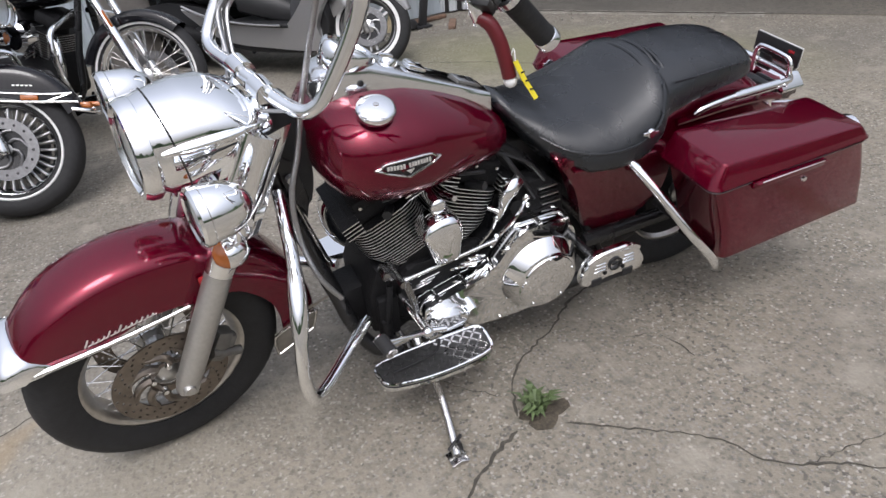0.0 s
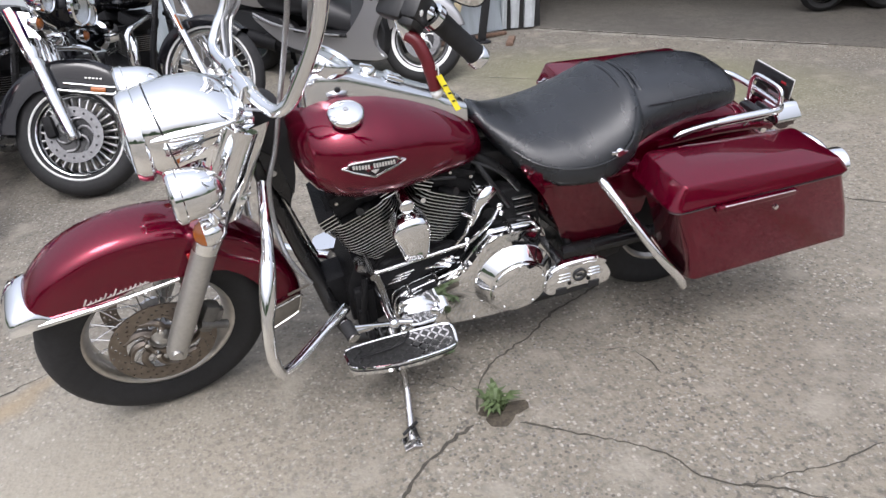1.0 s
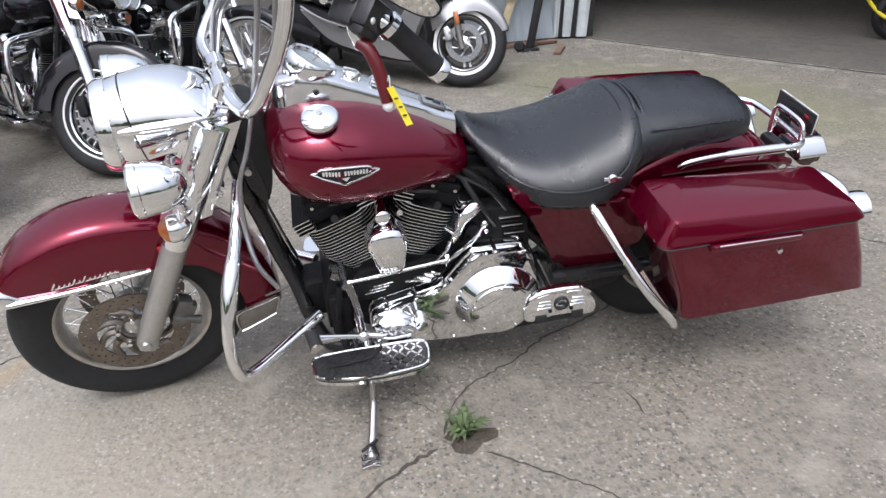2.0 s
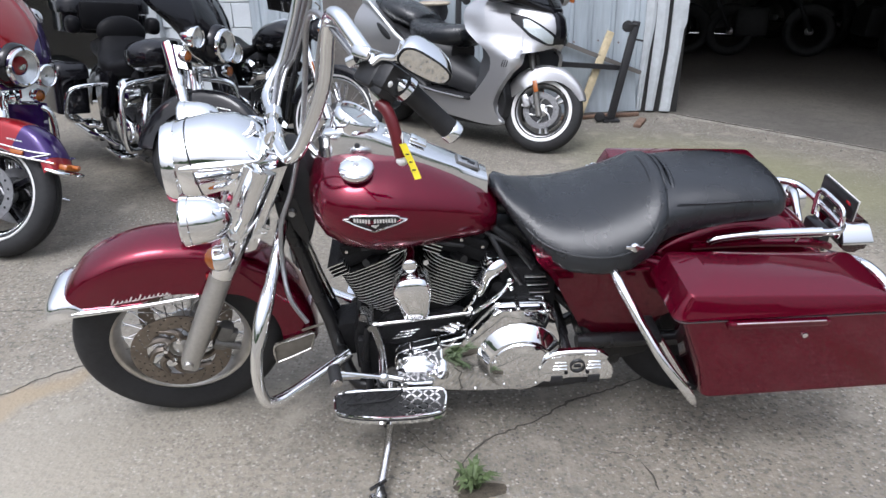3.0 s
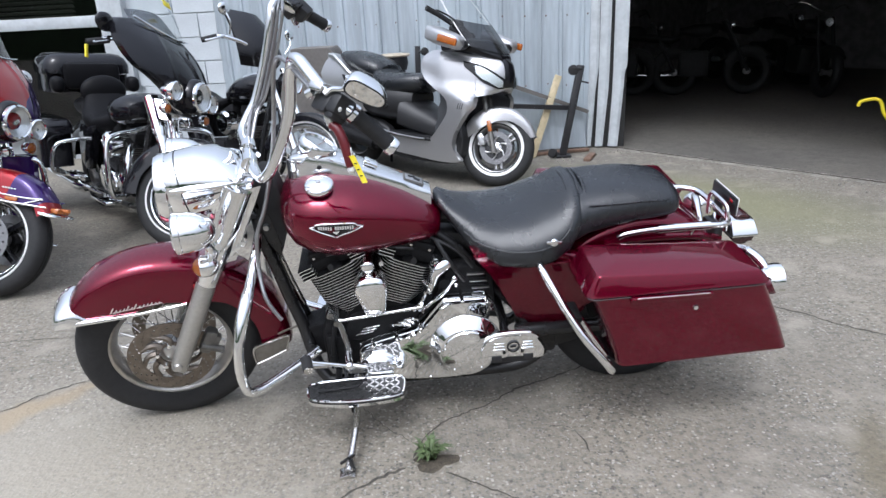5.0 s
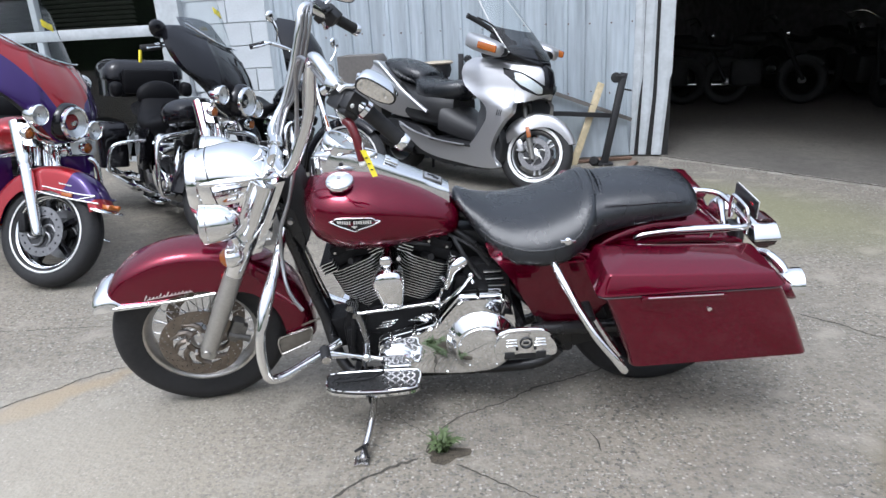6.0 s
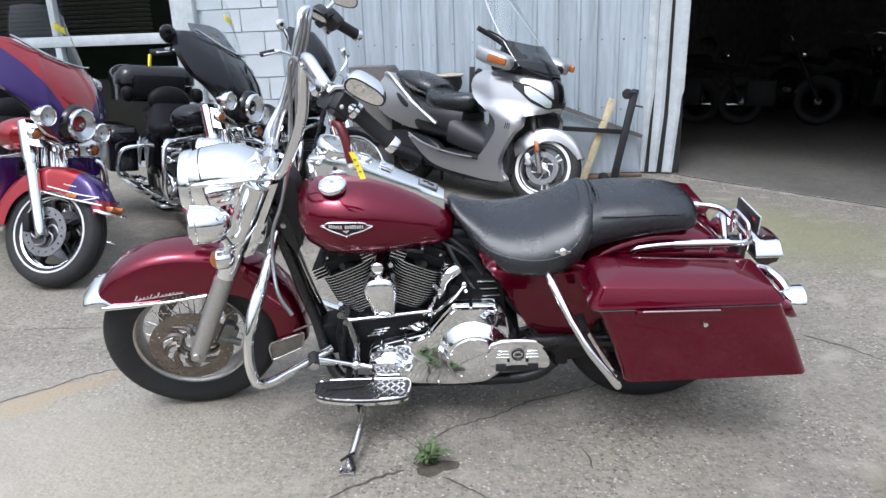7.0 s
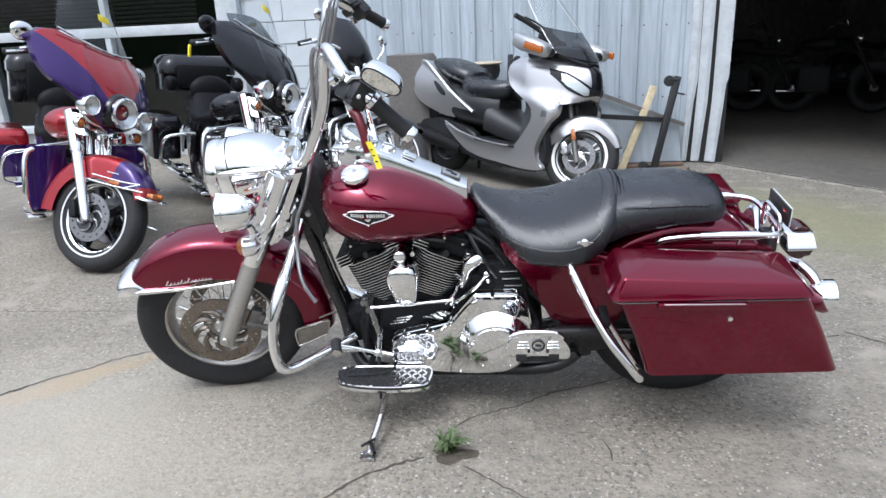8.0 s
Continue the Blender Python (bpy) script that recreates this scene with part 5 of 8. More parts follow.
horn = part("horn_cover", loft([[(x * k + 0.699 * (1 - k), yy, z * k + 0.57 * (1 - k)) for x, z in smooth_outline([(0.648, 0.588), (0.660, 0.620), (0.680, 0.635), (0.705, 0.639), (0.730, 0.635), (0.750, 0.620), (0.760, 0.588), (0.754, 0.535), (0.747, 0.502), (0.732, 0.492), (0.690, 0.492), (0.677, 0.502), (0.664, 0.535)], 4)]
                              for k, yy in ((0.98, -0.15), (1.0, -0.185), (0.99, -0.200), (0.93, -0.214), (0.8, -0.221), (0.5, -0.226), (0.1, -0.228))]), CHROME, bike, "chrome horn cover between the cylinders")
part("horn_stud", joined(rod((0.70, -0.12, 0.665), (0.70, -0.185, 0.665), 0.017, 16), ball((0.70, -0.187, 0.665), (0.022, 0.012, 0.022), 16, 10), rod((0.70, -0.165, 0.66), (0.70, -0.175, 0.63), 0.014, 12)), CHROME, horn)
part("choke_knob", rod((0.735, -0.13, 0.66), (0.745, -0.19, 0.675), 0.008, 10), CHROME, horn)

# Primary drive cover
cover_line = [(0.645, 0.285), (0.648, 0.325), (0.672, 0.342), (0.70, 0.350), (0.78, 0.370), (0.845, 0.388), (0.865, 0.405), (0.90, 0.450), (0.935, 0.490), (0.955, 0.500), (1.06, 0.500), (1.095, 0.488), (1.122, 0.44), (1.132, 0.36), (1.118, 0.27), (1.07, 0.212), (0.98, 0.195), (0.88, 0.196), (0.78, 0.205), (0.69, 0.216), (0.655, 0.242)]
primary = part("primary_cover", prism(smooth_outline(cover_line, 3), -0.125, -0.198, 0.012, 3), CHROME, bike, "polished chrome primary drive cover")
flange = [(0.888 + (x - 0.888) * 1.018, 0.335 + (z - 0.335) * 1.05) for x, z in cover_line]
part("cover_flange", prism(smooth_outline(flange, 3), -0.118, -0.138, 0.004, 2), CHROME, primary)
part("cover_flange", prism(smooth_outline(flange, 3), -0.150, -0.168, 0.005, 2), CHROME, primary)
part("cover_gasket", prism(smooth_outline([(0.888 + (x - 0.888) * 1.006, 0.335 + (z - 0.335) * 1.012) for x, z in cover_line], 3), -0.139, -0.149), CASTING, primary)
DERBY = Vector((1.014, -0.192, 0.326))
derby = part("derby_cover", lathe([(0, 0.060), (0.03, 0.0595), (0.06, 0.0575), (0.086, 0.053), (0.0885, 0.0495), (0.092, 0.049), (0.098, 0.045), (0.124, 0.010), (0.129, 0.004), (0.130, -0.014)], DERBY, (0, -1, 0), 56), CHROME, primary, "chrome derby cover with a bevelled rim")
for k in range(5):
    a = radians(90 + 72 * k)
    part("bolt", lathe([(0, 0.0575), (0.003, 0.0573), (0.0045, 0.056), (0.0045, 0.048)], DERBY + Vector((0.081 * math.cos(a), 0, 0.081 * math.sin(a))), (0, -1, 0), 10), CHROME, derby)
part("front_boss", joined(prism(smooth_outline([(0.648, 0.288), (0.655, 0.308), (0.70, 0.315), (0.745, 0.308), (0.768, 0.285), (0.76, 0.262), (0.71, 0.25), (0.66, 0.258)], 4), -0.19, -0.232, 0.018, 3),
                          rod((0.785, -0.19, 0.287), (0.785, -0.222, 0.287), 0.018, 16), block((0.70, -0.205, 0.238), (0.11, 0.02, 0.012), 0.004)), CHROME_SATIN, primary)
for x, z in ((0.69, 0.352), (0.775, 0.374), (0.86, 0.408), (1.005, 0.506), (1.09, 0.495), (0.885, 0.20), (0.76, 0.212), (1.112, 0.27)):
    part("bolt", joined(rod((x, -0.12, z), (x, -0.200, z), 0.007, 12), lathe([(0, 0.203), (0.005, 0.2025), (0.007, 0.200)], (x, 0, z), (0, -1, 0), 12)), CHROME_WORN, primary)

# Gearbox top, starter and fittings behind the rear cylinder
starter = part("starter", joined(prism([(0.90, 0.42), (0.93, 0.53), (0.955, 0.60), (1.06, 0.61), (1.12, 0.56), (1.13, 0.42)], -0.06, -0.13, 0.012), rod((0.95, -0.13, 0.555), (0.95, -0.15, 0.555), 0.018, 14)), CASTING, bike)
for k in range(5):
    part("starter_fin", block((1.075 - 0.004 * k, -0.132, 0.520 + 0.014 * k), (0.06, 0.014, 0.004), 0.001), [CASTING if k % 2 else ALLOY], starter)
for k in range(6):
    part("case_fin", block((0.868 + 0.013 * k, -0.13, 0.425 + 0.016 * k), (0.045, 0.04, 0.005), 0.001, (0, -52, 0)), CASTING, starter)
part("intake_elbow", joined(tube([(0.965, -0.125, 0.622), (0.935, -0.14, 0.612), (0.918, -0.142, 0.585), (0.912, -0.14, 0.555), (0.898, -0.135, 0.52)], 0.014, 14, 5, radii=[0.022, 0.024, 0.017, 0.013, 0.012]), rod((0.88, -0.12, 0.555), (0.90, -0.145, 0.55), 0.009, 10), block((0.945, -0.13, 0.625), (0.06, 0.03, 0.022), 0.008, (0, 12, 0))), CHROME, engine)
part("oil_lines", joined(tube([(0.86, -0.15, 0.455), (0.885, -0.16, 0.475), (0.95, -0.16, 0.53), (0.985, -0.14, 0.565)], 0.006, 8, 5), tube([(0.84, -0.14, 0.45), (0.875, -0.15, 0.50), (0.885, -0.15, 0.53)], 0.005, 8, 5), ball((0.985, -0.145, 0.57), (0.012, 0.01, 0.012), 10, 6), ball((0.99, -0.145, 0.545), (0.009, 0.009, 0.009), 10, 6)), CHROME, bike)
part("wire_loom", joined(tube([(0.93, -0.10, 0.70), (0.96, -0.13, 0.65), (0.99, -0.14, 0.60), (1.02, -0.13, 0.55)], 0.008, 8, 5), tube([(0.88, -0.08, 0.72), (0.99, -0.12, 0.67), (1.05, -0.13, 0.60)], 0.006, 8, 5)), PLASTIC, engine)
part("battery_box", prism([(0.93, 0.56), (0.95, 0.70), (1.06, 0.69), (1.16, 0.52), (1.15, 0.44), (1.0, 0.44)], -0.05, 0.12, 0.012), PLASTIC, bike)
part("front_mount", joined(prism([(0.52, 0.23), (0.515, 0.36), (0.545, 0.45), (0.60, 0.46), (0.64, 0.40), (0.66, 0.24), (0.60, 0.21)], -0.115, 0.115, 0.012), block((0.56, -0.13, 0.30), (0.06, 0.03, 0.14), 0.008)), CASTING, engine)
part("breather_tube", joined(tube([(0.565, -0.15, 0.425), (0.556, -0.16, 0.36), (0.548, -0.15, 0.28)], 0.009, 10, 4), rod((0.548, -0.15, 0.30), (0.548, -0.15, 0.25), 0.014, 12)), CASTING, engine)
part("cam_case", joined(*[block((0.665 + 0.012 * k, -0.122, 0.37 + 0.012 * k), (0.06, 0.03, 0.005), 0.0015, (0, -10, 0)) for k in range(3)], *[tube([(0.75 + 0.02 * k, -0.125, 0.385 + 0.008 * k), (0.785 + 0.018 * k, -0.15, 0.405 + 0.01 * k), (0.825 + 0.014 * k, -0.15, 0.395 + 0.012 * k)], 0.0055, 8, 4) for k in range(3)]), CHROME, engine)
part("crankcase_cover", prism(smooth_outline([(0.60, 0.35), (0.62, 0.44), (0.70, 0.455), (0.83, 0.46), (0.86, 0.43), (0.78, 0.38), (0.68, 0.345)], 4), -0.10, -0.135, 0.01), CASTING, engine)

# Shift linkage and floorboards
part("shift_rod", joined(rod((0.575, -0.205, 0.476), (0.868, -0.19, 0.496), 0.0055, 10), rod((0.575, -0.205, 0.476), (0.60, -0.205, 0.478), 0.009, 10), rod((0.868, -0.19, 0.51), (0.872, -0.16, 0.45), 0.006, 8)), CHROME, bike)
shifter = part("shift_lever", joined(rod((0.582, -0.22, 0.476), (0.575, -0.12, 0.476), 0.011, 14), tube([(0.588, -0.21, 0.480), (0.60, -0.215, 0.43), (0.612, -0.22, 0.355)], 0.01, 10, 4, radii=[0.012, 0.011, 0.008]), block((0.56, -0.15, 0.475), (0.035, 0.05, 0.03), 0.01, (0, 20, 0))), DARK_CHROME, bike)
part("shift_pivot", joined(rod((0.60, -0.14, 0.362), (0.612, -0.285, 0.350), 0.012, 12), rod((0.495, -0.315, 0.40), (0.615, -0.285, 0.348), 0.007, 10), ball((0.612, -0.285, 0.349), (0.017, 0.017, 0.017), 14, 8), rod((0.612, -0.28, 0.349), (0.665, -0.285, 0.338), 0.009, 10)), CHROME, shifter)
part("shift_peg", joined(rod((0.475, -0.295, 0.405), (0.488, -0.35, 0.392), 0.016, 14), rod((0.49, -0.32, 0.39), (0.545, -0.30, 0.372), 0.011, 10)), CHROME_WORN, shifter)
part("peg_rubber", rod((0.476, -0.30, 0.405), (0.487, -0.345, 0.393), 0.018, 14), RUBBER, shifter)
# Chrome sleeve and regulator on the down tubes
part("tube_sleeve", tube([(0.378, 0.0, 0.70), (0.392, 0.0, 0.64), (0.428, 0.0, 0.50), (0.452, 0.0, 0.43)], 0.010, 12, 4, radii=[0.006, 0.010, 0.011, 0.008]), CHROME_WORN, chassis)
part("regulator", block((0.495, 0, 0.30), (0.09, 0.11, 0.13), 0.01, (0, -8, 0)), CASTING, chassis)
part("brake_wire", tube([(0.345, -0.03, 0.325), (0.39, -0.045, 0.352), (0.435, -0.04, 0.365)], 0.004, 8, 4), FLAP, chassis)


def board_outline(k=1.0):
    pts = [(0.468, -0.252), (0.462, -0.29), (0.475, -0.328), (0.54, -0.348), (0.62, -0.356), (0.70, -0.354), (0.77, -0.342), (0.788, -0.315), (0.784, -0.248), (0.70, -0.240), (0.55, -0.240)]
    cx, cy = 0.625, -0.297
    return [(cx + (x - cx) * k, cy + (y - cy) * (2 * k - 1 if k < 1 else k)) for x, y in pts]


def board_layer(k, z0, z1, bevel=0.0):
    line = [(q.x, q.y) for q in curve_points([(x, y, 0) for x, y in board_outline(k)], 4, True)]
    bm = bmesh.new()
    stitch(bm, [[bm.verts.new((x, y, z)) for x, y in line] for z in (z0, z1)])
    return bm


TREAD = material("dark tread plate", (0.06, 0.06, 0.06), 0.4, 0.6, grain=0.2, scale=80)


def floorboard():
    board = part("floorboard", board_layer(1.0, 0.232, 0.244), CHROME, bike, "chrome floorboard with diamond-plate tread")
    part("rubber_edge", board_layer(0.985, 0.244, 0.254), RUBBER, board)
    part("rim", tube([(x, y, 0.256) for x, y in board_outline(0.985)], 0.0045, 8, 4, True), CHROME, board)
    part("tread", board_layer(0.955, 0.252, 0.2575), TREAD, board)
    # Raised bars of the tread: bright towards the heel, worn and black under the toe
    bars = {True: bmesh.new(), False: bmesh.new()}
    for i in range(17):
        for j in range(6):
            x, y = 0.486 + 0.0175 * i, -0.341 + 0.0168 * j
            if (x > 0.765 or x < 0.50) and y < -0.325:
                continue
            bm = bars[x > 0.615 + 0.5 * (-0.22 - y)]
            a = radians(45 if (i + j) % 2 else -45)
            c, s = math.cos(a), math.sin(a)
            low = [bm.verts.new((x + u * c - v * s, y + u * s + v * c, 0.2572)) for u, v in ((-0.0112, -0.0018), (-0.0075, -0.0036), (0.0075, -0.0036), (0.0112, -0.0018), (0.0112, 0.0018), (0.0075, 0.0036), (-0.0075, 0.0036), (-0.0112, 0.0018))]
            top = [bm.verts.new((x + 0.8 * (q.co.x - x), y + 0.8 * (q.co.y - y), 0.2602)) for q in low]
            bm.faces.new(top)
            for q in range(8):
                bm.faces.new((low[q], low[(q + 1) % 8], top[(q + 1) % 8], top[q]))
    tagged(part("bright_tread", bars[True], CHROME_WORN, board, "bright raised tread bars"), kind="stuff")
    tagged(part("worn_tread", bars[False], TREAD, board, "worn black tread bars"), kind="stuff")
    for x in (0.56, 0.70):
        part("mount", rod((x, -0.14, 0.225), (x, -0.26, 0.228), 0.012, 10), BLACK, board)
    part("heel_strap", tube([(0.50, -0.30, 0.262), (0.62, -0.29, 0.264), (0.66, -0.25, 0.264)], 0.004, 8, 4), RUBBER, board)
    return board


floorboard()
part("floorboard", flipped(board_layer(1.0, 0.232, 0.256)), CHROME, bike)

# Passenger board, folded up
pb = [(1.062, 0.415), (1.060, 0.45), (1.082, 0.482), (1.105, 0.492), (1.185, 0.492), (1.208, 0.482), (1.232, 0.445), (1.236, 0.412), (1.212, 0.405), (1.20, 0.418), (1.10, 0.418), (1.085, 0.405)]
pb = [(1.150 + (x - 1.148) * 1.17, 0.443 + (z - 0.45) * 1.15) for x, z in pb]
passenger = part("passenger_board", prism(smooth_outline(pb, 3), -0.325, -0.352, 0.007), CHROME, bike, "chrome passenger footboard folded up")
part("board_rubber", block((1.148, -0.33, 0.392), (0.14, 0.03, 0.03), 0.006), RUBBER, passenger)
part("board_lip", tube([(1.064, -0.348, 0.476), (1.10, -0.352, 0.497), (1.193, -0.352, 0.497), (1.228, -0.348, 0.476)], 0.008, 8, 4), CHROME, passenger)
part("emblem_disc", joined(lathe([(0.017, 0.358), (0.021, 0.358), (0.022, 0.352), (0.016, 0.352)], (1.15, 0, 0.45), (0, -1, 0), 24, True), block((1.15, -0.354, 0.45), (0.02, 0.006, 0.007), 0.002)), BLACK, passenger)
for e in (-1, 1):
    for k in range(3):
        part("rib", block((1.15 + e * 0.047, -0.3535, 0.438 + 0.012 * k), (0.04 - 0.004 * k, 0.005, 0.0045), 0.0015), CHROME, passenger)
for e in (-1, 1):
    part("board_notch", block((1.148 + e * 0.052, -0.352, 0.401), (0.034, 0.006, 0.026), 0.002), RUBBER, passenger)
for e in (-1, 1):
    part("stud", block((1.15 + e * 0.03, -0.3545, 0.428), (0.009, 0.005, 0.011), 0.0015), CASTING, passenger)
part("board_arm", rod((1.15, -0.14, 0.40), (1.15, -0.32, 0.405), 0.013, 12), BLACK, passenger)
passenger.location.z = -0.026

# Engine guard and side stand
guard = [(0.345, 0.05, 0.74), (0.338, 0.10, 0.708), (0.330, 0.16, 0.672), (0.318, 0.22, 0.628), (0.300, 0.28, 0.572), (0.282, 0.32, 0.50), (0.272, 0.333, 0.42), (0.274, 0.333, 0.35), (0.287, 0.322, 0.308), (0.33, 0.285, 0.294), (0.42, 0.20, 0.30), (0.50, 0.13, 0.31)]
engine_guard = part("engine_guard", tube([(x, -y, z) for x, y, z in guard], 0.0165, 14, 6), CHROME, bike, "chrome engine guard bar")
part("guard_bar", tube(guard, 0.0165, 14, 6), CHROME, engine_guard)
for side in (-1, 1):
    part("guard_sleeve", tube([(0.320, side * 0.212, 0.634), (0.302, side * 0.274, 0.578), (0.285, side * 0.315, 0.51)], 0.0215, 14, 4, radii=[0.017, 0.022, 0.022, 0.018]), CHROME, engine_guard)
stand_in = BIKE.inverted()
foot = stand_in @ Vector((0.588, -0.448, 0.012))
pivot = Vector((0.622, -0.17, 0.21))
stand = part("side_stand", tube([pivot, pivot.lerp(foot, 0.5) + Vector((0.012, 0, 0)), foot], 0.013, 12, 5, radii=[0.017, 0.012, 0.012, 0.014]), CHROME_WORN, bike, "chrome side stand propping the bike")
mfoot = stand_in @ Matrix.Translation((0.588, -0.452, 0.006))
part("stand_foot", moved(joined(prism([(-0.024, -0.004), (0.02, -0.004), (0.023, 0.004), (0.0, 0.012), (-0.027, 0.004)], -0.026, 0.024, 0.003)), mfoot), CHROME_WORN, stand)
part("stand_tab", moved(joined(block((0.0, 0.012, 0.046), (0.055, 0.008, 0.010), 0.003, (0, -20, 20)), block((0.012, 0.012, 0.03), (0.014, 0.016, 0.034), 0.004, (0, -10, 0))), mfoot), BLACK, stand)
part("stand_spring", rod(pivot + Vector((-0.04, 0.02, 0.03)), pivot.lerp(foot, 0.4), 0.007, 8), BLACK, stand)

# Side cover
for side in (-1, 1):
    cov = [(1.035, 0.70), (1.075, 0.692), (1.20, 0.668), (1.38, 0.662), (1.44, 0.60), (1.47, 0.46), (1.44, 0.36), (1.33, 0.315), (1.235, 0.335), (1.175, 0.45), (1.105, 0.595)]
    cover_shell = prism(smooth_outline(cov, 4), side * 0.15, side * 0.205, 0.026, 4)
    for v in cover_shell.verts:
        v.co.y -= side * 0.27 * max(0.0, 0.645 - v.co.z)
    part("side_cover", cover_shell, RED, bike, "deep red side cover")
    part("cover_ridge", tube([(1.09, side * 0.206, 0.655), (1.20, side * 0.209, 0.64), (1.36, side * 0.208, 0.638)], 0.006, 8, 4), RED, bike)

# Saddlebags
def rounded_ring(x0, x1, y0, y1, z0, z1, r=0.03, k=5):
    """A rounded rectangle from above; z runs from z0 at x0 to z1 at x1."""
    out = []
    for cx, cy, a0 in ((x1 - r, y1 - r, 0), (x0 + r, y1 - r, 90), (x0 + r, y0 + r, 180), (x1 - r, y0 + r, 270)):
        for q in range(k):
            a = radians(a0 + 90 * q / (k - 1))
            x, y = cx + r * math.cos(a), cy + r * math.sin(a)
            out.append((x, y, z0 + (z1 - z0) * (x - x0) / (x1 - x0)))
    return out


def saddlebag():
    Y0, Y1 = -0.436, -0.225
    body = loft([rounded_ring(1.492, 2.044, -0.405, Y1 - 0.01, 0.345, 0.362, 0.03), rounded_ring(1.478, 2.050, -0.425, Y1 - 0.004, 0.358, 0.375, 0.03), rounded_ring(1.438, 1.985, Y0, Y1, 0.49, 0.51, 0.028),
                 rounded_ring(1.385, 1.925, Y0 - 0.002, Y1, 0.615, 0.625, 0.028), rounded_ring(1.372, 1.915, Y0 - 0.002, Y1, 0.636, 0.644, 0.028)])
    bag = part("saddlebag", body, RED, bike, "deep red hard saddlebag with hinged lid")
    lid = loft([rounded_ring(1.356, 1.922, Y0 - 0.008, Y1 + 0.004, 0.638, 0.646, 0.03), rounded_ring(1.352, 1.926, Y0 - 0.012, Y1 + 0.006, 0.644, 0.652, 0.03), rounded_ring(1.356, 1.920, Y0 - 0.008, Y1 + 0.004, 0.654, 0.66, 0.03),
                rounded_ring(1.381, 1.898, Y0 + 0.004, Y1 - 0.006, 0.706, 0.682, 0.016), rounded_ring(1.384, 1.893, Y0 + 0.008, Y1 - 0.010, 0.711, 0.687, 0.016), rounded_ring(1.45, 1.80, Y0 + 0.06, Y1 - 0.05, 0.724, 0.708, 0.014)])
    lid_ob = part("lid", lid, RED, bag, sharp=24)
    part("lid_seam", tube([(x, y, z) for x, y, z in rounded_ring(1.358, 1.92, Y0 - 0.006, Y1 + 0.002, 0.634, 0.642, 0.03)], 0.0025, 6, 1, True), SMOKED_LENS, lid_ob)
    latch = part("latch", joined(block((1.612, Y0 - 0.012, 0.629), (0.255, 0.018, 0.022), 0.006), block((1.612, Y0 - 0.018, 0.638), (0.25, 0.02, 0.005), 0.002)), RED, bag)
    part("latch_edge", block((1.614, Y0 - 0.026, 0.6415), (0.225, 0.004, 0.004), 0.0015), CHROME, latch)
    part("lock", lathe([(0, 0.008), (0.007, 0.0075), (0.009, 0.0)], (1.699, Y0, 0.578), (0, -1, 0), 14), CHROME, bag)
    return bag


def bag_guard(side):
    def S(x, y, z):
        return (x, side * y, z)
    g = part("bag_guard", tube([S(1.25, 0.20, 0.66), S(1.262, 0.262, 0.637), S(1.30, 0.33, 0.575), S(1.36, 0.40, 0.48), S(1.428, 0.432, 0.395), S(1.452, 0.428, 0.358), S(1.462, 0.42, 0.342)], 0.013, 12, 5), CHROME, bike, "chrome saddlebag guard tube")
    part("guard_brace", tube([S(1.37, 0.33, 0.50), S(1.42, 0.36, 0.42), S(1.465, 0.38, 0.355)], 0.009, 10, 4), CHROME, g)
    part("guard_bracket", block(S(1.475, 0.33, 0.36), (0.05, 0.12, 0.012), 0.004, (0, 30, 0)), CASTING, g)
    part("guard_bracket", block(S(1.36, 0.30, 0.50), (0.03, 0.10, 0.02), 0.004), CASTING, g)


left_bag = saddlebag()
right_bag = copy_thing(left_bag, Matrix.Identity(4))
for o in (right_bag, *right_bag.children_recursive):
    me = o.data.copy()
    bm = bmesh.new()
    bm.from_mesh(me)
    flipped(bm)
    bm.to_mesh(me)
    bm.free()
    o.data = me
bag_guard(-1), bag_guard(1)

# Rear fender, wheel, lamps, rack and plate
def rear_low(deg):
    return float(np.interp(deg, [-12, 60, 150, 185], [0.30, 0.26, 0.22, 0.22]))


rear_fender = part("rear_fender", fender_mesh(180, 8, lambda d: float(np.interp(d, [8, 45, 60, 90, 115, 180], [0.378, 0.41, 0.43, 0.432, 0.415, 0.37])), rear_low, lambda d: 0.125, REAR, 36), RED, bike, "deep red rear fender")
rear_wheel = build_wheel(bike, "rear_wheel", REAR + Vector((0.035, 0, 0.003)), 0.322, 0.21, 0.078, spoked=False)
part("wheel_disc", disc_mesh(REAR + Vector((0.03, 0, 0)), 0.03, 0.19, 0.03), CASTING, rear_wheel)
part("swingarm", joined(rod((1.2, -0.14, 0.33), (1.66, -0.13, 0.315), 0.025, 12), rod((1.2, 0.14, 0.33), (1.66, 0.13, 0.315), 0.025, 12), block((1.30, 0, 0.28), (0.12, 0.24, 0.16), 0.02)), BLACK, bike)
part("inner_panel", prism([(1.22, 0.42), (1.26, 0.64), (1.36, 0.64), (1.48, 0.34), (1.44, 0.24), (1.30, 0.20)], -0.115, 0.115, 0.02), PLASTIC, bike)
for s in (-1, 1):
    part("fender_strut", tube([(1.50, s * 0.128, 0.655), (1.70, s * 0.13, 0.66), (1.86, s * 0.13, 0.65), (1.91, s * 0.128, 0.635)], 0.012, 8, 4), RED, bike)
loop = [(1.540, -0.152, 0.682), (1.565, -0.158, 0.698), (1.66, -0.160, 0.708), (1.80, -0.160, 0.708), (1.885, -0.156, 0.704), (1.922, -0.136, 0.701), (1.936, -0.10, 0.70)]
loop = loop + [(1.94, 0, 0.70)] + [(x, -y, z) for x, y, z in loop[::-1]]
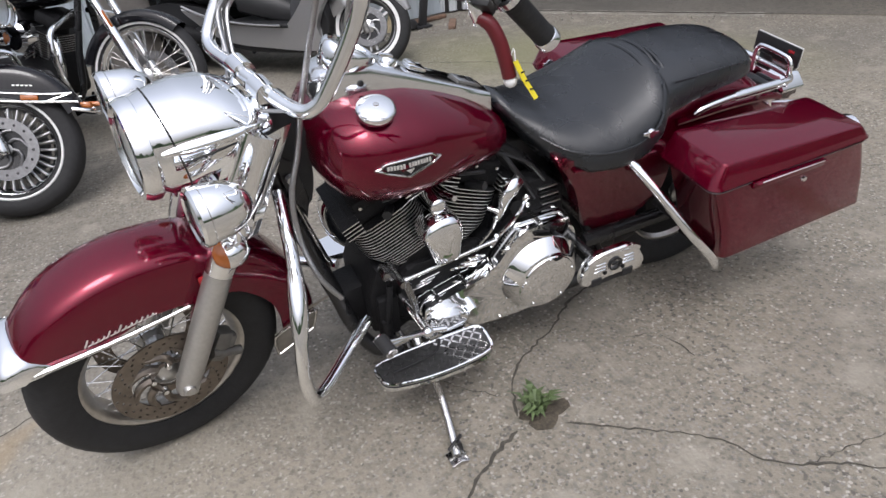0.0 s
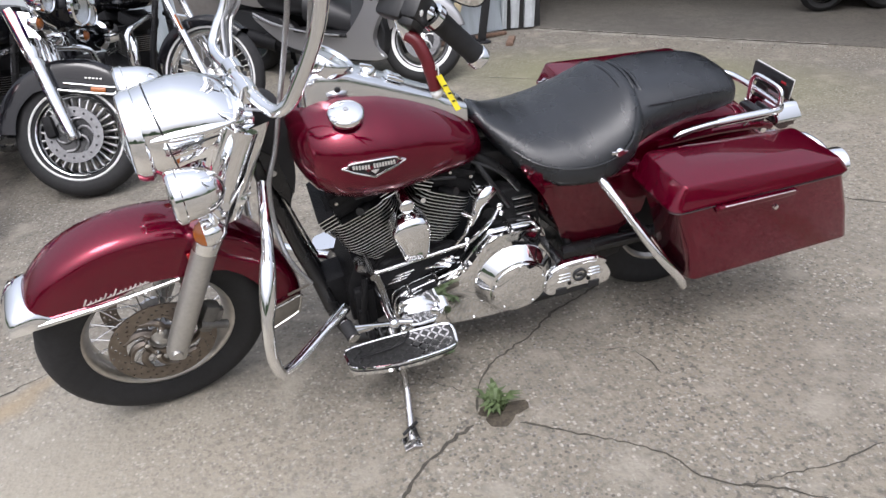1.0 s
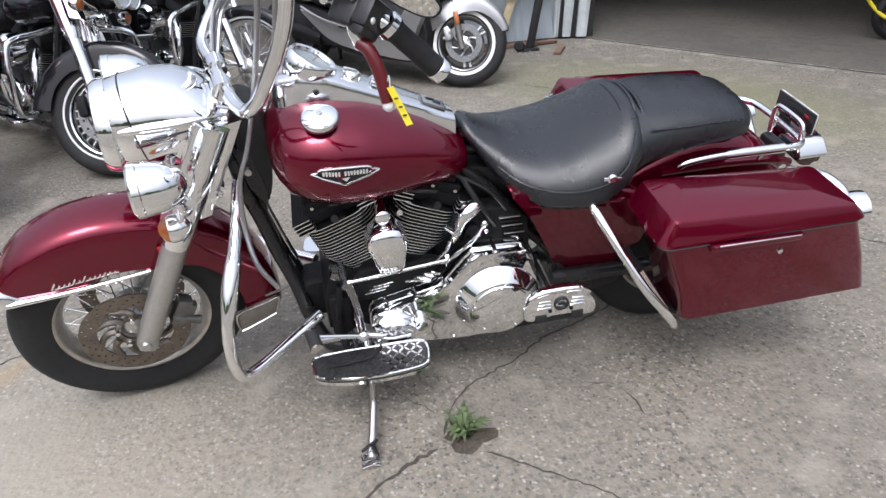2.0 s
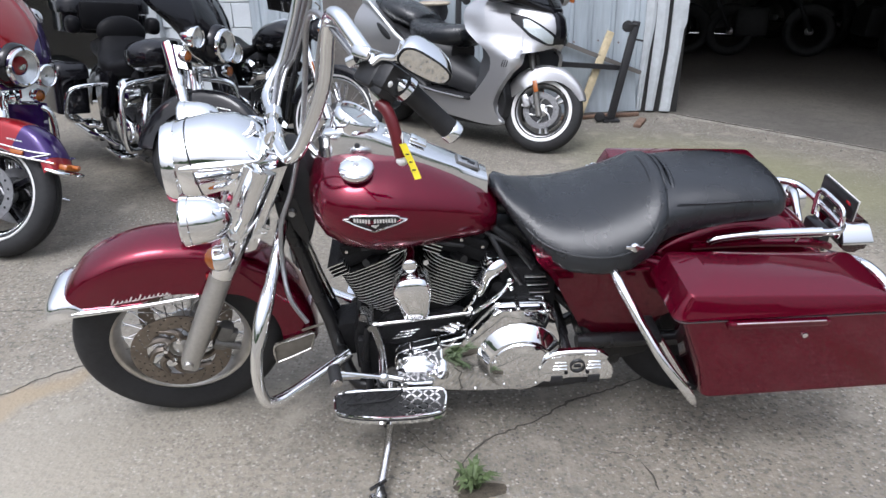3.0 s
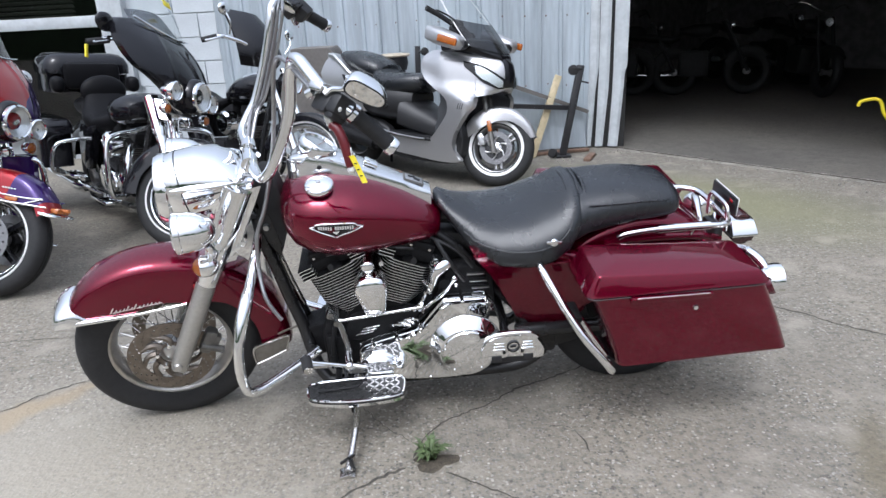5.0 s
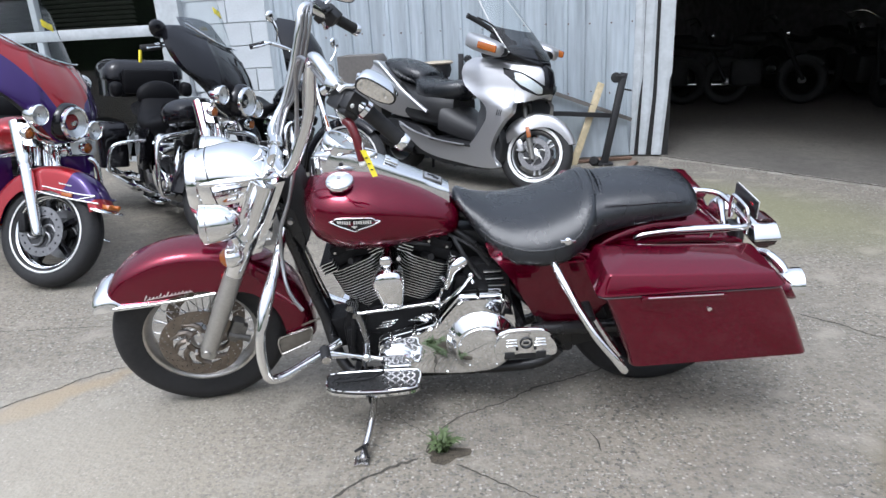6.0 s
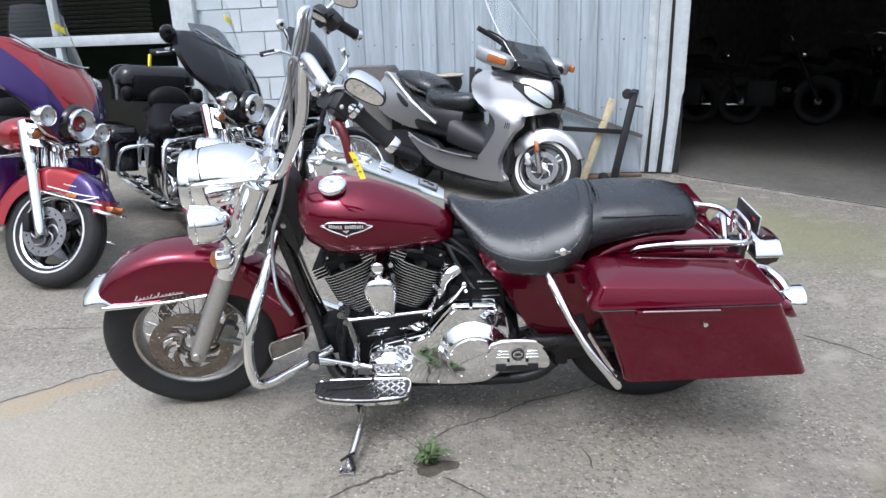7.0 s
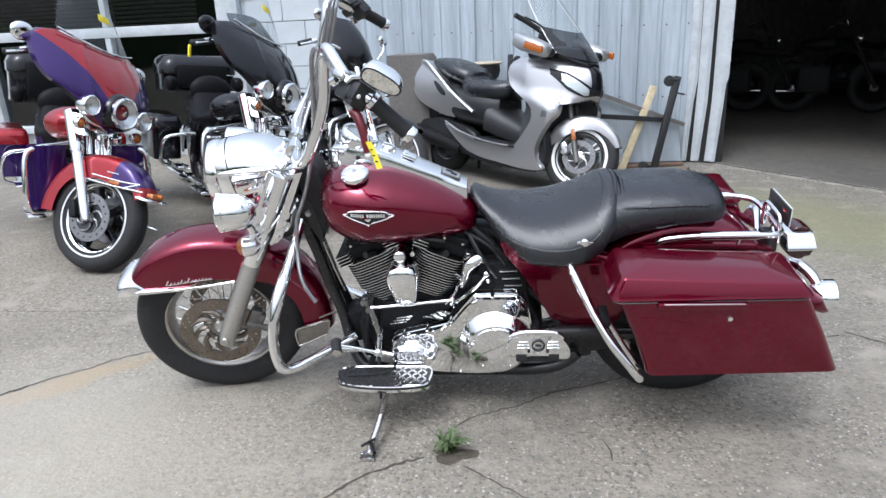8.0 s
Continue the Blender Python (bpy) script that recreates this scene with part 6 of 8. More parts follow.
rack = part("rear_rail", tube(loop, 0.0105, 12, 6), CHROME, bike, "chrome rear rail round the seat")
for side in (-1, 1):
    part("rail_sleeve", rod((1.67, side * 0.160, 0.708), (1.85, side * 0.159, 0.7065), 0.0145, 12), CHROME, rack)
    part("rail_post", rod((1.80, side * 0.155, 0.705), (1.80, side * 0.13, 0.655), 0.006, 10), CHROME, rack)
plate_m = pose(1.952, -0.047, 0.752)
plate = part("licence_plate", moved(block((0, 0, 0), (0.003, 0.172, 0.064), 0.001), plate_m), WHITE, bike, "white licence plate with dark bars")
part("plate_bracket", moved(joined(block((-0.006, 0, 0), (0.008, 0.174, 0.062), 0.003), block((-0.008, 0.03, -0.05), (0.012, 0.05, 0.05), 0.004)), plate_m), PLASTIC, plate)
part("plate_hoop", moved(tube([(-0.028, -0.080, -0.085), (-0.030, -0.083, -0.035), (-0.030, -0.078, -0.012), (-0.030, -0.058, 0.002), (-0.030, 0.03, 0.004), (-0.030, 0.050, -0.006), (-0.030, 0.056, -0.03), (-0.028, 0.054, -0.085)], 0.0078, 12, 5), plate_m), CHROME, plate)
for k in range(5):
    part("plate_bar", moved(block((0.003, -0.056 + 0.028 * k, 0.0), (0.003, 0.018, 0.036), 0.0008), plate_m), BLACK, plate)
part("plate_sticker", moved(block((-0.0106, -0.055, 0.012), (0.0015, 0.022, 0.009), 0.0005), plate_m), RED_LENS, plate)
lamp_rows = [[(2.027 + u * k, v * w, z) for u, v in ((-0.048, -1), (-0.053, -0.6), (-0.053, 0.6), (-0.048, 1), (0.048, 1), (0.056, 0.6), (0.056, -0.6), (0.048, -1))] for z, w, k in ((0.602, 0.070, 0.82), (0.606, 0.082, 0.92), (0.614, 0.087, 0.95), (0.620, 0.085, 0.95), (0.645, 0.062, 0.88), (0.653, 0.055, 0.84), (0.656, 0.046, 0.74))]
tail = part("tail_lamp", loft(lamp_rows), CHROME, bike, "chrome tail lamp with red lens")
part("tail_lens", prism(smooth_outline([(2.010, 0.656), (2.018, 0.669), (2.050, 0.669), (2.064, 0.656)], 4), -0.036, 0.036, 0.006, 3), SMOKED_LENS, tail)
part("tail_lens", prism(smooth_outline([(1.985, 0.606), (1.995, 0.585), (2.02, 0.574), (2.056, 0.578), (2.072, 0.606)], 4), -0.072, 0.072, 0.01, 3), SMOKED_LENS, tail)
part("tail_bracket", block((1.945, 0, 0.60), (0.04, 0.10, 0.08), 0.012), BLACK, tail)
for side in (-1, 1):
    c = Vector((2.020, side * 0.300, 0.571))
    ax = Vector((1, side * 0.10, 0.05))
    s = part("rear_signal", lathe([(0.046, 0.005), (0.054, 0.0), (0.054, -0.020), (0.051, -0.034), (0.041, -0.058), (0.022, -0.072), (0, -0.076)], c + Vector((0.024, 0, -0.008)), ax, 28), CHROME, bike, "chrome rear turn signal with red lens")
    part("lens", lathe([(0, 0.012), (0.018, 0.011), (0.036, 0.007), (0.047, 0.002)], c + Vector((0.024, 0, -0.008)), ax, 24), RED_LENS, s)
    part("signal_stalk", tube([(1.945, side * 0.09, 0.585), (1.958, side * 0.15, 0.608), (1.974, side * 0.21, 0.622), (1.992, side * 0.26, 0.612), (2.006, side * 0.29, 0.585)], 0.0145, 12, 5, radii=[0.010, 0.012, 0.017, 0.016, 0.013]), CHROME, s)
for side in (1,):
    part("exhaust", joined(tube([(0.55, 0.12, 0.60), (0.50, 0.17, 0.50), (0.55, 0.19, 0.35), (0.75, 0.20, 0.26), (1.2, 0.21, 0.25)], 0.024, 12, 5), tube([(1.2, 0.21, 0.25), (1.4, 0.25, 0.25), (1.95, 0.26, 0.27)], 0.042, 14, 4)), CHROME, bike)
part("air_cleaner", lathe([(0, 0.24), (0.08, 0.235), (0.10, 0.21), (0.10, 0.14), (0, 0.12)], (0.72, 0, 0.62), (0, 1, 0), 32), CHROME, bike)

# The yellow tag on the lever lock is a thing of its own
tag_m = BIKE @ STEER
tag_ob = thing("paper_tag", Matrix.Identity(4), "yellow paper tag hanging from the clutch lever", "tag")
a, b = tag_m @ Vector((0.614, -0.552, 1.217)), tag_m @ Vector((0.636, -0.590, 1.157))
tag_bm = loft([[q + Vector((0.0065, 0.004, 0)) * s + Vector((0, 0.0008, 0)) * e for s, e in ((-1, -1), (1, -1), (1, 1), (-1, 1))] for q in (a, a.lerp(b, 0.5) + Vector((0, 0.006, 0)), b)])
tag_paper = part("tag_paper", tag_bm, YELLOW, tag_ob)
for k in range(3):
    c_ = a.lerp(b, 0.3 + 0.22 * k) + Vector((0, -0.0035, 0.001))
    part("print_bar", block(c_, (0.007, 0.001, 0.003)), PLASTIC, tag_paper)
part("tag_string", tube([a, a + Vector((0, 0.004, 0.02)), tag_m @ Vector((0.609, -0.54, 1.20))], 0.0012, 6, 3), WHITE, tag_ob)


# ---- the parked motorcycles behind ----
PURPLE = material("purple pearl paint", (0.034, 0.011, 0.105), 0.28, 0.45, grain=0.05, scale=400, coat=1.0, spec=0.0)
CORAL = material("coral red paint", (0.30, 0.012, 0.018), 0.28, 0.55, grain=0.05, scale=400, coat=1.0, spec=0.0)
BLACK_PAINT = material("glossy black paint", (0.008, 0.008, 0.010), 0.09, 0.0, grain=0.05, scale=300, spec=0.4, rough_var=0.03)
SILVER_PAINT = material("silver metallic paint", (0.50, 0.50, 0.51), 0.33, 0.75, grain=0.06, scale=600, coat=0.5)
GREY_PLASTIC = material("dark grey plastic", (0.055, 0.057, 0.062), 0.5, grain=0.12, scale=80, blotch=0.1)
VINYL = material("black vinyl", (0.007, 0.007, 0.008), 0.45, grain=0.15, scale=120, blotch=0.2, blotch_scale=6, bump=0.1, bump_scale=300, spec=0.10)
STEEL = material("bright brake steel", (0.20, 0.20, 0.205), 0.45, 0.9, grain=0.15, scale=60)
WHITE_STRIPE = material("whitewall stripe", (0.75, 0.75, 0.74), 0.6, grain=0.06)


def axis_turn(c, deg, rake):
    c = Vector(c)
    return Matrix.Translation(c) @ Matrix.Rotation(radians(deg), 4, Vector((math.sin(radians(rake)), 0, math.cos(radians(rake))))) @ Matrix.Translation(-c)


def cast_wheel(parent, name, c, r_out, r_rim, hw, place, spokes, mat, spoke_w=0.02, stripe=True, both_discs=True):
    w = build_wheel(parent, name, c, r_out, r_rim, hw, place, False, RUBBER, CHROME, None)
    if stripe:
        for s in (-1, 1):
            part("whitewall", place(lathe([(r_rim + 0.014, s * hw * 0.90), (r_rim + 0.018, s * hw * 0.965), (r_rim + 0.022, s * hw * 0.97), (r_rim + 0.026, s * hw * 0.9)], c, (0, 1, 0), 48)), WHITE_STRIPE, w)
    for k in range(spokes):
        a = 2 * math.pi * k / spokes
        m = Matrix.Translation(c) @ Matrix.Rotation(-a, 4, "Y")
        part("cast_spoke", place(moved(block(((r_rim + 0.03) / 2, 0, 0), (r_rim - 0.05, 0.05, spoke_w), 0.004, seg=1), m)), mat, w)
    for s in ((-1, 1) if both_discs else (1,)):
        part("brake_disc", place(lathe([(0.145, s * 0.086), (0.145, s * 0.091), (0.095, s * 0.091), (0.095, s * 0.086)], c, (0, 1, 0), 44, True)), STEEL, w)
        part("disc_carrier", place(lathe([(0.098, s * 0.087), (0.098, s * 0.084), (0.03, s * 0.076), (0.03, s * 0.082)], c, (0, 1, 0), 20, True)), BLACK, w)
        for k in range(6):
            a = 2 * math.pi * k / 6
            pts = [(c[0] + r_ * math.cos(a + t_), s * 0.0885, c[2] + r_ * math.sin(a + t_)) for r_, t_ in ((0.035, 0.0), (0.06, 0.18), (0.08, 0.5), (0.095, 0.9))]
            part("carrier_arm", place(tube(pts, 0.008, 8, 3)), STEEL, w)
        for k in range(16):
            a = 2 * math.pi * k / 16
            part("disc_hole", place(lathe([(0, s * 0.0922), (0.0065, s * 0.0922), (0.0065, s * 0.090)], (c[0] + 0.12 * math.cos(a), 0, c[2] + 0.12 * math.sin(a)), (0, 1, 0), 8)), BLACK, w)
    return w


def small_lamp(parent, name, c, r, ax, place, shell, length=0.09, lens=None, label=""):
    ob = part(name, place(lathe([(r * 0.9, 0.004), (r, 0.0), (r * 1.02, -0.012), (r * 0.97, -length * 0.4), (r * 0.75, -length * 0.75), (r * 0.3, -length), (0, -length)], c, ax, 28)), shell, parent, label)
    part("rim", place(lathe([(r * 0.88, 0.006), (r * 0.95, 0.012), (r * 1.06, 0.004), (r * 1.06, -0.012)], c, ax, 28)), CHROME, ob)
    if lens is None:
        part("reflector", place(lathe([(0, -r * 0.55), (r * 0.4, -r * 0.45), (r * 0.92, 0)], c, ax, 24)), REFLECTOR, ob)
        part("bulb_cap", place(lathe([(0, 0.0), (r * 0.16, -0.002), (r * 0.2, -r * 0.4)], c, ax, 12)), CHROME, ob)
        part("lens", place(lathe([(0, 0.02), (r * 0.5, 0.016), (r * 0.92, 0.003)], c, ax, 24)), GLASS, ob)
    else:
        part("lens", place(lathe([(0, r * 0.6), (r * 0.5, r * 0.5), (r * 0.92, 0.0)], c, ax, 20)), lens, ob)
    return ob


def engine_block(parent, place=lambda b: b):
    e = part("engine", joined(block((0.72, 0, 0.36), (0.30, 0.24, 0.26), 0.04), block((1.0, 0, 0.34), (0.28, 0.26, 0.22), 0.03)), CASTING, parent)
    for lean in (-22.5, 22.5):
        m = Matrix.Translation((0.715, 0, 0.375)) @ Matrix.Rotation(radians(lean), 4, "Y")
        cyl = part("cylinder", moved(joined(lathe([(0, 0.08), (0.06, 0.08), (0.06, 0.30), (0, 0.30)], (0, 0, 0), (0, 0, 1), 20), block((0, 0, 0.33), (0.16, 0.21, 0.08), 0.02)), m), CASTING, e)
        for k in range(11):
            part("cooling_fin", moved(fin_plate(0.112 + 0.0142 * k, 0.080, 0.122), m), [CASTING, FIN_EDGE], cyl)
    part("air_cleaner", lathe([(0, 0.24), (0.07, 0.236), (0.09, 0.215), (0.092, 0.14), (0, 0.12)], (0.715, 0, 0.60), (0, 1, 0), 32), CHROME, e)
    part("cam_cover", lathe([(0, 0.175), (0.05, 0.172), (0.075, 0.16), (0.08, 0.12)], (0.68, 0, 0.33), (0, 1, 0), 32), CHROME, e)
    part("gear_cover", prism(smooth_outline([(0.80, 0.27), (0.82, 0.38), (1.0, 0.42), (1.10, 0.38), (1.08, 0.26), (0.95, 0.23)]), 0.12, 0.17, 0.015), CHROME, e)
    part("pushrods", joined(*[rod((0.66 + 0.035 * k, 0.10, 0.38), (0.58 + 0.085 * k, 0.11, 0.60), 0.011, 10) for k in range(4)]), CHROME, e)
    part("exhaust_pipe", joined(tube([(0.55, 0.11, 0.60), (0.47, 0.17, 0.52), (0.47, 0.19, 0.36), (0.58, 0.20, 0.25), (0.85, 0.20, 0.22), (1.25, 0.22, 0.23)], 0.023, 12, 5), tube([(1.25, 0.22, 0.23), (1.4, 0.25, 0.23), (2.0, 0.26, 0.26)], 0.043, 14, 4)), CHROME, e)
    return e


def fairing_mesh(two_tone):
    """A bat-wing fairing: swept back at the sides, humped over the headlight."""
    rows = ((0.80, 0.20, 0.075, 0.06, 0.17), (0.84, 0.30, 0.05, 0.15, 0.15), (0.90, 0.36, 0.03, 0.22, 0.11), (0.97, 0.395, 0.035, 0.27, 0.08), (1.04, 0.415, 0.065, 0.30, 0.06), (1.11, 0.42, 0.115, 0.31, 0.05), (1.17, 0.41, 0.18, 0.29, 0.05), (1.22, 0.385, 0.245, 0.25, 0.04), (1.255, 0.345, 0.295, 0.20, 0.035), (1.275, 0.30, 0.33, 0.15, 0.03), (1.285, 0.265, 0.35, 0.12, 0.03))
    keys = np.linspace(0, 1, len(rows))
    us = np.linspace(-1, 1, 57)
    low, high = 15, 21

    def at(t, u, back):
        z, w, x0, sweep, lift = [float(np.interp(t, keys, [r[k] for r in rows])) for k in range(5)]
        hump = 0.035 * math.exp(-(u * w / 0.11) ** 2) * math.exp(-((z - 0.95) / 0.10) ** 2)
        crease = 0.012 * math.exp(-((abs(u) - 0.45) / 0.05) ** 2) * min(1.0, t * 1.5)
        x0, sweep, w = 0.045 + 0.78 * (x0 - 0.03), 0.66 * sweep, 1.04 * w
        return (x0 + sweep * abs(u) ** 2.2 - hump - crease + back, w * u * (1 - back * 0.4), z + lift * abs(u) ** 1.8)

    def split(u):
        """Where the paint changes, along the height."""
        return float(np.interp(abs(u), [0.0, 0.18, 0.35, 0.6, 0.85, 1.0], [0.16, 0.28, 0.43, 0.57, 0.66, 0.70]))
    bm = bmesh.new()
    front, rear = [], []
    for k in range(low + high + 1):
        ts = [split(u) * k / low if k <= low else split(u) + (1 - split(u)) * (k - low) / high for u in us]
        front.append([bm.verts.new(at(t, u, 0.0)) for t, u in zip(ts, us)])
        rear.append([bm.verts.new(at(t, u, 0.05)) for t, u in zip(ts, us)])
    last = low + high
    for i in range(last):
        for j in range(len(us) - 1):
            f = bm.faces.new((front[i][j], front[i][j + 1], front[i + 1][j + 1], front[i + 1][j]))
            f.material_index = 1 if two_tone and i < low else 0
            g = bm.faces.new((rear[i][j], rear[i + 1][j], rear[i + 1][j + 1], rear[i][j + 1]))
            g.material_index = 2
    for j in range(len(us) - 1):
        for i in (0, last):
            bm.faces.new((front[i][j], front[i][j + 1], rear[i][j + 1], rear[i][j])).material_index = 0
    for i in range(last):
        for j in (0, len(us) - 1):
            bm.faces.new((front[i][j], front[i + 1][j], rear[i + 1][j], rear[i][j])).material_index = 1 if two_tone else 0
    return bm


def touring_bike(name, m, steer, yoke, main, second, label, screen, spokes, stripe_trim=True, screen_h=0.30, lower=True, tag=True, wheel_mat=BLACK_PAINT):
    b = thing(name, m, label, "motorcycle", "parked motorcycles")
    ax = Vector((0, 0, 0.312))
    T = axis_turn(ax, steer, 26)
    Y = axis_turn(ax, yoke, 26)

    def st(bm):
        return moved(bm, T)

    def yk(bm):
        return moved(bm, Y @ Matrix.Translation((0, 0, 0.085)))

    def cap(bm):
        return moved(bm, Y @ Matrix.Translation((0, 0, 0.038)))
    up = Vector((math.sin(radians(26)), 0, math.cos(radians(26))))
    cast_wheel(b, "front_wheel", ax, 0.32, 0.215, 0.066, st, spokes, wheel_mat, 0.013 if spokes > 12 else 0.03)
    for s in (-1, 1):
        p0 = Vector((0.0, s * 0.118, 0.312))
        leg = part("fork_leg", st(tube([p0 - up * 0.03, p0 + up * 0.02, p0 + up * 0.2, p0 + up * 0.40], 0.03, 14, 3, radii=[0.022, 0.03, 0.033, 0.033])), CHROME, b)
        part("fork_cover", st(tube([p0 + up * 0.40, p0 + up * 0.46, p0 + up * 0.66], 0.042, 16, 3, radii=[0.036, 0.042, 0.048])), CHROME, leg)
        part("signal_panel", yk(loft([[(x + 0.48 * (z - 0.78), s * (0.11 + dy), z) for x, dy in ((0.14, 0.0), (0.15, 0.035), (0.20, 0.05), (0.26, 0.03))] for z in (0.70, 0.76, 0.82)], False, False)), CHROME, leg)
        part("caliper", st(block((0.115, s * 0.10, 0.34), (0.05, 0.045, 0.11), 0.012, (0, 20, 0))), CASTING, leg)
        small_lamp(b, "passing_lamp", (0.045, s * 0.205, 0.877), 0.058, (-1, 0, 0.03), yk, CHROME, 0.10)
        small_lamp(b, "turn_signal", (0.085, s * 0.215, 0.765), 0.034, (-1, 0, 0.0), yk, CHROME, 0.05, AMBER)
    part("lamp_bar", yk(tube([(0.12, -0.2, 0.83), (0.11, -0.12, 0.785), (0.09, 0, 0.77), (0.11, 0.12, 0.785), (0.12, 0.2, 0.83)], 0.011, 10, 5)), CHROME, b)
    part("stem_cover", yk(block((0.21, 0, 0.76), (0.10, 0.22, 0.06), 0.015, (0, 26, 0))), CHROME, b)
    for s in (-1, 1):
        part("stem_tube", st(rod((0.165, s * 0.035, 0.68), (0.20, s * 0.035, 0.78), 0.017, 12)), CHROME, b)
    fender = part("front_fender", st(fender_mesh(149, -4, front_top, front_low, front_hw, ax, 32)), [main], b)
    if second:
        bm = fender_mesh(140, 108, lambda d: front_top(d) + 0.002, front_low, lambda d: front_hw(d) + 0.0025, ax, 12)
        part("fender_panel", st(bm), second, fender)
    for s in (-1, 1):
        part("fender_trim", st(joined(tube([(-0.325, s * 0.086, 0.535), (-0.1, s * 0.0965, 0.53), (0.09, s * 0.097, 0.535)], 0.006, 8, 4), tube([(-0.30, s * 0.09, 0.575), (-0.18, s * 0.0965, 0.566), (0.05, s * 0.097, 0.57)], 0.005, 8, 4), tube([(-0.30, s * 0.09, 0.575), (-0.20, s * 0.096, 0.537)], 0.004, 6, 1))), CHROME, fender)
        part("fender_reflector", st(block((-0.12, s * 0.098, 0.55), (0.075, 0.006, 0.022), 0.003)), AMBER, fender)
        part("fender_mark", st(joined(*[block((-0.13 + 0.018 * k, s * 0.0955, 0.605), (0.012, 0.003, 0.007), 0.001) for k in range(5)])), SILVER_PRINT, fender)
    part("tip_lamp", st(joined(block((-0.345, 0, 0.525), (0.05, 0.10, 0.03), 0.01), rod((-0.33, 0, 0.53), (-0.40, 0, 0.535), 0.012, 10))), AMBER, fender)
    part("fender_rail", st(tube([(-0.30, -0.10, 0.50), (-0.37, -0.085, 0.495), (-0.395, 0, 0.495), (-0.37, 0.085, 0.495), (-0.30, 0.10, 0.50)], 0.009, 8, 5)), CHROME, fender)
    fairing = part("fairing", cap(fairing_mesh(bool(second))), [main, second or main, PLASTIC], b, sharp=50)
    small_lamp(b, "headlight", (-0.008, 0, 0.885), 0.092, (-1, 0, 0.05), yk, BLACK_PAINT, 0.12)
    part("headlight_brow", yk(lathe([(0.10, 0.004), (0.112, -0.01), (0.118, -0.06), (0.10, -0.1)], (0.012, 0, 0.885), (-1, 0, 0.05), 32)), BLACK_PAINT, fairing)
    part("fairing_seal", cap(tube([(0.275 + 0.075 * abs(u) ** 2.2, 0.285 * u, 1.288 + 0.04 * u * u) for u in np.linspace(-1, 1, 9)], 0.007, 8, 3)), CHROME, fairing)
    wind = []
    for k in np.linspace(0, 1, 6):
        wind.append([(0.265 + 0.075 * abs(u) ** 2 + 0.16 * k, (0.275 - 0.07 * k * k) * u, 1.27 + screen_h * k * (1 - 0.25 * u * u)) for u in np.linspace(-1, 1, 13)])
    ws = part("windshield", cap(loft(wind, False, False)), screen, fairing)
    if not second:
        foot_rows = [[(x - 0.012, y * 1.02, 1.262 + (z - 1.27) * 0.45) for x, y, z in r] for r in wind]
        part("smoked_deflector", cap(loft(foot_rows, False, False)), SMOKED, ws)
        part("lever_tag", yk(block((0.455, 0.50, 0.995), (0.012, 0.022, 0.075), 0.002, (0, 10, 12))), YELLOW, b, "yellow paper tag on the lever")
    if tag:
        part("sticker", cap(block((0.375, -0.035, 1.27 + screen_h * 0.66), (0.004, 0.10, 0.045), 0.001, (0, 28, 8))), YELLOW, ws)
    bars = part("handlebar", yk(tube([(0.45, -0.42, 1.08), (0.40, -0.34, 1.12), (0.34, -0.15, 1.06), (0.33, 0, 1.04), (0.34, 0.15, 1.06), (0.40, 0.34, 1.12), (0.45, 0.42, 1.08)], 0.014, 10, 5)), CHROME, b)
    for s in (-1, 1):
        part("grip", yk(rod((0.42, s * 0.375, 1.10), (0.49, s * 0.47, 1.05), 0.02, 14)), RUBBER, bars)
        part("lever", yk(tube([(0.39, s * 0.36, 1.11), (0.38, s * 0.42, 1.09), (0.42, s * 0.50, 1.05)], 0.007, 8, 4)), CHROME, bars)
        mirror = part("mirror", yk(ball((0.42, s * 0.43, 1.19), (0.03, 0.078, 0.055), 20, 12)), BLACK_PAINT if not second else CHROME, b)
        part("mirror_stem", yk(rod((0.40, s * 0.36, 1.13), (0.42, s * 0.42, 1.20), 0.006, 8)), CHROME, mirror)
    part("dash", yk(block((0.36, 0, 1.12), (0.10, 0.42, 0.18), 0.03, (0, 20, 0))), PLASTIC, fairing)
    # Body
    part("chassis", joined(tube([(0.36, 0.03, 0.84), (0.40, 0.09, 0.5), (0.46, 0.12, 0.22), (0.9, 0.13, 0.17), (1.3, 0.13, 0.22)], 0.02, 10, 4), tube([(0.36, -0.03, 0.84), (0.40, -0.09, 0.5), (0.46, -0.12, 0.22), (0.9, -0.13, 0.17), (1.3, -0.13, 0.22)], 0.02, 10, 4)), BLACK, b)
    engine_block(b)
    rings = [[(x, y, z0 + z) for y, z in oval(hw, zt, zb, 2.4, 28)] for x, hw, z0, zt, zb in ((0.42, 0.05, 0.84, 0.04, 0.04), (0.45, 0.15, 0.84, 0.07, 0.08), (0.55, 0.21, 0.84, 0.11, 0.12), (0.70, 0.20, 0.83, 0.10, 0.12), (0.85, 0.14, 0.80, 0.07, 0.08), (0.95, 0.07, 0.78, 0.04, 0.04))]
    part("fuel_tank", loft(rings), main, b)
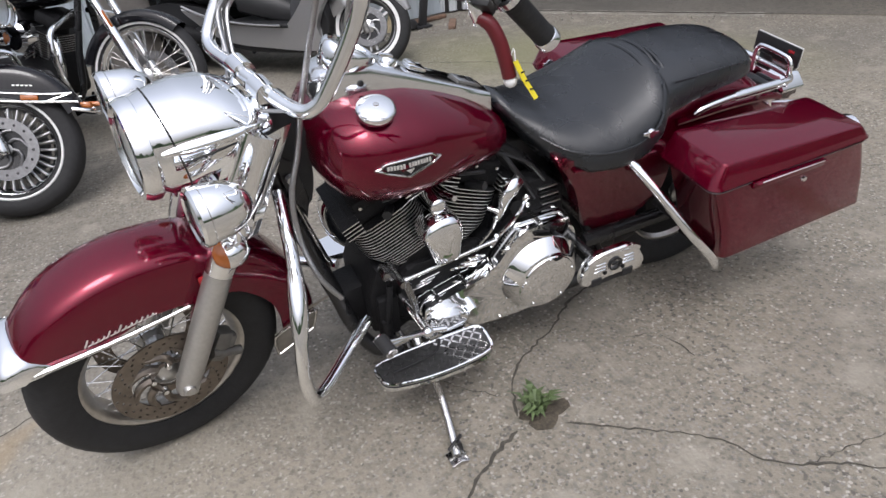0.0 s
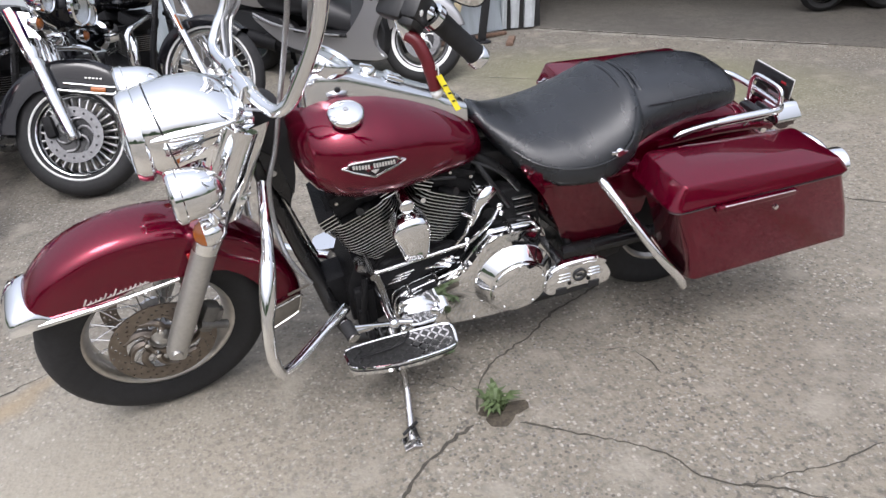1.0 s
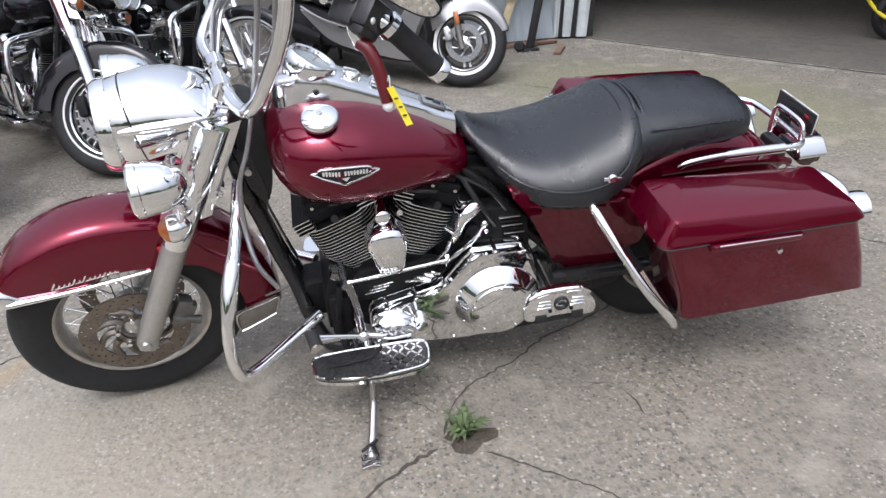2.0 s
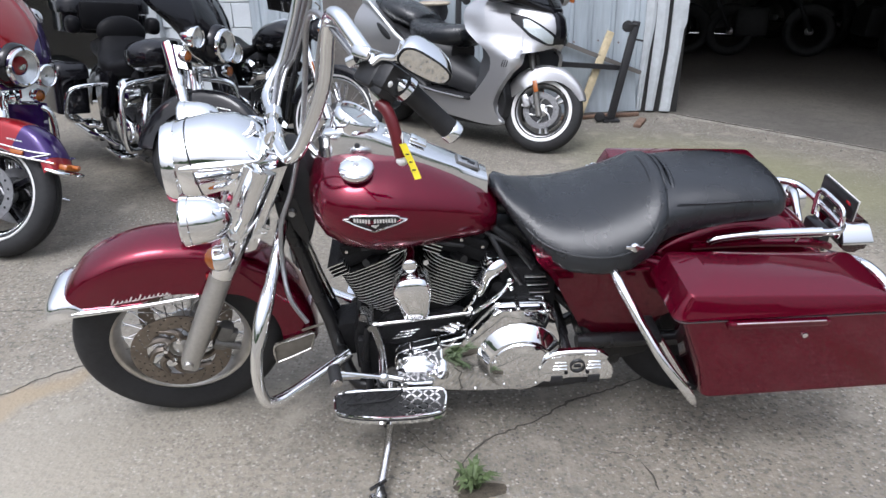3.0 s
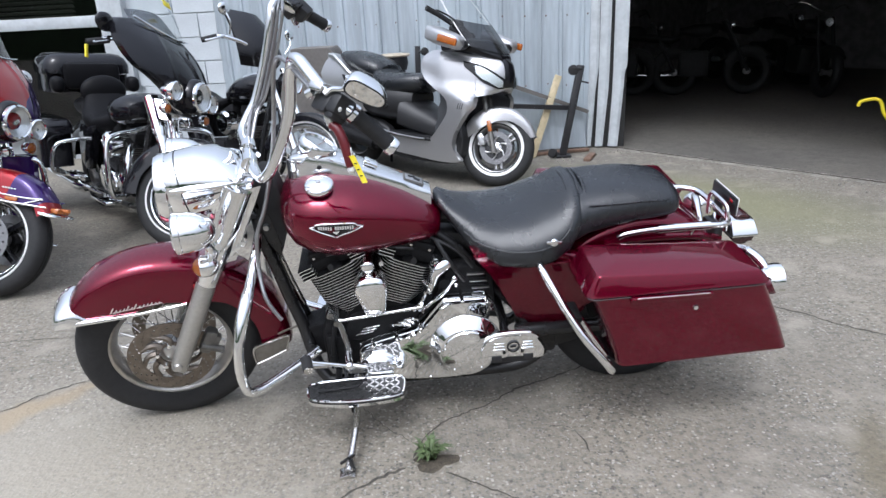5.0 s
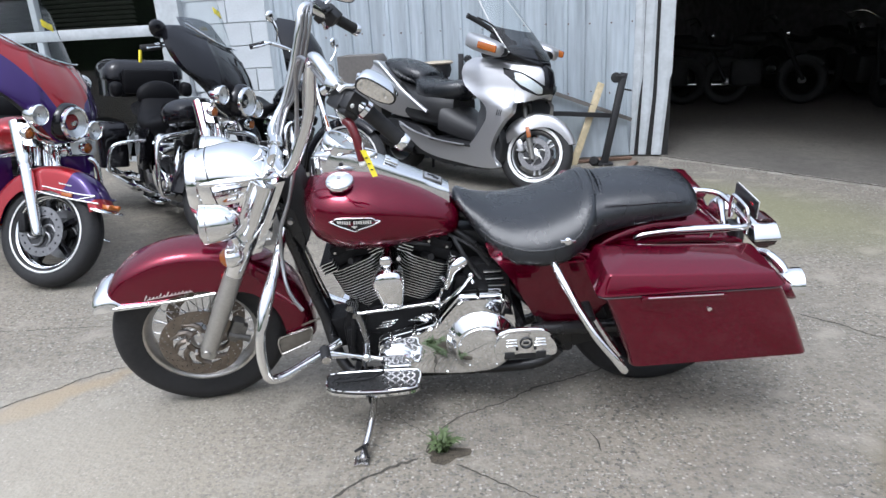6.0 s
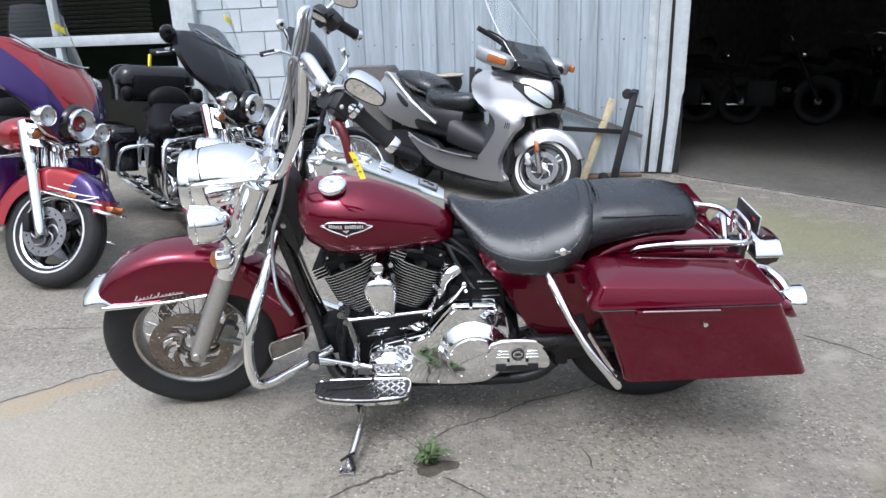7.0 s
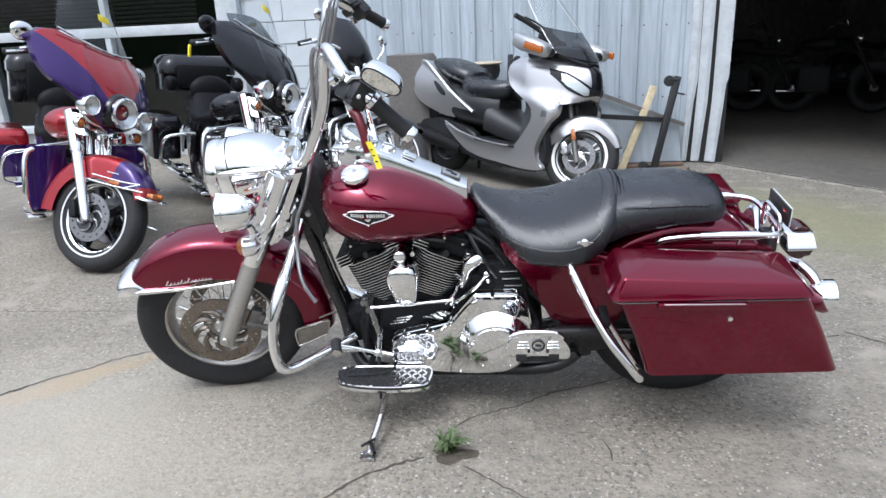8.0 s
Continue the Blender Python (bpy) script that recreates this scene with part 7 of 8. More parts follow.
    rings = [[(x, y, z0 + z) for y, z in oval(hw, zt, zb, 2.4, 28)] for x, hw, z0, zt, zb in ((0.90, 0.05, 0.78, 0.03, 0.05), (0.96, 0.12, 0.74, 0.06, 0.08), (1.08, 0.20, 0.71, 0.06, 0.09), (1.2, 0.21, 0.72, 0.09, 0.09), (1.28, 0.20, 0.74, 0.13, 0.09), (1.34, 0.17, 0.78, 0.16, 0.08), (1.38, 0.17, 0.80, 0.07, 0.08), (1.52, 0.17, 0.80, 0.07, 0.08), (1.62, 0.15, 0.81, 0.06, 0.07))]
    part("seat", loft(rings), VINYL, b, sharp=60)
    part("rider_backrest", ball((1.37, 0, 0.92), (0.062, 0.165, 0.115), 28, 16), VINYL, b)
    rise = 0.09 if second else 0.0
    pack = part("tour_pack", loft([rounded_ring(1.62, 2.06, -0.30, 0.30, z, z, r) for z, r in ((0.90, 0.08), (0.92, 0.10), (1.02 + rise, 0.11), (1.03 + rise, 0.10))]), BLACK_PAINT, b)
    part("pack_lid", loft([rounded_ring(1.61 + k, 2.07 - k, -0.31 + k, 0.31 - k, z + rise, z + rise, 0.10 - k * 0.5) for z, k in ((1.035, 0.0), (1.10, 0.0), (1.15, 0.02), (1.18, 0.06), (1.19, 0.11))]), BLACK_PAINT, pack)
    part("pack_backrest", block((1.60, 0, 1.02 + rise / 2), (0.08, 0.40, 0.20 + rise), 0.035), VINYL, pack)
    for s in (-1, 1):
        pod = part("arm_pod", block((1.53, s * 0.27, 0.96), (0.13, 0.09, 0.12), 0.04, seg=3), VINYL, pack)
        bag = part("saddlebag", loft([rounded_ring(1.45, 2.02, min(s * 0.23, s * 0.44), max(s * 0.23, s * 0.44), z, z, 0.04) for z in (0.36, 0.38, 0.60)]), main if not second else second, b)
        part("lid", loft([rounded_ring(1.40 + k, 2.03 - k, min(s * (0.225 + k / 2), s * (0.445 - k / 2)), max(s * (0.225 + k / 2), s * (0.445 - k / 2)), z, z, 0.04) for z, k in ((0.605, 0.0), (0.66, 0.0), (0.70, 0.02), (0.715, 0.05))]), main, bag)
        guard_pts = [(0.41, s * 0.05, 0.74), (0.37, s * 0.16, 0.72), (0.33, s * 0.30, 0.70), (0.315, s * 0.345, 0.65), (0.30, s * 0.355, 0.50), (0.30, s * 0.35, 0.36), (0.33, s * 0.30, 0.31), (0.48, s * 0.14, 0.31)]
        part("engine_guard", tube(guard_pts, 0.017, 12, 5), CHROME, b)
        if lower:
            part("lower_fairing", loft([[(x + 0.05 * (z - 0.4), s * y, z) for x, y in ((0.34, 0.12), (0.30, 0.20), (0.30, 0.30), (0.34, 0.335), (0.42, 0.30), (0.44, 0.14))] for z in (0.33, 0.38, 0.55, 0.68, 0.72)]), second or main, b)
        part("rear_guard", tube([(1.30, s * 0.18, 0.58), (1.30, s * 0.36, 0.56), (1.33, s * 0.41, 0.48), (1.36, s * 0.40, 0.34), (1.40, s * 0.2, 0.30)], 0.014, 10, 5), CHROME, b)
        part("floorboard", block((0.62, s * 0.29, 0.245), (0.32, 0.11, 0.025), 0.01, (0, 0, 0)), CHROME, b)
        part("passenger_board", block((1.18, s * 0.31, 0.34), (0.22, 0.09, 0.03), 0.01), CHROME, b)
        part("side_cover", prism(smooth_outline([(1.05, 0.70), (1.20, 0.66), (1.38, 0.66), (1.40, 0.40), (1.25, 0.36), (1.14, 0.55)]), s * 0.14, s * 0.20, 0.02), second or main, b)
    build_wheel(b, "rear_wheel", Vector((1.62, 0, 0.315)), 0.318, 0.21, 0.068, spoked=False)
    part("rear_fender", fender_mesh(180, 8, lambda d: 0.385, lambda d: 0.25, lambda d: 0.12, Vector((1.62, 0, 0.315)), 20), main, b)
    part("side_stand", rod((0.64, -0.16, 0.20), tuple(m.inverted() @ Vector(((m @ Vector((0.60, -0.46, 0.1))).xy.to_tuple() + (0.012,)))), 0.013, 10), CHROME, b)
    return b


def heading(x, y, deg, lean=8.0):
    """Puts a bike's front contact at x, y, its front to that compass angle, leaning to its left."""
    return pose(x, y, 0, 0, 0, deg - 180) @ pose(0, 0, 0, lean, 0, 0)


touring_bike("touring_motorcycle", heading(-1.444, 1.456, -50, 8.2), 40, 36, CORAL, PURPLE, "red and purple touring motorcycle with bat-wing fairing", SCREEN, 5, screen_h=0.33)
touring_bike("touring_motorcycle", heading(-0.55, 2.03, -52, 6.0), 45, 37, BLACK_PAINT, None, "glossy black touring motorcycle with bat-wing fairing and tour pack", SCREEN, 28, screen_h=0.36, lower=False, wheel_mat=ALLOY)


def cruiser(name, m, steer):
    b = thing(name, m, "black cruiser motorcycle with wire wheels and small fairing", "motorcycle", "parked motorcycles")
    ax = Vector((0, 0, 0.345))
    T = axis_turn(ax, steer, 28)

    def st(bm):
        return moved(bm, T)

    def sb(bm):
        """Bars and fairing sit back on the yokes."""
        return moved(bm, T @ Matrix.Translation((0.10, 0, 0.05)))
    up = Vector((math.sin(radians(28)), 0, math.cos(radians(28))))
    w = build_wheel(b, "front_wheel", ax, 0.347, 0.285, 0.05, st, True, RUBBER, CHROME)
    for s in (-1, 1):
        part("whitewall", st(lathe([(0.292, s * 0.046), (0.302, s * 0.0505), (0.306, s * 0.046)], ax, (0, 1, 0), 48)), WHITE_STRIPE, w)
        p0 = Vector((0.0, s * 0.105, 0.345))
        leg = part("fork_leg", st(tube([p0 - up * 0.03, p0 + up * 0.03, p0 + up * 0.3], 0.028, 14, 3, radii=[0.022, 0.029, 0.031])), CHROME, b)
        part("fork_tube", st(rod(p0 + up * 0.28, p0 + up * 0.78, 0.022, 14)), CHROME, leg)
        part("fork_reflector", st(moved(block((0, 0, 0), (0.014, 0.01, 0.10), 0.003), Matrix.Translation(p0 + up * 0.36 + Vector((-0.025, s * 0.028, 0))) @ pose(0, 0, 0, 0, 28, 0))), AMBER, leg)
        part("axle_nut", st(lathe([(0, 0.14), (0.014, 0.138), (0.018, 0.12)], ax, (0, s, 0), 14)), CHROME, leg)
        part("mirror", sb(ball((0.44, s * 0.40, 1.30), (0.02, 0.06, 0.045), 18, 10)), CHROME, b)
        part("mirror_stem", sb(tube([(0.42, s * 0.34, 1.14), (0.40, s * 0.37, 1.22), (0.43, s * 0.39, 1.28)], 0.006, 8, 4)), CHROME, b)
        small_lamp(b, "turn_signal", (0.26, s * 0.19, 0.90), 0.03, (-1, 0, 0), st, CHROME, 0.05, AMBER)
    part("brake_disc", st(drilled_disc(ax, 0.075, 0.145, 0.095, 16)), STEEL, w)
    part("front_fender", st(fender_mesh(128, 12, lambda d: 0.376, lambda d: 0.32, lambda d: 0.065, ax, 24)), BLACK_PAINT, b)
    small_lamp(b, "headlight", (0.17, 0, 0.93), 0.085, (-1, 0, 0.03), st, BLACK_PAINT, 0.14)
    rows = [[(x0 + 0.16 * abs(u) ** 2, w_ * u, z) for u in np.linspace(-1, 1, 15)] for z, w_, x0 in ((0.96, 0.15, 0.28), (1.02, 0.22, 0.25), (1.10, 0.25, 0.26), (1.20, 0.245, 0.32), (1.29, 0.22, 0.40), (1.36, 0.17, 0.48))]
    rear = [[(x + 0.02, y * 0.96, z) for x, y, z in r] for r in rows]
    part("bikini_fairing", sb(joined(loft(rows, False, False), loft(rear, False, False))), BLACK_PAINT, b)
    bars = part("handlebar", sb(tube([(0.56, -0.42, 1.08), (0.48, -0.36, 1.12), (0.38, -0.20, 1.10), (0.34, -0.06, 1.02), (0.34, 0.06, 1.02), (0.38, 0.20, 1.10), (0.48, 0.36, 1.12), (0.56, 0.42, 1.08)], 0.014, 10, 5)), CHROME, b)
    for s in (-1, 1):
        part("grip", sb(rod((0.50, s * 0.375, 1.115), (0.58, s * 0.44, 1.07), 0.019, 12)), RUBBER, bars)
        part("lever", sb(tube([(0.45, s * 0.36, 1.12), (0.44, s * 0.42, 1.10), (0.50, s * 0.49, 1.06)], 0.007, 8, 4)), CHROME, bars)
    engine_block(b)
    part("chassis", joined(tube([(0.36, 0.03, 0.84), (0.40, 0.09, 0.5), (0.46, 0.12, 0.22), (0.9, 0.13, 0.17), (1.4, 0.13, 0.30)], 0.02, 10, 4), tube([(0.36, -0.03, 0.84), (0.40, -0.09, 0.5), (0.46, -0.12, 0.22), (0.9, -0.13, 0.17), (1.4, -0.13, 0.30)], 0.02, 10, 4)), BLACK, b)
    rings = [[(x, y, z0 + z) for y, z in oval(hw, zt, zb, 2.3, 28)] for x, hw, z0, zt, zb in ((0.40, 0.04, 0.87, 0.03, 0.04), (0.43, 0.12, 0.87, 0.08, 0.07), (0.52, 0.17, 0.87, 0.11, 0.11), (0.68, 0.165, 0.85, 0.10, 0.11), (0.82, 0.12, 0.81, 0.07, 0.08), (0.92, 0.05, 0.78, 0.04, 0.04))]
    tk = part("fuel_tank", loft(rings), BLACK_PAINT, b)
    part("tank_console", loft([[(x, y, z + 0.012) for y, z in ((-0.04, zc - 0.02), (-0.035, zc), (0.035, zc), (0.04, zc - 0.02))] for x, zc in ((0.46, 0.965), (0.55, 0.975), (0.70, 0.945), (0.82, 0.88))]), CHROME, tk)
    rings = [[(x, y, z0 + z) for y, z in oval(hw, zt, zb, 2.3, 28)] for x, hw, z0, zt, zb in ((0.88, 0.05, 0.77, 0.03, 0.04), (0.98, 0.13, 0.73, 0.04, 0.06), (1.12, 0.17, 0.70, 0.05, 0.06), (1.26, 0.16, 0.72, 0.08, 0.06), (1.32, 0.13, 0.77, 0.06, 0.06), (1.55, 0.11, 0.78, 0.05, 0.05), (1.62, 0.06, 0.78, 0.03, 0.03))]
    part("seat", loft(rings), VINYL, b, sharp=60)
    for s in (-1, 1):
        part("saddlebag", loft([rounded_ring(1.45, 1.92, min(s * 0.17, s * 0.36), max(s * 0.17, s * 0.36), z, z, 0.05) for z in (0.42, 0.45, 0.66, 0.70)]), VINYL, b)
        part("engine_guard", tube([(0.41, s * 0.05, 0.72), (0.36, s * 0.2, 0.68), (0.32, s * 0.33, 0.62), (0.31, s * 0.34, 0.45), (0.34, s * 0.28, 0.32), (0.48, s * 0.14, 0.30)], 0.016, 12, 5), CHROME, b)
    r = Vector((1.66, 0, 0.315))
    build_wheel(b, "rear_wheel", r, 0.318, 0.21, 0.065, spoked=False)
    part("rear_fender", fender_mesh(170, 10, lambda d: 0.37, lambda d: 0.27, lambda d: 0.10, r, 20), BLACK_PAINT, b)
    part("side_stand", rod((0.64, -0.16, 0.20), tuple(m.inverted() @ Vector(((m @ Vector((0.60, -0.46, 0.1))).xy.to_tuple() + (0.012,)))), 0.013, 10), CHROME, b)
    return b


cruiser("cruiser_motorcycle", heading(0.15, 2.72, -44), 19)


# ---- silver scooter ----
def bowed(bm, depth):
    """Cuts a flat panel across and bows it like a pressed body panel."""
    xs, zs = [v.co.x for v in bm.verts], [v.co.z for v in bm.verts]
    for lo, hi, axis in ((min(xs), max(xs), (1, 0, 0)), (min(zs), max(zs), (0, 0, 1))):
        for k in range(1, 14):
            p = lo + (hi - lo) * k / 14
            bmesh.ops.bisect_plane(bm, geom=list(bm.verts) + list(bm.edges) + list(bm.faces), plane_co=(p, 0, p), plane_no=axis)
    zc, half = (min(zs) + max(zs)) / 2, (max(zs) - min(zs)) / 2
    for v in bm.verts:
        k = (v.co.z - zc) / half
        v.co.y -= math.copysign(depth * (k * k) * (1 if k > 0 else 1.3), v.co.y)
    return bm


def scooter(m, steer):
    b = thing("motor_scooter", m, "silver maxi scooter with black seat and tall clear windscreen", "scooter", "parked motorcycles")
    ax = Vector((0, 0, 0.294))
    T = axis_turn(ax, steer, 26)

    def st(bm):
        return moved(bm, T)
    w = build_wheel(b, "front_wheel", ax, 0.296, 0.192, 0.060, st, False, RUBBER, ALLOY)
    for s in (-1, 1):
        part("whitewall", st(lathe([(0.199, s * 0.052), (0.216, s * 0.0585), (0.222, s * 0.0585), (0.226, s * 0.052)], ax, (0, 1, 0), 48)), WHITE_STRIPE, w)
        part("brake_disc", st(drilled_disc(ax, 0.066, 0.130, 0.088, 12) if s < 0 else flipped(drilled_disc(ax, 0.066, 0.130, 0.088, 12))), STEEL, w)
        for k in range(6):
            a = 2 * math.pi * k / 6 + 0.2
            part("carrier_arm", st(tube([(ax.x + r_ * math.cos(a + t_), s * 0.0685, ax.z + r_ * math.sin(a + t_)) for r_, t_ in ((0.028, 0.0), (0.06, 0.12), (0.09, 0.42))], 0.007, 8, 3)), ALLOY, w)
        part("disc_carrier", st(lathe([(0.088, s * 0.062), (0.088, s * 0.058), (0.03, s * 0.056), (0.03, s * 0.062)], ax, (0, 1, 0), 20, True)), BLACK, w)
        leg = part("fork_leg", st(tube([(0.0, s * 0.095, 0.25), (0.022, s * 0.095, 0.31), (0.085, s * 0.095, 0.50), (0.145, s * 0.095, 0.70)], 0.022, 12, 3)), ALLOY_DULL, b)
        part("fork_reflector", st(block((0.062, s * 0.122, 0.455), (0.032, 0.012, 0.085), 0.005, (0, 20, 0))), AMBER, leg)
        part("caliper", st(joined(block((0.118, s * 0.088, 0.345), (0.048, 0.05, 0.10), 0.014, (0, 24, 0)), block((0.105, s * 0.115, 0.36), (0.022, 0.012, 0.03), 0.005, (0, 24, 0)))), SILVER_PAINT, leg)
    for k in range(3):
        for d in (-0.14, 0.14):
            mm = Matrix.Translation(ax) @ Matrix.Rotation(-(2 * math.pi * k / 3 + d + 0.3), 4, "Y")
            part("cast_spoke", st(moved(block((0.11, 0, 0), (0.15, 0.04, 0.022), 0.005, seg=1), mm)), ALLOY, w)
    part("front_fender", st(fender_mesh(158, 10, lambda d: float(np.interp(d, [10, 60, 110, 158], [0.305, 0.325, 0.335, 0.325])), lambda d: float(np.interp(d, [10, 25, 45, 75, 100, 158], [0.255, 0.212, 0.188, 0.190, 0.218, 0.285])), lambda d: float(np.interp(d, [10, 45, 90, 158], [0.07, 0.125, 0.112, 0.045])), ax, 28)), SILVER_PAINT, b)

    def skin(name, rows, mat, n=2.6, count=32, cap=True, parent=b, sharp=50):
        return part(name, loft([[(x + tilt * z, y, z0 + z) for y, z in oval(hw, up, dn, n, count)] for x, hw, z0, up, dn, tilt in rows], cap), mat, parent, sharp=sharp)
    # Front cowl: at each height a plan curve from one side round the nose to the other
    heights = (0.69, 0.73, 0.80, 0.88, 0.95, 1.00, 1.03)
    nose_x = (-0.04, -0.085, -0.105, -0.105, -0.085, -0.03, 0.08)
    half_w = (0.288, 0.295, 0.30, 0.297, 0.287, 0.276, 0.262)
    full_x = (0.10, 0.22, 0.33, 0.36, 0.38, 0.40, 0.40)

    def cowl(z, u, off=0.0):
        """A point of the cowl's skin: u runs from -1 to 1 round the nose."""
        x0, w_, xs = (float(np.interp(z, heights, v)) for v in (nose_x, half_w, full_x))
        x, y = x0 + (xs - x0) * u * u, (w_ + off) * u
        return (x - off * (1 - u * u), y, z + 0.055 * (1 - abs(u)) * max(0.0, (0.78 - z) / 0.09))

    def cowl_patch(name, edge_low, edge_high, u0, u1, mat, off, parent=b, label="", thick=0.012):
        """A panel laid on the cowl between two lines."""
        us = np.linspace(u0, u1, 15)
        grids = []
        for o_ in (off, off - thick):
            grids.append([[cowl(edge_low(u) + (edge_high(u) - edge_low(u)) * k / 8, u, o_) for u in us] for k in range(9)])
        return part(name, joined(loft(grids[0], False, False), loft([g[::-1] for g in grids[1]], False, False), loft([[p, q] for p, q in zip(grids[0][0], grids[1][0])], False, False), loft([[q, p] for p, q in zip(grids[0][8], grids[1][8])], False, False)), mat, parent, label)

    def flank_y(x, z):
        """Half width of the bodywork: the cowl's plan, a ledge under the crease, tucked in towards the ground."""
        x0, w_, xs = (float(np.interp(z, heights, v)) for v in (nose_x, half_w, full_x))
        y = w_ * math.sqrt(min(1.0, max(0.04, (x - x0) / (xs - x0)))) + 0.004
        d = float(np.interp(x, [-0.04, 0.19, 0.374, 0.571, 0.7], [0.715, 0.76, 0.807, 0.886, 0.92])) - z
        k = min(1.0, max(0.0, d / 0.07))
        return y + 0.026 * k * k * (3 - 2 * k) - 0.13 * max(0.0, d - 0.10) ** 1.25 - 0.35 * max(0.0, z - 0.97)

    def flank(outline_, s):
        bm = prism(outline_, 0.0, s * 0.05, 0.008, 2)
        for lo, hi, no in ((0.0, 1.4, (1, 0, 0)), (0.14, 1.06, (0, 0, 1))):
            for k in range(1, 28):
                p = lo + (hi - lo) * k / 28
                bmesh.ops.bisect_plane(bm, geom=list(bm.verts) + list(bm.edges) + list(bm.faces), plane_co=(p, 0, p), plane_no=no)
        for v in bm.verts:
            v.co.y = s * (flank_y(v.co.x, v.co.z) - 0.05 + abs(v.co.y))
        return bm

    def line(us, zs):
        return lambda u: float(np.interp(abs(u), us, zs))
    skin_rows = [[cowl(z, u) for u in np.linspace(-1, 1, 41)] for z in np.linspace(0.69, 1.03, 15)]
    part("front_cowl", loft(skin_rows, False, False), SILVER_PAINT, b)
    part("cowl_lining", loft([[(x + 0.02 + 0.02 * (1 - abs(y) / 0.3), y * 0.93, z - 0.004) for x, y, z in r] for r in skin_rows], False, False), PLASTIC, b)
    cowl_patch("centre_panel", line([0, 0.3], [0.765, 0.755]), line([0, 0.3], [0.995, 0.965]), -0.22, 0.22, BLACK_PAINT, 0.006)
    for s in (-1, 1):
        housing = cowl_patch("headlight", line([0.2, 0.35, 0.6, 0.78], [0.752, 0.748, 0.81, 0.92]), line([0.2, 0.35, 0.6, 0.78], [0.83, 0.865, 0.94, 0.965]), s * 0.22, s * 0.78, BLACK_PAINT, 0.010, b, "clear headlight in a black housing")
        cowl_patch("reflector", line([0.25, 0.35, 0.6, 0.66], [0.772, 0.768, 0.838, 0.875]), line([0.25, 0.35, 0.6, 0.66], [0.812, 0.845, 0.925, 0.93]), s * 0.27, s * 0.66, REFLECTOR, 0.014, housing)
        cowl_patch("lens", line([0.25, 0.35, 0.6, 0.66], [0.768, 0.764, 0.834, 0.872]), line([0.25, 0.35, 0.6, 0.66], [0.816, 0.849, 0.929, 0.934]), s * 0.26, s * 0.67, GLASS, 0.022, housing, "", 0.004)
        # Flank running from the cowl's side, over a crease, down into the foot skirt
        outline = [(0.13, 1.01), (0.30, 1.035), (0.42, 1.045), (0.53, 1.03), (0.58, 0.97), (0.572, 0.895), (0.525, 0.83), (0.43, 0.765), (0.315, 0.69), (0.268, 0.62), (0.295, 0.55), (0.38, 0.445), (0.48, 0.352), (0.56, 0.328), (0.72, 0.335), (0.99, 0.366), (1.20, 0.405), (1.36, 0.46), (1.28, 0.385), (1.10, 0.262), (0.90, 0.208), (0.62, 0.185), (0.38, 0.172), (0.20, 0.182), (0.165, 0.21), (0.235, 0.27), (0.238, 0.35), (0.185, 0.455), (0.10, 0.565), (0.055, 0.635), (0.06, 0.70), (0.09, 0.80), (0.10, 0.92)]
        part("leg_shield", flank(smooth_outline(outline, 4), s), SILVER_PAINT, b, sharp=60)
        part("skirt_trim", tube([(0.52, s * 0.300, 0.345), (0.72, s * 0.305, 0.352), (0.92, s * 0.305, 0.372), (1.15, s * 0.30, 0.415), (1.34, s * 0.29, 0.48)], 0.008, 8, 4), ALLOY, b)
        tail = [(1.05, 0.575), (1.20, 0.655), (1.36, 0.745), (1.57, 0.895), (1.70, 0.99), (1.76, 1.0), (1.83, 0.93), (1.875, 0.80), (1.85, 0.70), (1.77, 0.625), (1.60, 0.56), (1.46, 0.525), (1.32, 0.515), (1.18, 0.53)]
        part("tail_panel", bowed(prism(smooth_outline(tail, 4), s * 0.16, s * 0.262, 0.03, 3), 0.055), SILVER_PAINT, b)
        part("tail_edge", loft([[(x, s * (0.20 + d), z + e) for d, e in ((0.0, 0.012), (0.045, 0.012), (0.058, -0.002), (0.058, -w_), (0.03, -w_))] for x, z, w_ in ((1.03, 0.58, 0.008), (1.20, 0.668, 0.02), (1.36, 0.757, 0.026), (1.57, 0.905, 0.03), (1.70, 0.995, 0.03), (1.765, 1.0, 0.03))]), ALLOY, b)
        part("tail_slot", prism(smooth_outline([(1.40, 0.735), (1.52, 0.815), (1.57, 0.82), (1.50, 0.74), (1.42, 0.70)], 3), s * 0.25, s * 0.264, 0.004), PLASTIC, b)
        pod = skin("signal_pod", ((0.10, 0.03, 1.03, 0.02, 0.02, 0), (0.13, 0.065, 1.03, 0.05, 0.05, 0), (0.22, 0.08, 1.035, 0.06, 0.055, 0), (0.34, 0.085, 1.045, 0.065, 0.06, 0), (0.43, 0.06, 1.05, 0.06, 0.05, 0)), SILVER_PAINT, 3.4)
        pod.matrix_basis = Matrix.Translation((0.29, s * 0.345, 1.125)) @ Matrix.Rotation(radians(-11), 4, "Y") @ Matrix.Translation((-0.27, 0, -1.04))
        part("lens", block((0.205, s * 0.425, 1.108), (0.19, 0.022, 0.055), 0.01, (0, -12, 0)), AMBER, pod)
        pod.children[0].matrix_basis = pod.matrix_basis.inverted()
        part("pod_neck", block((0.24, s * 0.29, 1.07), (0.22, 0.10, 0.07), 0.03, (0, 6, 0)), PLASTIC, b)
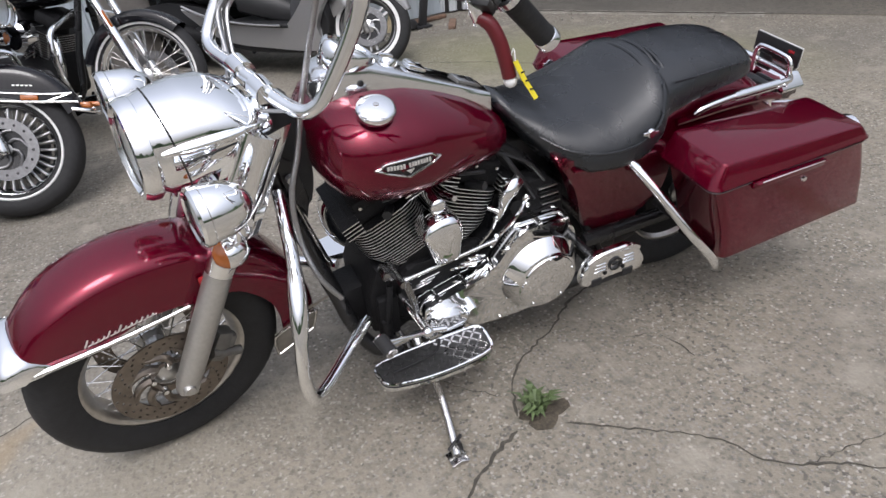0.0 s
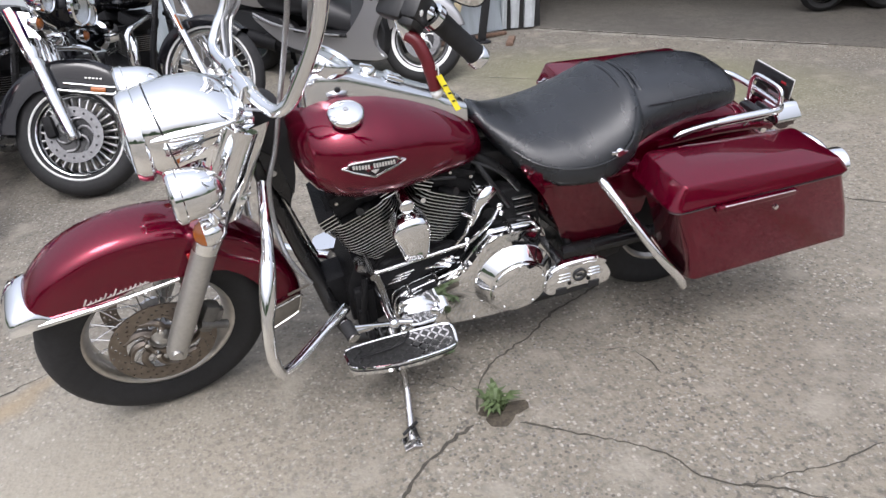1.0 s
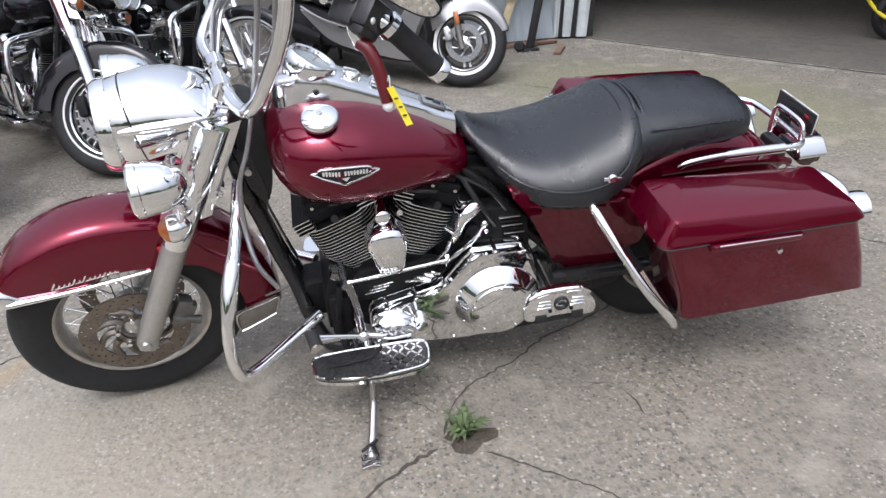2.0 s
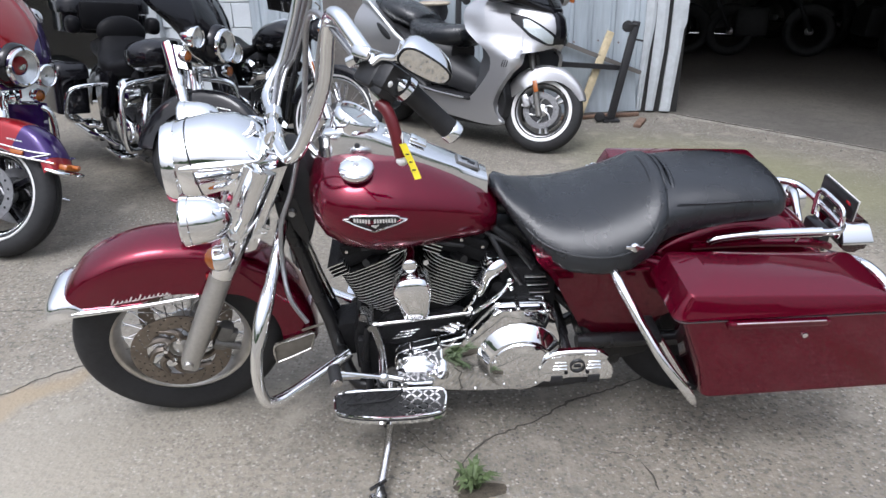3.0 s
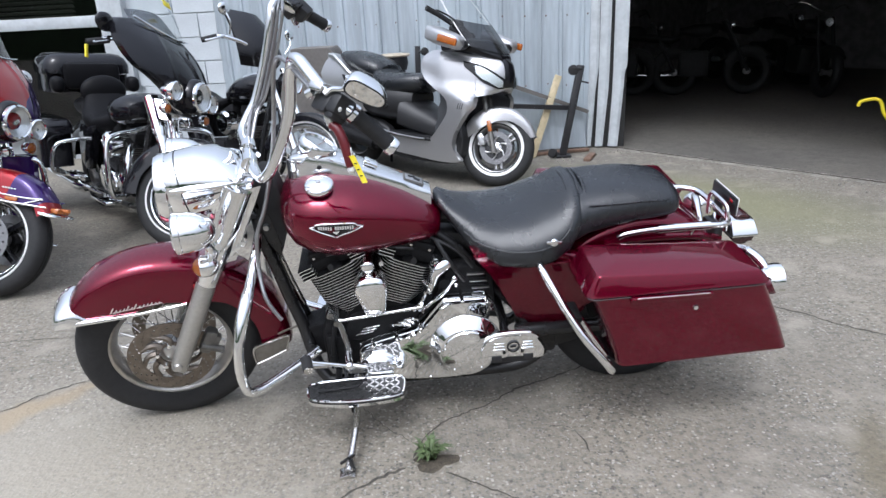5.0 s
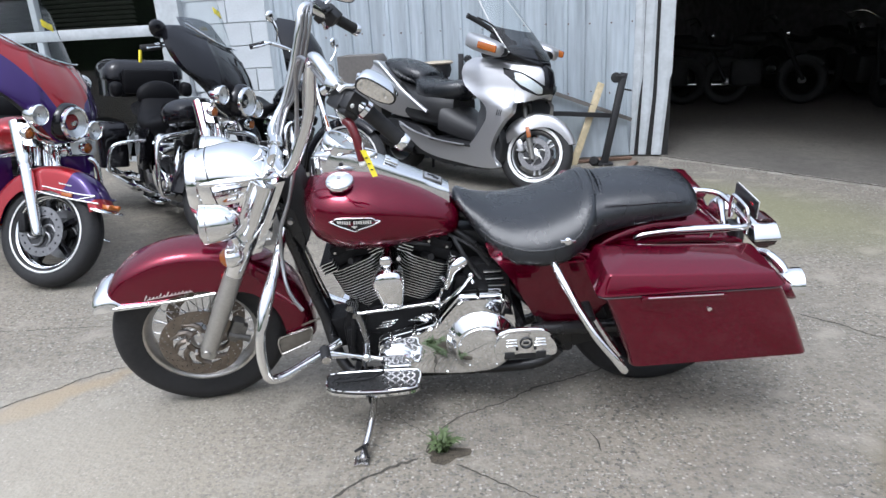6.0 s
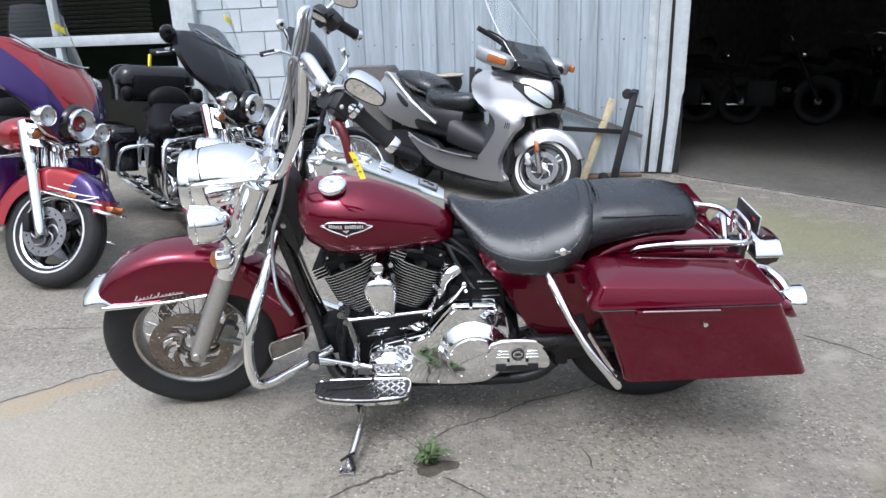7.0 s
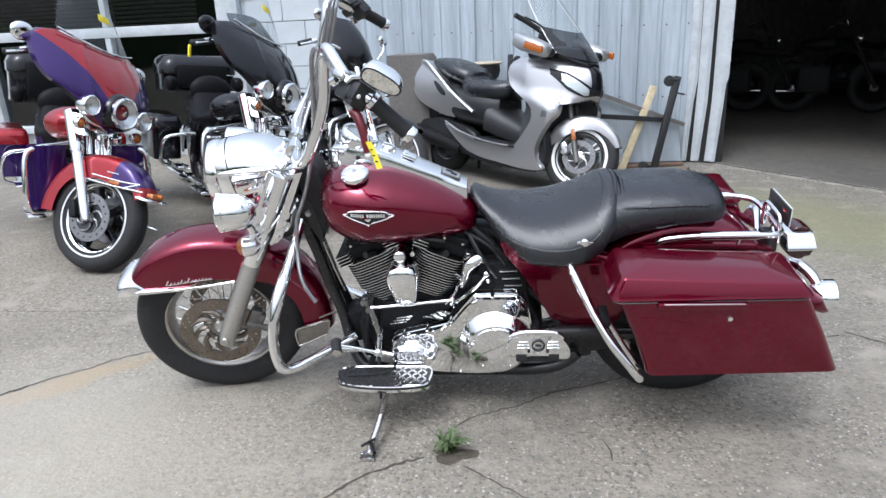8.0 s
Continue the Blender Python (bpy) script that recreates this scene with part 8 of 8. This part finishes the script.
        part("badge", joined(*[block((0.125 + 0.02 * k, s * (flank_y(0.145, 0.625) + 0.0005), 0.625), (0.007, 0.005, 0.05), 0.001, (0, -18, 0)) for k in range(3)]), GREY_PLASTIC, b)
        part("grip", st(tube([(0.44, s * 0.22, 1.20), (0.52, s * 0.30, 1.235), (0.60, s * 0.40, 1.26)], 0.02, 12, 3)), RUBBER, b)
        part("lever", st(tube([(0.40, s * 0.24, 1.205), (0.44, s * 0.32, 1.23), (0.52, s * 0.40, 1.25)], 0.007, 8, 3)), PLASTIC, b)
    skin("screen_cowl", ((-0.045, 0.06, 0.985, 0.025, 0.02, 0), (0.03, 0.14, 1.02, 0.04, 0.05, 0), (0.12, 0.20, 1.06, 0.05, 0.08, 0), (0.24, 0.24, 1.09, 0.05, 0.10, 0), (0.36, 0.23, 1.10, 0.05, 0.12, 0), (0.44, 0.16, 1.08, 0.04, 0.12, 0)), BLACK_PAINT, 2.3)

    def screen_rows(k0, k1, count):
        return [[(-0.035 + 0.17 * abs(u) ** 2 + 0.57 * k - 0.05 * k * k, (0.245 - 0.10 * k * k) * u, 1.025 + 0.60 * k * (1 - 0.06 * u * u) + 0.05 * u * u) for u in np.linspace(-1, 1, 17)] for k in np.linspace(k0, k1, count)]
    screen = part("windscreen", loft(screen_rows(0.36, 1, 8), False, False), SCREEN, b, "tall clear windscreen, smoked at its foot")
    part("smoked_foot", loft(screen_rows(0, 0.36, 6), False, False), SMOKED, screen)
    rows_ = screen_rows(0, 1, 9)
    # White rim stands in for light caught by the clear screen's edge
    part("screen_edge", joined(tube([r[0] for r in rows_], 0.0045, 6, 2), tube([r[-1] for r in rows_], 0.0045, 6, 2), tube(rows_[-1], 0.003, 6, 1)), WHITE, screen)
    part("handlebar_cover", st(joined(block((0.42, 0, 1.17), (0.13, 0.34, 0.09), 0.03), rod((0.43, -0.26, 1.205), (0.43, 0.26, 1.205), 0.018, 12), block((0.40, 0.19, 1.20), (0.08, 0.08, 0.06), 0.015), block((0.40, -0.19, 1.20), (0.08, 0.08, 0.06), 0.015))), PLASTIC, b)
    part("inner_shield", prism(smooth_outline([(0.34, 1.00), (0.52, 0.99), (0.55, 0.90), (0.46, 0.78), (0.42, 0.60), (0.48, 0.42), (0.44, 0.30), (0.30, 0.40), (0.24, 0.62)], 4), -0.226, 0.226, 0.02), GREY_PLASTIC, b)
    part("belly_pan", prism(smooth_outline([(0.20, 0.20), (0.22, 0.50), (0.40, 0.40), (0.60, 0.30), (1.2, 0.34), (1.3, 0.28), (0.9, 0.17), (0.5, 0.155)], 4), -0.23, 0.23, 0.02), PLASTIC, b)
    part("floor_tunnel", loft([[(x, y, zb + z) for y, z in oval(hw, h, 0.05, 3.0, 24)] for x, hw, zb, h in ((0.45, 0.15, 0.36, 0.10), (0.60, 0.16, 0.38, 0.16), (0.75, 0.20, 0.42, 0.18), (0.90, 0.235, 0.46, 0.22))]), PLASTIC, b)
    part("foot_mat", block((0.72, 0, 0.352), (0.50, 0.56, 0.03), 0.01, (0, -3, 0)), PLASTIC, b)
    skin("under_seat", ((0.82, 0.14, 0.62, 0.14, 0.16, 0), (0.92, 0.22, 0.60, 0.17, 0.16, 0), (1.3, 0.235, 0.62, 0.18, 0.16, 0), (1.6, 0.20, 0.74, 0.16, 0.14, 0), (1.80, 0.12, 0.82, 0.08, 0.10, 0)), PLASTIC)
    skin("rider_seat", ((0.70, 0.10, 0.80, 0.04, 0.05, 0), (0.76, 0.17, 0.79, 0.075, 0.09, 0), (0.92, 0.215, 0.775, 0.085, 0.12, 0), (1.10, 0.225, 0.77, 0.09, 0.12, 0), (1.20, 0.22, 0.79, 0.10, 0.12, 0), (1.27, 0.17, 0.82, 0.10, 0.10, 0)), LEATHER, 2.6)
    skin("pillion_seat", ((1.20, 0.12, 0.86, 0.06, 0.08, 0), (1.26, 0.185, 0.875, 0.085, 0.09, 0), (1.42, 0.20, 0.915, 0.095, 0.10, 0), (1.58, 0.195, 0.95, 0.09, 0.10, 0), (1.70, 0.17, 0.97, 0.07, 0.08, 0), (1.78, 0.10, 0.97, 0.04, 0.05, 0)), LEATHER, 2.6)
    part("tail_lamp", block((1.87, 0, 0.82), (0.05, 0.30, 0.07), 0.02), RED_LENS, b)
    build_wheel(b, "rear_wheel", Vector((1.595, 0, 0.275)), 0.278, 0.18, 0.075, spoked=False)
    for s in (-1, 1):
        part("engine_cover", prism(smooth_outline([(0.98, 0.24), (1.05, 0.40), (1.30, 0.47), (1.60, 0.49), (1.82, 0.44), (1.86, 0.34), (1.60, 0.235), (1.2, 0.20)], 4), s * 0.11, s * 0.205, 0.03, 3), PLASTIC, b)
    part("swing_case", block((1.35, -0.14, 0.30), (0.55, 0.09, 0.14), 0.03), CASTING, b)
    part("muffler", tube([(1.2, 0.19, 0.24), (1.5, 0.21, 0.30), (1.85, 0.22, 0.36)], 0.06, 16, 4), CASTING, b)
    part("side_stand", rod((0.85, -0.18, 0.22), tuple(m.inverted() @ Vector(((m @ Vector((0.85, -0.40, 0.1))).xy.to_tuple() + (0.010,)))), 0.012, 10), BLACK, b)
    return b


scooter(heading(1.635, 3.02, -46, 7.0), 26)


# ---- props along the wall ----
GREY_BOARD = material("grey brown board", (0.14, 0.13, 0.12), 0.8, grain=0.1, scale=40, blotch=0.12)
PINE = material("pale pine", (0.50, 0.42, 0.27), 0.7, grain=0.12, scale=40, blotch=0.15, blotch_scale=12)
IRON = material("black painted iron", (0.014, 0.014, 0.016), 0.5, grain=0.2, scale=50)

plank = thing("wooden_plank", Matrix.Identity(4), "pale pine plank leaning against the metal wall", "plank")
part("plank_board", moved(block((0, 0, 0.39), (0.065, 0.025, 0.80), 0.003), Matrix.Translation((2.13, 3.93, 0.0)) @ pose(0, 0, 0, -11, 21.5, 0)), PINE, plank)

jack = thing("trailer_jack", Matrix.Translation((2.40, 3.86, 0)) @ pose(0, 0, 0, -6, 13, 0), "black iron trailer jack post with wheel on top", "jack")
part("jack_post", block((0, 0, 0.42), (0.06, 0.05, 0.84), 0.006), IRON, jack)
part("jack_foot", block((0, 0, 0.012), (0.14, 0.12, 0.02), 0.004, (6, -13, 0)), IRON, jack)
part("jack_wheel", lathe([(0.0, -0.018), (0.03, -0.02), (0.045, -0.014), (0.047, 0.0), (0.045, 0.014), (0.03, 0.02), (0, 0.018)], (-0.068, -0.02, 0.785), (0, 1, 0), 24), RUBBER, jack)
part("jack_roller", lathe([(0.0, -0.03), (0.03, -0.03), (0.042, -0.02), (0.042, 0.02), (0.03, 0.03), (0, 0.03)], (-0.105, -0.03, 0.022), (0.5, 1, 0), 20), RUBBER, jack)
part("roller_arm", rod((-0.105, -0.03, 0.022), (0, 0, 0.03), 0.010, 8), IRON, jack)
part("jack_axle", rod((-0.075, -0.03, 0.80), (0.0, -0.03, 0.81), 0.012, 10), IRON, jack)
part("jack_pin", rod((0.02, 0, 0.70), (0.10, 0, 0.70), 0.008, 8), IRON, jack)

deck = thing("trailer_tongue", Matrix.Identity(4), "weathered trailer tongue frame behind the scooter", "trailer")
part("deck_board", tube([(1.62, 3.98, 0.80), (2.70, 4.08, 0.37)], 0.024, 4, 1), GREY_BOARD, deck)
part("tongue_bar", tube([(1.62, 3.92, 0.52), (2.50, 4.0, 0.43)], 0.028, 4, 1), IRON, deck)
part("deck_skin", loft([[(1.60, 4.03, 0.80), (2.66, 4.13, 0.39), (2.66, 4.14, 0.38), (1.60, 4.05, 0.79)], [(1.60, 4.00, 0.05), (2.70, 4.10, 0.03), (2.70, 4.12, 0.03), (1.60, 4.02, 0.05)]]), TIN, deck)
part("ground_rail", block((2.30, 3.99, 0.02), (0.80, 0.05, 0.03), 0.006, (0, 0, 5)), RUST, deck)
rusty_bar = thing("rusty_bar", pose(2.62, 3.72, 0.016, 0, 0, 62), "short rusty iron bar lying by the wall", "bar")
part("bar_length", block((0, 0, 0), (0.26, 0.06, 0.03), 0.006), RUST, rusty_bar)

box = thing("storage_box", pose(0.19, 4.45, 0, 0, 0, -12), "plain grey-brown board box against the wall", "box")
part("box_body", loft([[(-0.20, -0.16, z), (0.20 - d, -0.16, z), (0.20 - d, 0.16, z), (-0.20, 0.16, z)] for z, d in ((0.0, 0.0), (1.03, 0.0), (1.075, 0.035))]), GREY_BOARD, box)

stool = thing("round_stool", pose(0.92, 4.28, 0), "dark stool with a pale round wooden top", "stool")
part("stool_seat", lathe([(0, 0.985), (0.13, 0.985), (0.14, 0.975), (0.13, 0.962), (0, 0.962)], (0, 0, 0), (0, 0, 1), 28), OLD_WOOD, stool)
part("stool_skirt", lathe([(0.11, 0.962), (0.12, 0.90), (0.10, 0.84)], (0, 0, 0), (0, 0, 1), 24), IRON, stool)
for k in range(4):
    a = radians(45 + 90 * k)
    part("leg", rod((0.09 * math.cos(a), 0.09 * math.sin(a), 0.90), (0.15 * math.cos(a), 0.15 * math.sin(a), 0.0), 0.014, 8), IRON, stool)
post = thing("iron_post", pose(1.10, 4.36, 0, 0, 2, 0), "short black iron post by the wall", "post")
part("post_bar", block((0, 0, 0.52), (0.05, 0.05, 1.04), 0.006), IRON, post)
part("post_wheel", lathe([(0.0, -0.018), (0.026, -0.02), (0.036, -0.014), (0.038, 0.0), (0.036, 0.014), (0.026, 0.02), (0, 0.018)], (0.066, -0.02, 0.99), (0, 1, 0), 20), RUBBER, post)
part("post_axle", rod((0, -0.02, 0.99), (0.066, -0.02, 0.99), 0.010, 8), IRON, post)

# Rubble along the slab edge and at the wall's foot
random.seed(5)
STONE = material("pale rubble", (0.34, 0.32, 0.28), 0.9, grain=0.2, scale=60, object_var=0.25)
rubble = bmesh.new()
for k in range(200):
    t = random.random()
    if k % 3:
        x, y = 3.0 + 1.5 * t + random.gauss(-0.10, 0.07), 4.02 - 1.9 * t + random.gauss(-0.08, 0.08)
    else:
        x, y = random.uniform(1.9, 3.0), random.gauss(3.75, 0.12)
    r = random.uniform(0.004, 0.013)
    res = bmesh.ops.create_icosphere(rubble, subdivisions=1, radius=r, matrix=Matrix.Translation((x, y, r * 0.3)) @ pose(0, 0, 0, random.uniform(0, 90), random.uniform(0, 90), 0) @ Matrix.Diagonal((1.3, 1.0, 0.6, 1)))
tagged(part("rubble", rubble, STONE), "loose pale rubble along the slab edge", "rubble", kind="stuff")

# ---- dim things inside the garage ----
# One near-black for metal and rubber paints in the garage's gloom
GARAGE_SHADE = material("metal and rubber, garage shade in near-black", (0.007, 0.007, 0.0075), 0.65, grain=0.3, scale=20, blotch=0.3, blotch_scale=5)


def dim_bike(m, group="bikes in the garage"):
    b = thing("stored_motorcycle", m, "motorcycle stored in the unlit garage, shade put into its near-black colour", "motorcycle", group)
    ax = Vector((0, 0, 0.31))
    for nm, c in (("front_wheel", ax), ("rear_wheel", Vector((1.5, 0, 0.31)))):
        build_wheel(b, nm, c, 0.31, 0.215, 0.06, lambda q: q, False, GARAGE_SHADE, GARAGE_SHADE)
    part("fork", joined(rod((0, -0.1, 0.31), (0.33, -0.1, 0.98), 0.025, 10), rod((0, 0.1, 0.31), (0.33, 0.1, 0.98), 0.025, 10)), GARAGE_SHADE, b)
    part("front_fender", fender_mesh(140, 20, lambda d: 0.345, lambda d: 0.29, lambda d: 0.07, ax, 14), GARAGE_SHADE, b)
    part("fuel_tank", loft([[(x, y, 0.86 + z) for y, z in oval(hw, h, h, 2.3, 20)] for x, hw, h in ((0.4, 0.05, 0.04), (0.5, 0.15, 0.09), (0.7, 0.16, 0.09), (0.9, 0.06, 0.04))]), GARAGE_SHADE, b)
    part("seat", loft([[(x, y, z0 + z) for y, z in oval(hw, h, h, 2.3, 20)] for x, hw, h, z0 in ((0.88, 0.08, 0.04, 0.78), (1.0, 0.16, 0.05, 0.74), (1.3, 0.15, 0.06, 0.78), (1.6, 0.1, 0.05, 0.82))]), GARAGE_SHADE, b)
    part("engine", joined(block((0.7, 0, 0.42), (0.4, 0.26, 0.36), 0.05), lathe([(0, 0.2), (0.08, 0.19), (0.09, 0.12)], (0.68, 0, 0.55), (0, -1, 0), 20)), GARAGE_SHADE, b)
    part("exhaust", tube([(0.55, -0.16, 0.45), (0.6, -0.18, 0.28), (1.7, -0.2, 0.28)], 0.035, 10, 4), CHROME_WORN, b)
    part("handlebar", tube([(0.55, -0.4, 1.1), (0.42, -0.25, 1.14), (0.37, 0, 1.04), (0.42, 0.25, 1.14), (0.55, 0.4, 1.1)], 0.010, 8, 4), CHROME_WORN, b)
    small_lamp(b, "headlight", (0.2, 0, 0.92), 0.055, (-1, 0, 0), lambda q: q, CHROME)
    part("rear_fender", fender_mesh(160, 10, lambda d: 0.35, lambda d: 0.28, lambda d: 0.09, Vector((1.5, 0, 0.31)), 14), GARAGE_SHADE, b)
    return b


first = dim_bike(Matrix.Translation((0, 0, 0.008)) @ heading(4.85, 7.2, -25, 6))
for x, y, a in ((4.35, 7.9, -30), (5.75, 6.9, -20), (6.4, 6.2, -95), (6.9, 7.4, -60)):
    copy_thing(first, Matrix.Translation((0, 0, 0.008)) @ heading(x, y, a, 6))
mower = thing("yellow_frame", GAR_M @ pose(2.04, 1.04, 0.008, 0, 0, 25), "yellow tubular frame of a dark machine in the garage", "machine")
part("frame_tube", tube([(-0.325, 0, 0.395), (-0.312, 0, 0.432), (-0.25, 0, 0.452), (-0.19, 0, 0.452), (-0.155, 0, 0.415), (-0.13, 0, 0.34), (-0.06, 0, 0.25), (0.04, -0.08, 0.18), (0.3, -0.09, 0.12)], 0.015, 10, 5), YELLOW, mower)
part("machine_body", block((0.45, 0.1, 0.36), (0.7, 0.4, 0.44), 0.08, seg=3), material("dull red enamel", (0.10, 0.012, 0.01), 0.4, grain=0.1), mower)
for x in (0.13, 0.62):
    part("machine_wheel", tyre_mesh((x, 0.0, 0.19), 0.19, 0.12, 0.045, 28), GARAGE_SHADE, mower)
